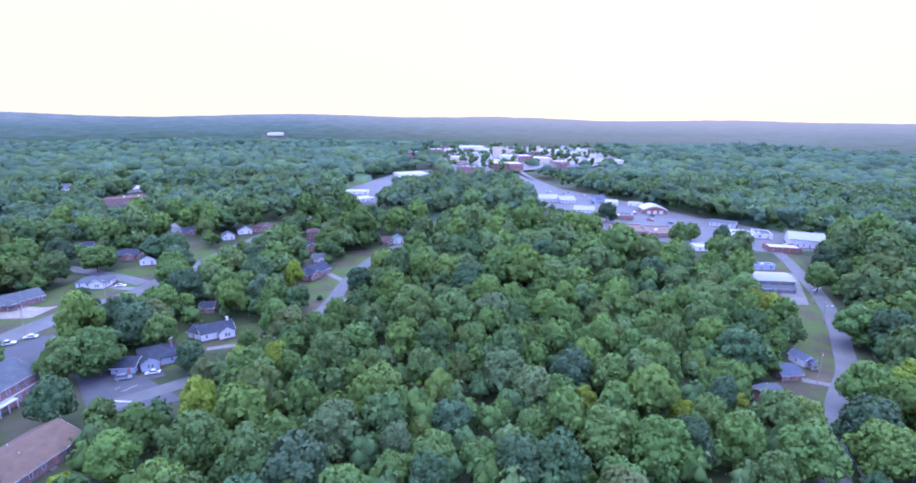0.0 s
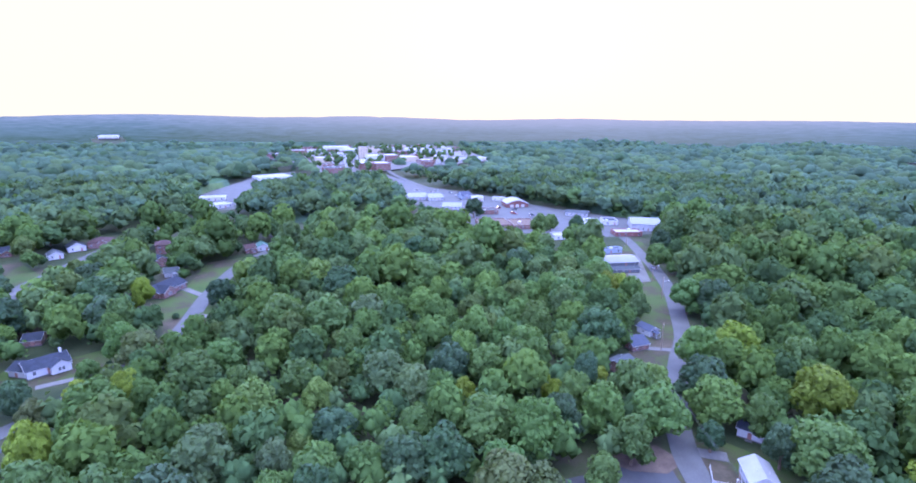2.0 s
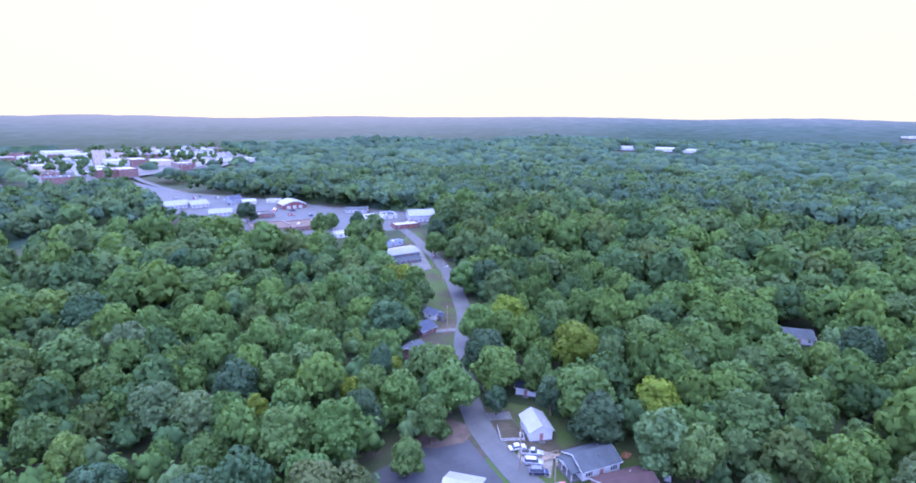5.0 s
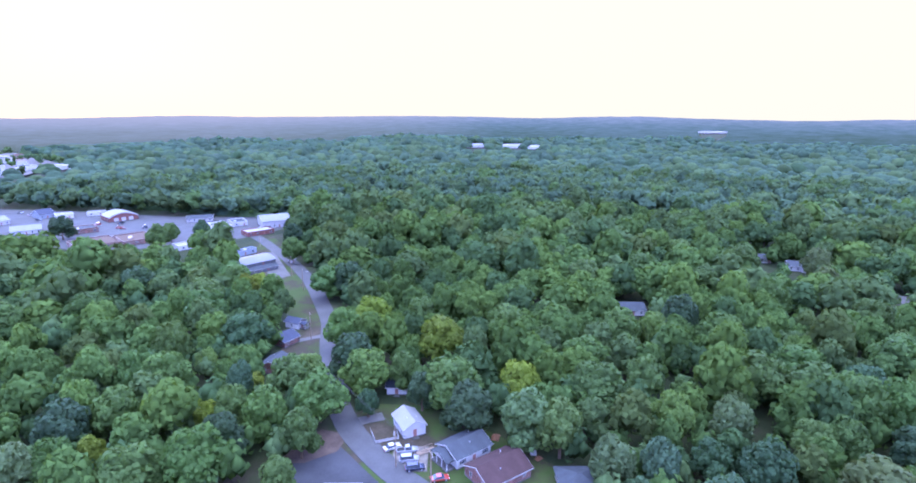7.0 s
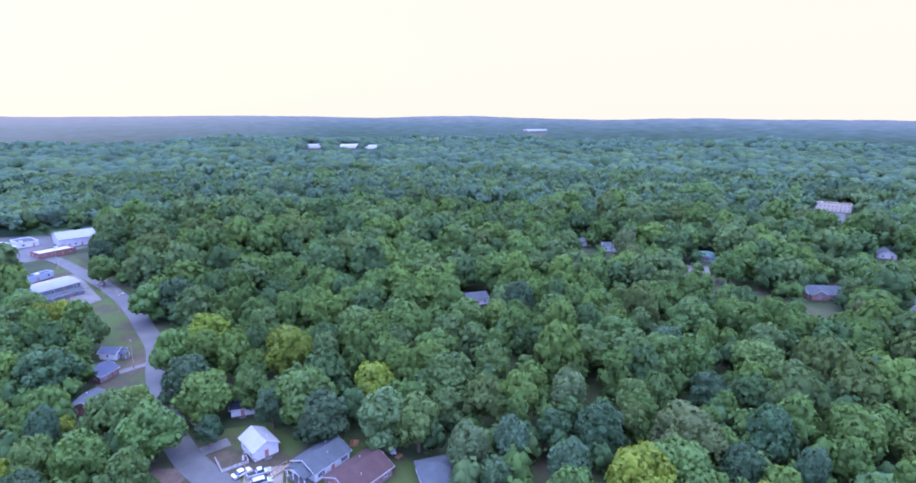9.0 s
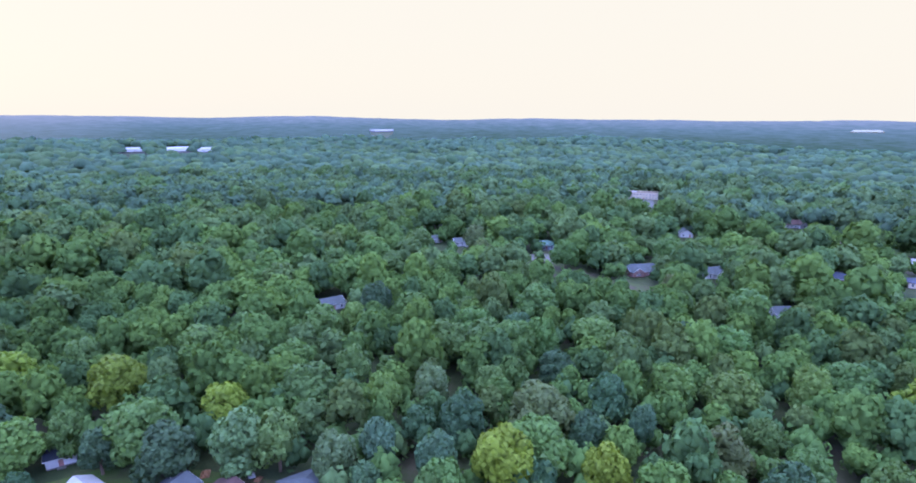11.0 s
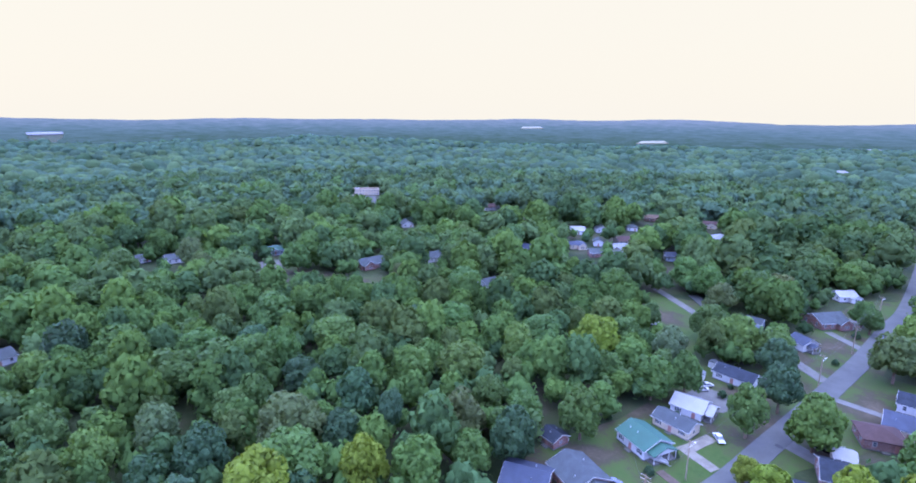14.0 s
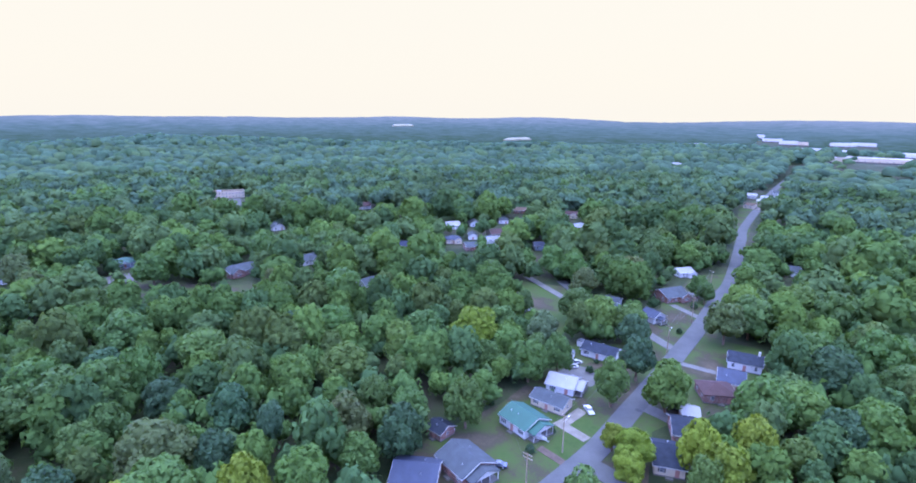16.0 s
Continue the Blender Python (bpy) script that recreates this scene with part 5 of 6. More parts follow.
plant('l', [(-59, 346, 9.5), (-77, 243, 7.0), (-283, 347, 9.5), (-79, 107, 6.0), (-51, 197, 6.9), (-37, 260, 8.1), (-4, 259, 8.5), (37, 204, 7.2), (20, 173, 6.6), (42, 156, 5.8), (-21, 135, 7.5), (-4, 140, 4.8), (-9, 122, 3.9), (80, 162, 4.3), (188, 50, 6.4), (132, 28, 5.7), (97, -38, 7.1), (140, -54, 7.9), (138, -70, 8.8), (143, -94, 6.5), (58, -194, 9.5), (53, -135, 5.9), (44, -146, 8.6), (32, -132, 5.5), (23, -155, 8.0), (84, -225, 8.5), (42, -107, 4.5)])
plant('d', [(-102, 273, 9.5), (-47, 244, 7.0), (-149, 271, 9.3), (-244, 323, 9.1), (-116, 180, 8.5), (-119, 212, 8.6), (-95, 242, 9.5), (-86, 159, 4.0), (-109, 129, 6.3), (-97, 124, 5.3), (-91, 139, 2.5), (-284, 495, 9.5), (-224, 341, 9.5), (-218, 281, 8.0), (-218, 341, 9.5), (-171, 293, 9.5), (-106, 322, 9.1), (-121, 232, 6.0), (122, 423, 9.5), (172, 335, 6.7), (207, 286, 6.6), (51, 296, 9.5), (6, 238, 9.5), (97, 250, 9.5), (40, 162, 5.9), (-1, 124, 6.6), (24, 106, 7.5), (15, 105, 6.6), (106, 120, 8.4), (96, 164, 9.3)])
plant('d', [(159, 180, 9.5), (58, 114, 6.4), (36, 148, 7.2), (181, -12, 7.6), (105, 74, 7.9), (94, 101, 3.7), (106, 91, 5.1), (156, -23, 6.6), (206, 45, 8.1), (252, -60, 5.9), (118, -26, 6.0), (121, -52, 4.7), (121, 16, 5.8), (122, 5, 6.7), (135, -35, 6.7), (175, -71, 8.6), (238, -101, 8.6), (98, -167, 6.5), (40, -182, 9.5), (28, -148, 6.5), (97, -64, 6.4)])
plant('o', [(-117, 189, 8.3), (-77, 149, 4.5), (-56, 179, 8.5), (86, 153, 3.8), (328, 7, 7.7), (125, -15, 9.5), (112, -56, 7.3), (230, -83, 5.5), (294, 2, 7.5), (145, -199, 6.9)])
plant('y', [(-69, 155, 4.6), (-82, 124, 5.3), (-68, 127, 5.5), (-85, 99, 3.8), (-59, 160, 4.8), (125, 209, 6.1), (72, 290, 7.6), (37, 135, 4.2), (62, 129, 4.3), (64, 139, 2.6), (81, 137, 4.0), (135, 140, 9.0), (133, 105, 9.1), (124, 69, 6.9), (134, 213, 5.4), (103, -5, 8.5), (102, -27, 6.3), (62, -105, 3.9), (57, -101, 4.2), (137, -119, 9.5), (71, -237, 8.4), (46, -112, 5.1), (40, -113, 5.9), (40, -126, 6.3)])
plant('g', [(14, 198, 9.0), (38, 126, 4.0), (15, 148, 7.9), (22, 138, 6.7), (-29, 115, 8.2), (-14, 112, 4.5), (108, 58, 8.2), (138, 15, 6.0), (106, 34, 6.0), (142, 17, 6.3), (68, -136, 5.8), (119, -141, 6.5)])
plant('b', [(75, 133, 4.2), (111, 25, 5.3), (106, 10, 5.3), (122, -41, 3.9)])


# the rest of the wood: trees scattered with a least distance, none on roads, yards and lots or in the camera's sight
# lines to them
def scatter(rng, r0, r1, gap, a0=-60, a1=190):
    """Places in a ring between two bearings, on a jittered grid."""
    n = int(2 * r1 / gap) + 1
    g = (np.arange(n) - n / 2) * gap
    X, Y = np.meshgrid(g, g * 0.9)
    X = X + (np.arange(n)[:, None] % 2) * gap / 2
    X, Y = X.ravel() + rng.uniform(-0.33, 0.33, n * n) * gap, Y.ravel() + rng.uniform(-0.33, 0.33, n * n) * gap
    rr, az = np.hypot(X, Y), np.degrees(np.arctan2(X, Y))
    az = np.where(az < -100, az + 360, az)
    k = (rr > r0) & (rr < r1) & (az > a0) & (az < a1)
    return X[k], Y[k]


# also clears strips toward the camera, so that roads, lots and houses show
def clear_of(X, Y, margin):
    ok = np.ones(len(X), bool)
    for width, mat, line in ROADS.values():
        ok &= off_line(X, Y, line) > width / 2 + margin
        ok &= (off_line(X * 1.05, Y * 1.05, line) > width / 2 + 2) | (np.hypot(X, Y) > 420)
    for name, poly in OPEN.items():
        wide = name in ('strip', 'stores', 'downtown', 'tan_lot', 'street_far', 'main_road_lawns')
        for k in (1.0, 1.03) if name == 'downtown' else (1.0, 1.04, 1.08, 1.12) if wide else (1.0, 1.03, 1.06):
            ok &= ~inside(X * k, Y * k, poly)
    for mat, poly in PAVED.values():
        ok &= ~inside(X, Y, poly)
    for x, y, r in FOOT:
        d = math.hypot(x, y)
        ok &= np.hypot(X - x, Y - y) > (r + margin if d < 235 or d > 720 else 0.8 * r + 2.5)
        for k in (0.97, 0.94, 0.91, 0.88, 0.85, 0.82, 0.79) if d > 800 else (0.97, 0.94, 0.91, 0.88, 0.85) if d > 240 else (0.97, 0.94, 0.91, 0.88):
            ok &= np.hypot(X - x * k, Y - y * k) > r * 0.5 + margin * 0.5 + 1
    return ok


def keep_apart(X, Y, RAD, places, k):
    ok = np.ones(len(X), bool)
    for x, y, r in places:
        ok &= np.hypot(X - x, Y - y) > k * (RAD + r)
    return ok


rng_wood = np.random.default_rng(3)
X, Y = scatter(rng_wood, 95, 245, 10.6)
RAD = 4.1 + 4.6 * rng_wood.uniform(0, 1, len(X)) ** 1.3
k = clear_of(X, Y, 5.0) & keep_apart(X, Y, RAD, PLANTED, 0.62) & ~in_the_way(X, Y, RAD, 2.0 * RAD + 1)
X, Y, RAD = X[k], Y[k], RAD[k]
order = np.argsort(np.hypot(X, Y))
near = order[:max(0, 300 - len(PLANTED))]
for i in near:
    tree(X[i], Y[i], RAD[i], rng_tree.choice("mmmmdddlgo"))
rest = order[len(near):]
MID = [(X[i], Y[i], RAD[i]) for i in rest]


def woodland(name, X, Y, RAD, protos, label, lift=None, mixture="mmmmmmddlllgoy", mat='wood_leaves'):
    """Many crowns joined into one mesh, each tree with its own colour."""
    VV, TT, CC, n = [], [], [], 0
    tone = np.array([LEAF[c] for c in mixture])
    tone = tone.mean(axis=0) + 0.6 * (tone - tone.mean(axis=0))
    pick = rng_wood.integers(0, len(tone), len(X))
    which = rng_wood.integers(0, len(protos), len(X))
    turn, bright = rng_wood.uniform(0, 6.28, len(X)), rng_wood.uniform(0.89, 1.11, len(X)) * (1 + 0.12 * np.sin(X / 37 + 1.3 * np.sin(Y / 51)))
    for p, (v, t, shape) in enumerate(protos):
        idx = np.nonzero(which == p)[0]
        if not len(idx):
            continue
        c, s = np.cos(turn[idx])[:, None], np.sin(turn[idx])[:, None]
        r = RAD[idx][:, None]
        zc = r * shape * 0.9 * (0.85 + 0.35 * bright[idx][:, None] / 1.22) + 1.2 + (0 if lift is None else lift[idx][:, None])
        W = np.stack([X[idx][:, None] + r * (v[:, 0] * c - v[:, 1] * s), Y[idx][:, None] + r * (v[:, 0] * s + v[:, 1] * c), zc + r * v[:, 2]], -1)
        VV.append(W.reshape(-1, 3))
        TT.append((t[None] + (n + len(v) * np.arange(len(idx)))[:, None, None]).reshape(-1, 3))
        CC.append(np.repeat(tone[pick[idx]] * bright[idx][:, None], len(v), axis=0))
        n += len(v) * len(idx)
    ob = new(name, numpy_mesh(name, np.vstack(VV), np.vstack(TT), mat, np.vstack(CC), True))
    return tagged(ob, label, "trees", "", "stuff")


SHRUB_X, SHRUB_Y = scatter(rng_wood, 88, 380, 9.5)
SHRUB_R = rng_wood.uniform(3.4, 5.4, len(SHRUB_X))
k = clear_of(SHRUB_X, SHRUB_Y, 2.0)
SHRUB_X, SHRUB_Y, SHRUB_R = SHRUB_X[k], SHRUB_Y[k], SHRUB_R[k]
def dome(rng, detail, shape, cut=-0.3, bumps=13, rough=0.03):
    """A far crown of unit radius: one full dome swollen into rounded leaf masses."""
    bm = bmesh.new()
    bmesh.ops.create_icosphere(bm, subdivisions=detail, radius=1.0)
    v = np.array([p.co[:] for p in bm.verts])
    f = np.array([[q.index for q in g.verts] for g in bm.faces])
    bm.free()
    at = unit(rng.normal(0, 1, (bumps, 3)) + [0, 0, 0.3])
    swell = np.max(v @ at.T * rng.uniform(0.9, 1.05, bumps), axis=1)
    v = v * (0.62 + 0.4 * swell[:, None] ** 3 + rng.uniform(-rough, rough, (len(v), 1)))
    f = f[v[f].mean(axis=1)[:, 2] > cut]
    used, f = np.unique(f, return_inverse=True)
    return v[used] * [1, 1, shape], f.reshape(-1, 3), shape


def patches(x, y, size):
    """Slow changes over the wood, about -1 to 1."""
    return np.sin(x / size + 1.7 * np.sin(y / size * 0.7)) * np.sin(y / size * 1.1 + 1.3 * np.sin(x / size * 0.6 + 1))


MID_KINDS = [(*crown(rng_crown, 14, 150, s, 0.16, (OCT_V, OCT_F), low=1.3, heads=3, spread=0.46), s) for s in (0.95, 1.05, 0.88, 1.2, 1.1, 0.8)]
FAR_KINDS = [(*crown(rng_crown, 7, 24, s, 0.27, (OCT_V, OCT_F), low=1.1, size=(0.6, 0.75), heads=1, spread=0.42), s) for s in (0.88, 1.02, 0.8, 1.1, 0.95)]
LAST_KINDS = [dome(rng_crown, 2, s, -0.1, 7, 0.06) for s in (0.75, 0.9, 0.7, 1.0, 0.85, 0.65)]
X, Y = scatter(rng_wood, 245, 440, 12.8)
RAD = 5.2 + 6.8 * rng_wood.uniform(0, 1, len(X)) ** 1.4
k = clear_of(X, Y, 6.0) & keep_apart(X, Y, RAD, PLANTED, 0.6) & ~in_the_way(X, Y, RAD, 2.0 * RAD + 1)
X, Y, RAD = X[k], Y[k], RAD[k]
MX, MY, MR = (np.array(c) for c in zip(*MID))
woodland("near_wood", MX, MY, MR, [(*crown(rng_crown, 22, 240, s, 0.14, (OCT_V, OCT_F)), s) for s in (1.05, 1.2, 1.0, 1.3)], "green broadleaf trees of the wood close to the houses", None, "mmmmddllgo", 'near_wood_leaves')
woodland("middle_wood", X, Y, RAD, MID_KINDS, "dense mixed green broadleaf wood beyond the nearest trees", 1.5 * patches(X, Y, 28) - 0.35 * (RAD - 7), "mmgmmgdddllgglo", 'near_wood_leaves')
woodland("undergrowth", SHRUB_X, SHRUB_Y, SHRUB_R, [(*crown(rng_crown, 7, 26, s, 0.17, (OCT_V, OCT_F), heads=0), s) for s in (0.95, 1.1, 1.25)], "low young trees and bushes below the crowns", -0.55 * SHRUB_R, "mdmgmd")
X, Y = scatter(rng_wood, 440, 720, 12.6)
RAD = rng_wood.uniform(6.0, 11.0, len(X))
k = clear_of(X, Y, 6.0) & ~in_the_way(X, Y, RAD, 1.9 * RAD)
X, Y, RAD = X[k], Y[k], RAD[k]
# from here outward the leaf mix has the blue of distance haze put in
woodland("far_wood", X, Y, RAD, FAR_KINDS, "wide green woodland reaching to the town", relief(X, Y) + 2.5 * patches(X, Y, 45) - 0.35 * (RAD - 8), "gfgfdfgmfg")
X, Y = scatter(rng_wood, 720, 1180, 15.0)
RAD = rng_wood.uniform(6.5, 12, len(X))
k = clear_of(X, Y, 6.0)
X, Y, RAD = X[k], Y[k], RAD[k]
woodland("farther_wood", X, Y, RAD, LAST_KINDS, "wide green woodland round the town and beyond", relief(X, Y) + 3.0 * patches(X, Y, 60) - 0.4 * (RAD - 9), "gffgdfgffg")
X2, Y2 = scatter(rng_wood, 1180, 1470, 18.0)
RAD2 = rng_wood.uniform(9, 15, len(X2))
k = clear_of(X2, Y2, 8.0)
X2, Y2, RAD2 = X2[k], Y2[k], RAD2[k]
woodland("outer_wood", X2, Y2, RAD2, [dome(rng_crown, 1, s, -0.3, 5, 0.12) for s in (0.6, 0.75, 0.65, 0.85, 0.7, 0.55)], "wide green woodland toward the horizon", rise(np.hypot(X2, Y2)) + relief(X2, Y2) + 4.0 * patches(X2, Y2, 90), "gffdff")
# low trees for the strips cleared toward the camera, sized to its view
X, Y = scatter(rng_wood, 400, 860, 8.0, -40, 60)
k = ~clear_of(X, Y, 6.0)
for width, mat, line in ROADS.values():
    k &= off_line(X, Y, line) > width / 2 + 7
for name in OPEN:
    for f in (1.0, 1.025, 1.05):
        k &= ~inside(X * f, Y * f, OPEN[name])
for x, y, fr in FOOT:
    for f in (1.0, 0.96, 0.92):
        k &= np.hypot(X - x * f, Y - y * f) > fr * 0.9 + 4
X, Y = X[k], Y[k]
woodland("low_wood", X, Y, rng_wood.uniform(2.6, 4.4, len(X)), FAR_KINDS, "low trees before the lots, sized to keep the camera's view open", None, "mdmgdb")
TX, TY = rng_wood.uniform(-90, 330, 520), rng_wood.uniform(720, 1380, 520)
k = inside(TX, TY, OPEN['downtown'])
for x, y, fr in FOOT:
    k &= np.hypot(TX - x, TY - y) > fr * 0.85 + 4
k &= off_line(TX, TY, ROADS['town_road'][2]) > 9
woodland("town_trees", TX[k], TY[k], rng_wood.uniform(3.6, 8.0, k.sum()), FAR_KINDS, "small green trees between the town buildings", None, "mggb")


# the canopy from there to the horizon, one lumpy sheet
def lumps(x, y, size):
    """Rounded crowns: the height of the nearest of jittered centres."""
    gx, gy = np.floor(x / size).astype(int), np.floor(y / size).astype(int)
    best, tint = np.full(x.shape, 9.0), np.zeros(x.shape)
    for i in (-1, 0, 1):
        for j in (-1, 0, 1):
            cx, cy = gx + i, gy + j
            h = np.sin(cx * 127.1 + cy * 311.7) * 43758.5453
            h2 = np.sin(cx * 269.5 + cy * 183.3) * 43758.5453
            u, v = h - np.floor(h), h2 - np.floor(h2)
            d = np.hypot((cx + u) - x / size, (cy + v) - y / size)
            d = d + 0.35 * ((h * 7) % 1.0)
            near_ = d < best
            best, tint = np.where(near_, d, best), np.where(near_, (h2 * 5) % 1.0, tint)
    return np.sqrt(np.clip(1 - best * best, 0, 1)), tint


spokes = 780
HAZE = 1460
r = np.r_[430 * (HAZE / 430) ** np.linspace(0, 1, 80)[:-1], HAZE * (2455 / HAZE) ** np.linspace(0, 1, 70)]
near_rings = 80
rings = len(r)
a = np.radians(np.linspace(-60, 190, spokes))
RR, AA = np.meshgrid(r, a, indexing='ij')
xx, yy = RR * np.sin(AA), RR * np.cos(AA)
h1, tint = lumps(xx, yy, 32.0)
h2, t2 = lumps(xx, yy, 120.0)
# low between the single crowns, the whole canopy farther out
out = np.clip((RR - 1330) / 250, 0, 1)
zz = rise(RR) + relief(xx, yy) + np.clip((RR - 432) / 60, 0, 1) * (4 + 2 * h1 + (4 + 3 * h1) * np.clip((RR - 800) / 300, 0, 1)) * (1 - out) + out * (4 + 6 * h1 * (1 - 0.7 * np.clip((RR - HAZE) / 500, 0, 1)) + 3 * h2)
open_ = ~clear_of(xx.ravel(), yy.ravel(), 14.0).reshape(xx.shape) & (RR < 1700)
paved = inside(xx, yy, [(x * 1.02, y * 1.02) for x, y in OPEN['downtown']]) | (off_line(xx, yy, ROADS['street'][2]) < 12)
edge_ = ~clear_of(xx.ravel(), yy.ravel(), 36.0).reshape(xx.shape) & (RR < 1700)
zz[edge_] = np.minimum(zz, rise(RR) + relief(xx, yy) + 1.5)[edge_]
zz[paved | open_ | (edge_ & (RR < 1180))] = -4
for x, y, fr in FOOT:
    if math.hypot(x, y) > 1500:
        for k in (1.03, 1.0, 0.98, 0.96, 0.94, 0.92, 0.9):
            zz[np.hypot(xx - x * k, yy - y * k) < fr * 1.05] -= 14
i, j = np.meshgrid(np.arange(rings - 1), np.arange(spokes - 1), indexing='ij')
p = i * spokes + j
q1, q2 = np.stack([p, p + spokes, p + spokes + 1], -1).reshape(-1, 3), np.stack([p, p + spokes + 1, p + 1], -1).reshape(-1, 3)
tri_ = np.vstack([q1, q2])
# canopy tones lean to 'f', so distance haze sits in the leaf colour
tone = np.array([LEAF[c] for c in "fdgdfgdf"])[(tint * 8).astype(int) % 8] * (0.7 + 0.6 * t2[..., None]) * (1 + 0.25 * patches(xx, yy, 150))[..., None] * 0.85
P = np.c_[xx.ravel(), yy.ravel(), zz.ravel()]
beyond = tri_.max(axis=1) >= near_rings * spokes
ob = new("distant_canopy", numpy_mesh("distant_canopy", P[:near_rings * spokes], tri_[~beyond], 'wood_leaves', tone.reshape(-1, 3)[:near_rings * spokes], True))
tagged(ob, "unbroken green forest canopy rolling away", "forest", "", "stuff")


# the last of the far land, a glowing backdrop with distance haze painted in
def distance_material():
    m = bpy.data.materials.new("hazy_distance")
    m.use_nodes = True
    nt = m.node_tree
    nt.nodes.clear()
    geo = nt.nodes.new("ShaderNodeNewGeometry")
    mp = nt.nodes.new("ShaderNodeMapping")
    mp.inputs["Scale"].default_value = (0.02, 0.02, 0.1)
    n = node(nt, "ShaderNodeTexNoise", Scale=1.0, Detail=6.0, Roughness=0.7)
    nt.links.new(geo.outputs["Position"], mp.inputs["Vector"])
    nt.links.new(mp.outputs[0], n.inputs["Vector"])
    sep = nt.nodes.new("ShaderNodeSeparateXYZ")
    nt.links.new(geo.outputs["Position"], sep.inputs[0])
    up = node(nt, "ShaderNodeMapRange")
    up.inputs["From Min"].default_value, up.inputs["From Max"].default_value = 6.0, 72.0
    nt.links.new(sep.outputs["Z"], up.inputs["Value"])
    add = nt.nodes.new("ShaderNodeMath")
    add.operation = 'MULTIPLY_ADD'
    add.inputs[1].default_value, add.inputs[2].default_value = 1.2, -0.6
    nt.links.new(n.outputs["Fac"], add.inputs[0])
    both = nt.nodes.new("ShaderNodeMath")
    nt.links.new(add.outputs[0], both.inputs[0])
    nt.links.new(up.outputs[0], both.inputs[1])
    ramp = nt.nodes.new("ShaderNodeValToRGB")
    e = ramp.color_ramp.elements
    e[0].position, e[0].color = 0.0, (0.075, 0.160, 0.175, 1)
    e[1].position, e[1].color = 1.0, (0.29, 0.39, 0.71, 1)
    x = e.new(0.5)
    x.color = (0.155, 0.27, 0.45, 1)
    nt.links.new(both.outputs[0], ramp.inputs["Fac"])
    # sunset haze painted into the glow: paler lavender toward the sun's bearing
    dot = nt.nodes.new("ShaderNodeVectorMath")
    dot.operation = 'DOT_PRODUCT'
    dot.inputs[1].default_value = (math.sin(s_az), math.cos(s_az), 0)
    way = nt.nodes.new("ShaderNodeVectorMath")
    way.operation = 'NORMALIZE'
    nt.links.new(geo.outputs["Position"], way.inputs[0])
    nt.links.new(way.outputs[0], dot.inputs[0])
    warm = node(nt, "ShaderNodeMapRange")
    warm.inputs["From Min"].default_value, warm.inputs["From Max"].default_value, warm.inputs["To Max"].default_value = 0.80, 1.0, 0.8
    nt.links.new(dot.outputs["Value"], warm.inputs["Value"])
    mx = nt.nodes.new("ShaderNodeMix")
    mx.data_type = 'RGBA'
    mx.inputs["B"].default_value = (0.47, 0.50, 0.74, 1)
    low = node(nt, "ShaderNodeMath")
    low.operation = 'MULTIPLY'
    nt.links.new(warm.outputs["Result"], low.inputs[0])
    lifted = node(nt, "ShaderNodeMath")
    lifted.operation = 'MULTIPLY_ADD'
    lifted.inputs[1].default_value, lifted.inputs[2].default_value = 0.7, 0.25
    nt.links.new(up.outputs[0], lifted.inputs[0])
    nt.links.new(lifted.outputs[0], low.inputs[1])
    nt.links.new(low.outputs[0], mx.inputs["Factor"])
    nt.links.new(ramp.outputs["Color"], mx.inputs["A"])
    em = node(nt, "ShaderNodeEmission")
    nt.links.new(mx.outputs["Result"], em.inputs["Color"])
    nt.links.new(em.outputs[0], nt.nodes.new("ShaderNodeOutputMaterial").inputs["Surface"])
    return m


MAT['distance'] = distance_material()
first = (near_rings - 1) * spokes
tagged(new("backdrop", numpy_mesh("backdrop", P[first:], tri_[beyond] - first, 'distance', None, True)), "wooded ridges along the horizon with blue haze painted in", "hills", "", "structure")


# dry fields on the far slopes
for corners in ([(1093, -1077, 15.6), (1046, -1144, 17.8), (1082, -1165, 21.2), (1115, -1120, 19.7)], [(1704, -1100, 40.8), (1694, -1193, 41), (1750, -1217, 45.7), (1771, -1154, 45.2)]):
    bm = bmesh.new()
    top = [bm.verts.new(c) for c in corners]
    low = [bm.verts.new((c[0], c[1], c[2] - 3)) for c in corners]
    bm.faces.new(top)
    for i in range(4):
        bm.faces.new((low[i], low[(i + 1) % 4], top[(i + 1) % 4], top[i]))
    tagged(new("far_field", mesh_of(bm, "far_field", 'drygrass')), "pale dry field on a far slope", "field", "", "structure")


# ---- bare trees ----
BARE = [(375.8, 31.1, 17, 1), (368.9, 36.0, 15, 2), (115.2, -6.4, 11, 3), (282.6, 87.8, 14, 4), (277.0, -107.5, 15, 5)]


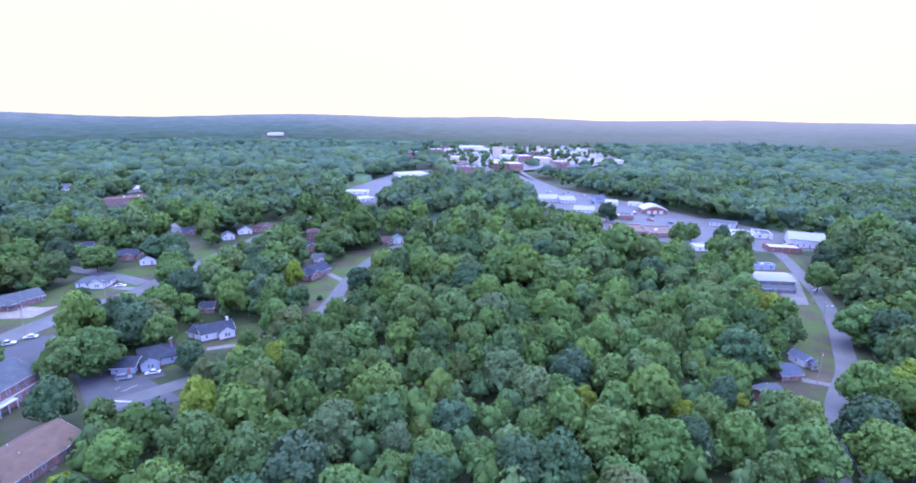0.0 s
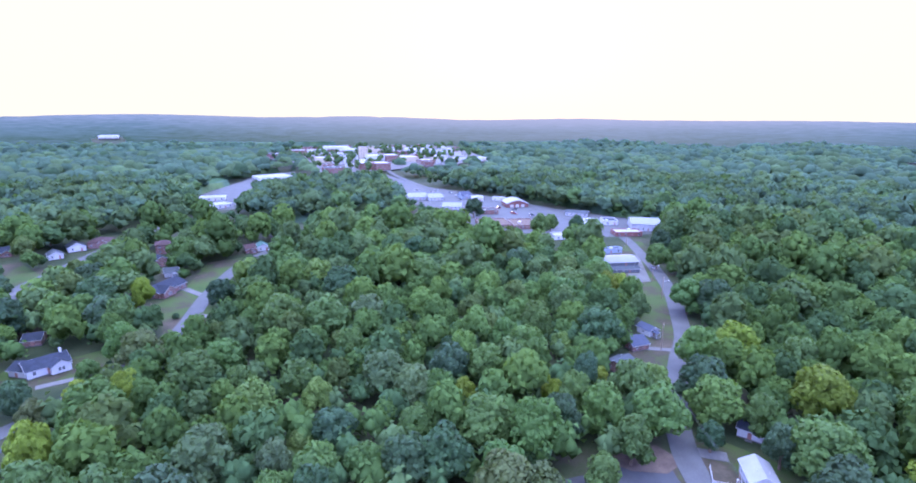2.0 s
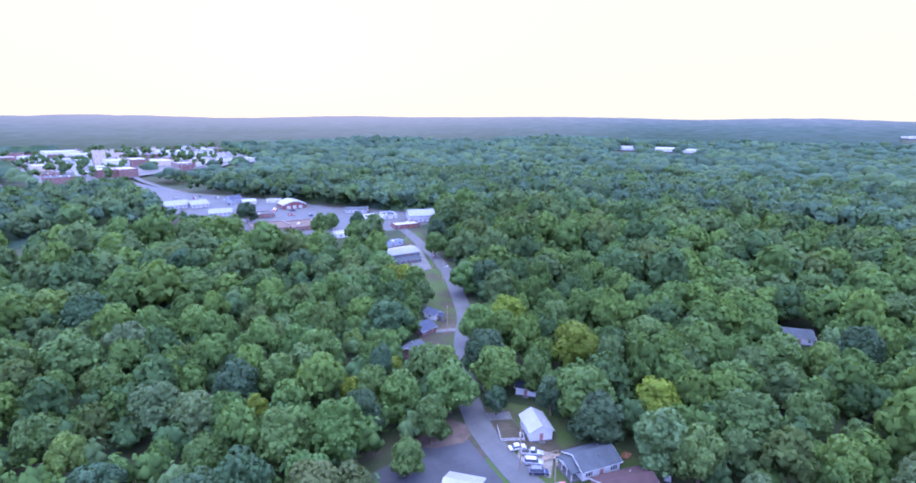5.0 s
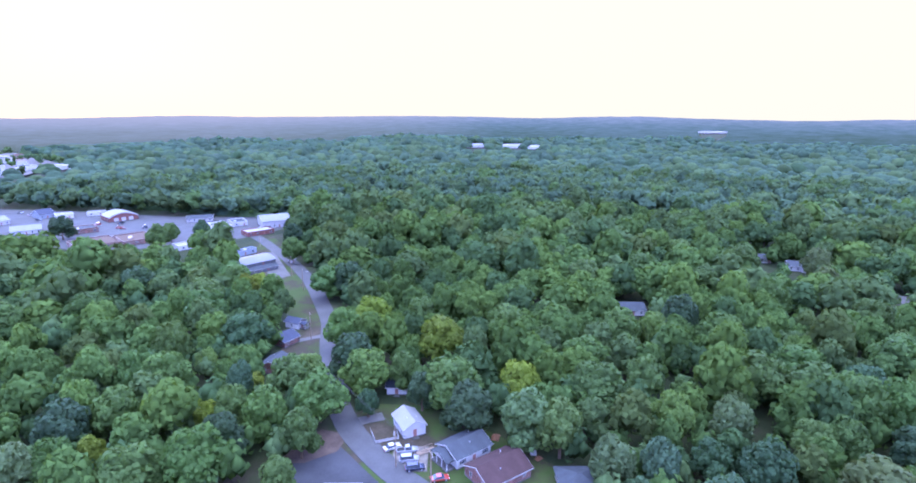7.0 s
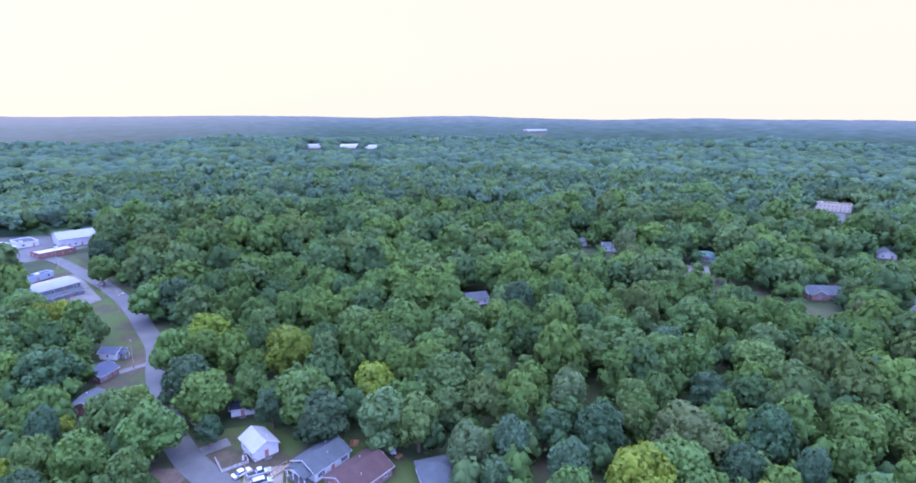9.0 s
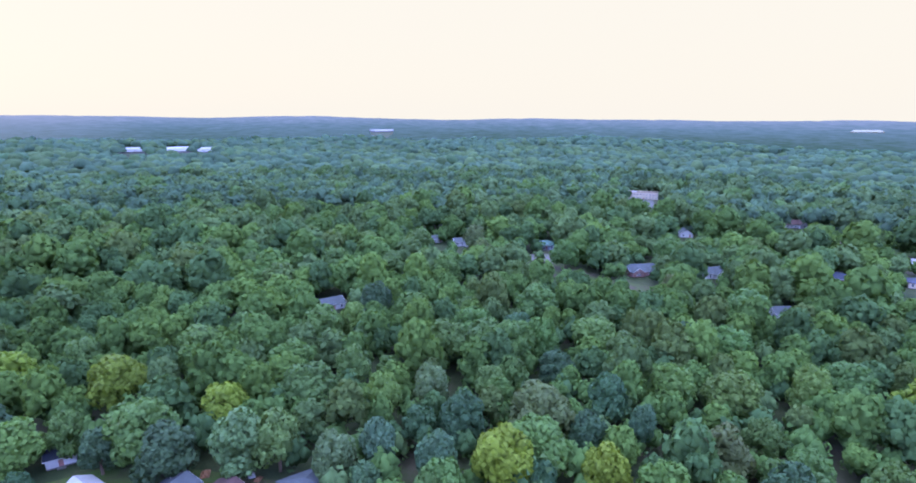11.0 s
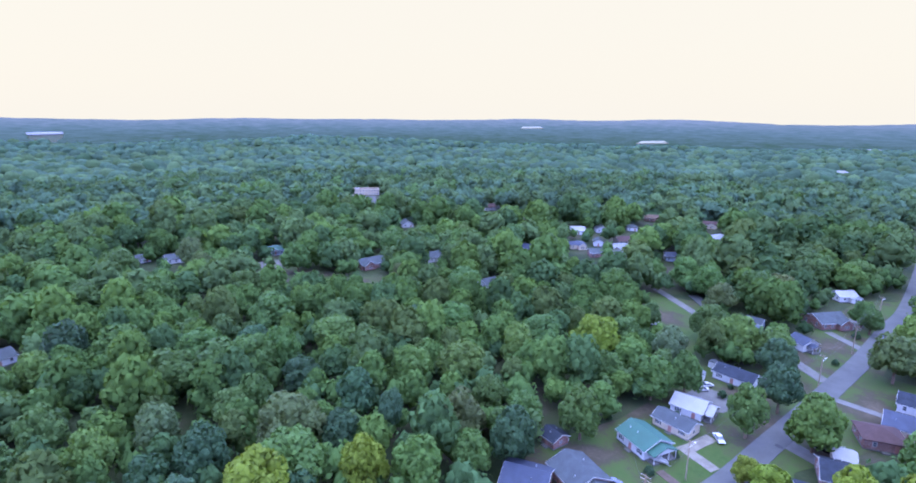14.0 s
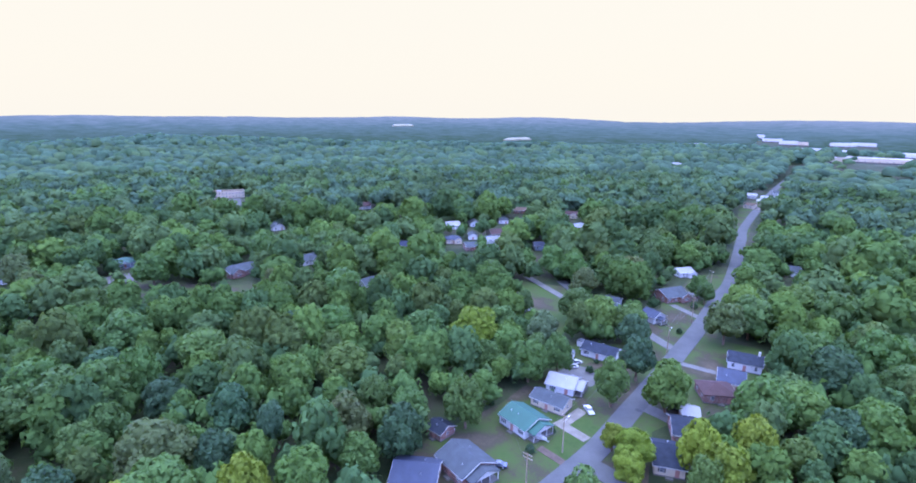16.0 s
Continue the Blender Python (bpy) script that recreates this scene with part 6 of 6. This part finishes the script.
def bare_tree(x, y, h, seed):
    """A leafless tree: trunk and three orders of bare branches."""
    rng = random.Random(seed)
    ob = thing("bare_tree", x, y, 0, "leafless grey-brown tree among green crowns", "tree", "bare trees")
    bm = bmesh.new()
    top = Vector((rng.uniform(-0.4, 0.4), rng.uniform(-0.4, 0.4), h * 0.45))
    tube(bm, (0, 0, -0.3), top, 0.34, 0.24, 8)
    part("trunk", bm, 'deadwood', ob)
    bm = bmesh.new()

    def grow(a, d, n, r, order):
        b = a + d * n
        tube(bm, a, b, r, r * 0.6, 6 if order < 2 else 4)
        if order < 4:
            for k in range(4 if order < 3 else 5):
                e = Vector((rng.uniform(-1, 1), rng.uniform(-1, 1), rng.uniform(0.0, 0.9)))
                grow(a + d * n * rng.uniform(0.55, 1.0), (d * 0.8 + e).normalized(), n * rng.uniform(0.55, 0.8), r * 0.55, order + 1)
    for k in range(4):
        g = k * 1.6 + rng.uniform(-0.4, 0.4)
        grow(top, Vector((math.cos(g) * 0.55, math.sin(g) * 0.55, 0.8)).normalized(), h * 0.24, 0.17, 1)
    part("branches", bm, 'deadwood', ob, "bare pale branches")


for x, y, h, seed in BARE:
    bare_tree(x, y, h, seed)


# ---- vehicles ----
def make_car(kind):
    L, H1, H2 = {'sedan': (4.6, 0.85, 1.42), 'suv': (4.8, 1.0, 1.78), 'pickup': (5.5, 1.0, 1.8)}[kind]
    h = L / 2
    c = thing("car" if kind != 'pickup' else "pickup_truck", 0, 0, 0, "parked car", "car", "parked cars")
    low = [(-h, 0.35), (-h + 0.1, 0.28), (h - 0.1, 0.28), (h, 0.4), (h - 0.05, H1 - 0.2), (h - 1.1, H1), (-h + 0.1, H1), (-h, H1 - 0.1)]
    bm = prism(bmesh.new(), low, 'y', -0.88, 0.88)
    bmesh.ops.bevel(bm, geom=bm.edges[:], offset=0.06, segments=1, affect='EDGES')
    part("body", bm, 'car_paint', c)
    f0, f1, b1, b0 = {'sedan': (h - 1.2, h - 1.95, -h + 1.5, -h + 0.7), 'suv': (h - 1.2, h - 1.8, -h + 0.5, -h + 0.15), 'pickup': (h - 1.5, h - 2.1, -0.35, -0.5)}[kind]
    bm = bmesh.new()
    lo = [bm.verts.new(p) for p in ((b0, -0.8, H1), (f0, -0.8, H1), (f0, 0.8, H1), (b0, 0.8, H1))]
    up = [bm.verts.new(p) for p in ((b1, -0.66, H2 - 0.06), (f1, -0.66, H2 - 0.06), (f1, 0.66, H2 - 0.06), (b1, 0.66, H2 - 0.06))]
    for i in range(4):
        bm.faces.new((lo[i], lo[(i + 1) % 4], up[(i + 1) % 4], up[i]))
    bm.faces.new(up)
    part("cabin_glass", bm, 'glass', c, "dark glass")
    part("car_roof", box(bmesh.new(), b1 - 0.05, f1 + 0.05, -0.69, 0.69, H2 - 0.055, H2), 'car_paint', c)
    if kind == 'pickup':
        part("load_bed", box(bmesh.new(), -h + 0.15, -0.65, -0.72, 0.72, H1 + 0.003, H1 + 0.02), 'tyre', c, "dark load bed")
    tyre = mesh_of(tube(bmesh.new(), (0, -0.11, 0), (0, 0.11, 0), 0.34, 0.34, 14), "tyre", 'tyre')
    rim = mesh_of(tube(bmesh.new(), (0, -0.125, 0), (0, 0.125, 0), 0.2, 0.2, 10), "rim", 'steel')
    for sx in (-1, 1):
        for sy in (-1, 1):
            wh = part("wheel", tyre, 'tyre', c, "", pose(sx * (h - 0.9), sy * 0.82, 0.34))
            part("rim", rim, 'steel', wh)
        part("headlight" if sx > 0 else "tail_light", box(bmesh.new(), sx * h - 0.04, sx * h + 0.02, -0.78, -0.45, H1 - 0.34, H1 - 0.2), 'lamp_glass' if sx > 0 else 'tail_glass', c)
        part("headlight" if sx > 0 else "tail_light", box(bmesh.new(), sx * h - 0.04, sx * h + 0.02, 0.45, 0.78, H1 - 0.34, H1 - 0.2), 'lamp_glass' if sx > 0 else 'tail_glass', c)
    return c


CAR = {}
PAINT = {'white': (0.34, 0.34, 0.34, 1), 'silver': (0.2, 0.21, 0.225, 1), 'dark blue': (0.012, 0.017, 0.04, 1), 'black': (0.012, 0.012, 0.014, 1),
         'grey': (0.12, 0.13, 0.14, 1), 'red': (0.24, 0.03, 0.022, 1)}


def car(x, y, turn, paint, kind='sedan', where="parked on a driveway", z=0.15):
    if kind not in CAR:
        ob = CAR[kind] = make_car(kind)
        ob.matrix_basis = pose(x, y, z, 0, 0, turn)
    else:
        ob = copy_thing(CAR[kind], pose(x, y, z, 0, 0, turn))
    for ch in ob.children_recursive:
        ch.color = PAINT[paint]
    tagged(ob, f"{paint} {kind} {where}")


for a in ((87.3, 85.4, -22, 'white', 'sedan'), (88.6, 81.4, -42, 'silver', 'pickup'), (86.2, 78.6, -45, 'silver', 'suv'), (84.6, 75.2, -42, 'dark blue', 'suv'), (85.2, 68.0, -40, 'red', 'sedan')):
    car(*a, "parked beside the road bend")
for a in ((82.3, -119.8, 150, 'white', 'sedan'), (104.2, -141.5, 70, 'white', 'sedan'), (103.2, -138.0, 60, 'white', 'sedan'), (67.0, -140.5, 10, 'black', 'pickup'), (81.2, -81.5, 40, 'dark blue', 'sedan')):
    car(*a, "parked in a street yard")
car(99.5, -234.5, 105, 'black', 'suv', "driving lane of the long street", 0.2)
car(180.8, 254.5, 65, 'white', 'sedan', "on the road toward town", 0.2)
for a in ((-165.2, 180.5, 30, 'white', 'pickup'), (-161.5, 187.0, 200, 'white', 'sedan'), (-165.3, 248.5, 15, 'white', 'sedan'), (-130.0, 166.5, 20, 'white', 'sedan'), (-107.2, 156.0, 20, 'grey', 'suv'), (-100.0, 160.0, 200, 'white', 'sedan')):
    car(*a, "parked beside the brick buildings")
lot_rng = random.Random(8)
for i in range(34):
    k = lot_rng.random()
    px, py = (108 + 78 * k + lot_rng.uniform(-14, 14), 600 - 190 * k + lot_rng.uniform(-14, 14)) if i < 22 else (lot_rng.uniform(-66, -40), lot_rng.uniform(600, 740))
    if all(math.hypot(px - fx, py - fy) > fr + 3 for fx, fy, fr in FOOT):
        car(px, py, lot_rng.choice((20, 110, 200, 290)), lot_rng.choice(('white', 'silver', 'grey', 'dark blue', 'black', 'red')), lot_rng.choice(('sedan', 'suv', 'pickup')), "parked on the commercial lot")


# ---- boat, poles, cables, fence ----
def boat(x, y, turn):
    ob = thing("boat", x, y, turn, "small white open boat on a trailer", "boat")
    bm = bmesh.new()
    rows = []
    for s, wd in ((-2.4, 0.85), (-1.0, 0.95), (0.6, 0.9), (1.8, 0.55), (2.6, 0.05)):
        rows.append([bm.verts.new((s, k * wd, hh)) for k, hh in ((-1, 1.25), (-0.7, 0.65), (0.7, 0.65), (1, 1.25), (0.85, 1.25), (0.6, 0.85), (-0.6, 0.85), (-0.85, 1.25))])
    for a, b in zip(rows[:-1], rows[1:]):
        for i in range(8):
            bm.faces.new((a[i], a[(i + 1) % 8], b[(i + 1) % 8], b[i]))
    bm.faces.new(rows[0])
    bm.faces.new(rows[-1][::-1])
    part("hull", bm, 'trim', ob)
    part("outboard_motor", box(bmesh.new(), -2.8, -2.45, -0.2, 0.2, 0.7, 1.6), 'tyre', ob)
    part("trailer", box(box(bmesh.new(), -2.2, 3.2, -0.06, 0.06, 0.45, 0.57), -0.9, -0.7, -0.9, 0.9, 0.45, 0.57), 'steel', ob)
    for s in (-1, 1):
        part("wheel", tube(bmesh.new(), (-0.8, s * 0.9, 0.3), (-0.8, s * 1.08, 0.3), 0.3, 0.3, 12), 'tyre', ob)


boat(82.6, -97.8, 200)


def pole(x, y, h, turn, arms=1, lamp=False, transformer=False):
    ob = thing("utility_pole", x, y, turn, "weathered wooden utility pole with crossarm" if arms else "plain wooden utility pole beside the road", "utility pole", "utility poles")
    part("post", tube(bmesh.new(), (0, 0, -0.3), (0, 0, h), 0.17, 0.11, 8), 'timber', ob)
    for k in range(arms):
        z = h - 0.5 - k * 0.9
        part("crossarm", box(bmesh.new(), -1.25, 1.25, -0.18, -0.06, z - 0.07, z + 0.07), 'timber', ob)
        for u in (-1.1, -0.5, 0.5, 1.1):
            part("insulator", tube(bmesh.new(), (u, -0.12, z + 0.07), (u, -0.12, z + 0.27), 0.06, 0.04, 6), 'steel', ob)
    if transformer:
        part("transformer", tube(bmesh.new(), (0.4, 0, h - 2.9), (0.4, 0, h - 1.9), 0.26, 0.26, 10), 'steel', ob, "grey transformer can")
    if lamp:
        part("lamp_arm", tube(bmesh.new(), (0, 0, h - 2.2), (0, -2.2, h - 1.7), 0.04, 0.04, 6), 'steel', ob)
        part("lamp_head", box(bmesh.new(), -0.15, 0.15, -2.7, -2.1, h - 1.8, h - 1.62), 'lamp_glass', ob)


def cable(a, b, sag=1.0):
    bm = bmesh.new()
    a, b = Vector(a), Vector(b)
    pts = [a.lerp(b, i / 10) - Vector((0, 0, sag * 4 * (i / 10) * (1 - i / 10))) for i in range(11)]
    side = (b - a).cross(Vector((0, 0, 1))).normalized() * 0.025
    up = Vector((0, 0, 0.025))
    rows = [[bm.verts.new(p + o) for o in (side, up, -side, -up)] for p in pts]
    for p, q in zip(rows[:-1], rows[1:]):
        for k in range(4):
            bm.faces.new((p[k], p[(k + 1) % 4], q[(k + 1) % 4], q[k]))
    bm.faces.new(rows[0][::-1])
    bm.faces.new(rows[-1])
    tagged(new("power_cable", mesh_of(bm, "power_cable", 'cable')), "thin dark sagging overhead power cable", "cable", "overhead cables")


ROW = [(69.5, -79.0, 11.5), (74.8, -98.5, 11), (85.8, -143.2, 11.5), (88.6, -175.0, 11), (98, -212, 11), (112, -258, 11)]
for i, (x, y, h) in enumerate(ROW):
    pole(x, y, h, 10, 1 + (i % 2 == 0), i % 2 == 1, i == 2)
for (x0, y0, h0), (x1, y1, h1) in zip(ROW[:-1], ROW[1:]):
    for o in (-1.1, 0.5, 1.1):
        cable((x0 + o, y0 - 0.1, h0 - 0.25), (x1 + o, y1 - 0.1, h1 - 0.25))
pole(51.0, -182.3, 11, 0, 0, True)
BEND = [(79.7, 66.1, 11.5), (82.6, 79.7, 11.5), (92, 112, 11), (122, 158, 11), (157, 208, 11), (168, 232, 11), (196, 303, 11)]
for i, (x, y, h) in enumerate(BEND):
    if i != 2:
        pole(x - (3 if i > 2 else 0), y, h, 60, 1, i in (4, 5), i == 1)
for (x0, y0, h0), (x1, y1, h1) in zip(BEND[:2], BEND[1:3]):
    for o in (-1.0, 0.0, 1.0):
        cable((x0 + o * 0.5, y0 + o * 0.8, h0 - 0.25), (x1 + o * 0.5, y1 + o * 0.8, h1 - 0.25))
cable((69.5, -79, 9), (84.5, -91, 3.4), 0.8)
pole(-68.5, 222, 11, 0, 0, True)
pole(-166, 190, 11, 0, 1)
pole(-158, 226, 11, 0, 1)


def picket_fence(points):
    ob = thing("picket_fence", 0, 0, 0, "low white painted picket fence round a small yard", "fence")
    post = mesh_of(box(bmesh.new(), -0.06, 0.06, -0.06, 0.06, -0.1, 1.15), "post", 'trim')
    picket = mesh_of(prism(bmesh.new(), [(-0.05, 0.1), (0.05, 0.1), (0.05, 0.9), (0, 1.0), (-0.05, 0.9)], 'y', -0.012, 0.012), "picket", 'trim')
    for (x0, y0), (x1, y1) in zip(points[:-1], points[1:]):
        n = math.hypot(x1 - x0, y1 - y0)
        g = math.degrees(math.atan2(y1 - y0, x1 - x0))
        for z in (0.3, 0.8):
            part("rail", box(bmesh.new(), 0, n, 0.014, 0.06, z, z + 0.09), 'trim', ob, "", pose(x0, y0, 0, 0, 0, g))
        for k in range(int(n / 2.2) + 1):
            t = k / max(1, int(n / 2.2))
            part("post", post, 'trim', ob, "", pose(x0 + (x1 - x0) * t, y0 + (y1 - y0) * t, 0, 0, 0, g))
        for k in range(int(n / 0.2)):
            t = (k + 0.5) / int(n / 0.2)
            part("picket", picket, 'trim', ob, "", pose(x0 + (x1 - x0) * t, y0 + (y1 - y0) * t, 0, 0, 0, g))


picket_fence([(89.5, 95.5), (86.3, 90.5), (91.5, 87.0), (93.5, 89.5)])


def camper(x, y, turn):
    ob = thing("camper_trailer", x, y, turn, "white camper trailer parked behind the houses", "camper")
    bm = prism(bmesh.new(), [(-3.2, 0.6), (3.0, 0.6), (3.3, 1.6), (2.9, 2.8), (-3.0, 2.8), (-3.3, 2.2)], 'y', -1.2, 1.2)
    bmesh.ops.bevel(bm, geom=bm.edges[:], offset=0.12, segments=2, affect='EDGES')
    part("body", bm, 'trim', ob)
    for u in (-1.8, 0.3, 2.0):
        part("window", box(bmesh.new(), u - 0.5, u + 0.5, -1.23, -1.15, 1.5, 2.1), 'glass', ob)
    part("door", box(bmesh.new(), -1.0, -0.4, -1.23, -1.15, 0.75, 2.4), 'steel', ob)
    for s in (-1, 1):
        part("wheel", tube(bmesh.new(), (-0.3, s * 1.0, 0.35), (-0.3, s * 1.22, 0.35), 0.35, 0.35, 12), 'tyre', ob)
    part("drawbar", box(bmesh.new(), 3.2, 4.4, -0.06, 0.06, 0.55, 0.67), 'steel', ob)


camper(151, -165, 60)
camper(-97, 196, 30)


def storage_tank(x, y):
    ob = thing("storage_tank", x, y, 0, "small pale storage shed behind the white house", "shed")
    part("body", box(bmesh.new(), -1.3, 1.3, -1.1, 1.1, 0, 2.0), 'metal', ob)
    part("roof", prism(bmesh.new(), [(-1.3, 2.0), (1.3, 2.0), (0, 2.7)], 'x', -1.4, 1.4), 'whiteroof', ob)
    part("door", box(bmesh.new(), -0.4, 0.4, -1.14, -1.06, 0.05, 1.85), 'trim', ob)


storage_tank(112, -146)


def bush(x, y, r):
    ob = thing("bush", x, y, 0, "rounded dark green garden bush on the lawn", "bush", "garden bushes")
    cr = part("crown", KINDS['round'][0], 'tree_leaves', ob, "", Matrix.LocRotScale((0, 0, r * 0.75), None, (r, r, r * 0.8)))
    cr.color = (*LEAF['d'], 1)


for x, y, r in ((-160, 222, 2.2), (-152, 214, 1.4), (-176, 236, 2.4), (-172, 234, 1.8), (-150, 290, 2.0), (62, -160, 1.2), (66, -166, 1.0), (97, -140, 1.6), (98, 92, 1.0),
                (-63, 232, 1.6), (-74, 190, 1.3), (80, -92, 1.5), (95, -196, 1.4), (105, -228, 1.8), (103, -100, 1.1)):
    bush(x, y, r)


# worn paint on the parking lot, and bare ground
def slab(name, poly, mat, z, label, category):
    bm = prism(bmesh.new(), poly, 'z', z - 0.06, z)
    bmesh.ops.triangulate(bm, faces=bm.faces[:])
    tagged(new(name, mesh_of(bm, name, mat)), label, category, "", "structure")


slab("bare_earth", [(66, 104), (72, 107), (82, 107), (85, 99), (78, 96), (70, 99)], 'earth', 0.125, "bare reddish earth below the roadside trees", "ground")
slab("lot_kerb", [(-102, 142.5), (-96, 142.0), (-96, 142.6), (-102, 143.1)], 'paint', 0.2, "white kerb bar across the parking lot", "kerb")
for k in range(2):
    cx, cy = -104 + 3.0 * k, 154 - 1.6 * k
    slab("parking_stripe", [(cx, cy), (cx + 0.14, cy - 0.06), (cx - 2.0, cy - 4.4), (cx - 2.14, cy - 4.34)], 'paint', 0.132, "faded white parking stripe", "marking")


slab("asphalt_patch", [(73.4 + 1.1 * math.cos(k * math.pi / 6), -131.8 + 0.8 * math.sin(k * math.pi / 6)) for k in range(12)], 'darkasphalt', 0.186, "round dark mended patch in the street", "road patch")


def storage_shed(x, y, turn, w, d, h, label):
    ob = thing("storage_shed", x, y, turn, label, "shed")
    part("wall", box(bmesh.new(), -w / 2, w / 2, -d / 2, d / 2, 0, h), 'white', ob)
    part("roof", prism(bmesh.new(), [(-w / 2 - 0.15, h + 0.003), (w / 2 + 0.15, h + 0.003), (0, h + 0.55)], 'y', -d / 2 - 0.15, d / 2 + 0.15), 'metalroof', ob)
    door = part("door", box(bmesh.new(), -0.45, 0.45, -d / 2 - 0.05, -d / 2 + 0.01, 0.05, 1.9), 'trim', ob, "plain white door")
    part("handle", box(bmesh.new(), 0.28, 0.36, -d / 2 - 0.1, -d / 2 - 0.04, 0.95, 1.05), 'steel', door)


storage_shed(112.7, -155.5, -166, 2.4, 2.2, 2.2, "small white garden shed behind the dark-roofed house")
storage_shed(109.3, -144.6, -150, 3.2, 2.6, 2.2, "low white shed beside the parking pad")


# ---- clutter round the bend houses ----
def wooden_ramp(x, y, turn):
    ob = thing("wooden_ramp", x, y, turn, "weathered timber deck and ramp beside the porch", "ramp")
    for k in range(14):
        part("board", box(bmesh.new(), -2.6 + 0.37 * k, -2.27 + 0.37 * k, -0.75, 0.75, 0.42 - 0.012 * k, 0.47 - 0.012 * k), 'timber', ob)
    for sx in (-2.4, 0.0, 2.3):
        for sy in (-0.7, 0.7):
            part("post", box(bmesh.new(), sx - 0.06, sx + 0.06, sy - 0.06, sy + 0.06, -0.1, 1.25), 'timber', ob)
    for sy in (-0.7, 0.7):
        part("handrail", box(bmesh.new(), -2.5, 2.4, sy - 0.04, sy + 0.04, 1.25, 1.33), 'timber', ob)


def covered_heap(x, y, turn, mat, label, size=1.0):
    """A low heap under a sheet, sagging between its corners."""
    ob = thing("covered_heap", x, y, turn, label, "clutter")
    bm = bmesh.new()
    n = 7
    grid = [[bm.verts.new((size * (i - 3) * 0.4, size * (j - 3) * 0.3, max(0.02, size * 0.9 * math.cos((i - 3) * 0.42) * math.cos((j - 3) * 0.42) + 0.12 * math.sin(5 * i + 3 * j)))) for j in range(n)] for i in range(n)]
    for i in range(n - 1):
        for j in range(n - 1):
            bm.faces.new((grid[i][j], grid[i + 1][j], grid[i + 1][j + 1], grid[i][j + 1]))
    rim = [grid[i][0] for i in range(n)] + [grid[n - 1][j] for j in range(1, n)] + [grid[i][n - 1] for i in range(n - 2, -1, -1)] + [grid[0][j] for j in range(n - 2, 0, -1)]
    low = [bm.verts.new((v.co.x * 1.03, v.co.y * 1.03, 0.0)) for v in rim]
    for k in range(len(rim)):
        bm.faces.new((rim[k], low[k], low[(k + 1) % len(rim)], rim[(k + 1) % len(rim)]))
    part("sheet", bm, mat, ob)


wooden_ramp(91.6, 77.6, -20)
covered_heap(97.6, 62.9, 10, 'bluesheet', "blue plastic sheet over a low heap", 1.1)
covered_heap(107.8, 55.2, 30, 'trim', "pale junk heaped behind the brick house", 0.9)
covered_heap(106.5, 53.0, -10, 'rust', "rusty orange scrap heaped behind the brick house", 0.8)
covered_heap(107.5, 66.5, 20, 'rust', "brown scrap heaped behind the white house", 1.2)
for x, y, r in ((91.4, 62.6, 2.0), (92.8, 64.0, 1.3), (100.5, 62.8, 1.0), (82.0, -103.5, 0.9), (95.5, -118.8, 1.2), (99.8, -147.6, 1.1)):
    bush(x, y, r)
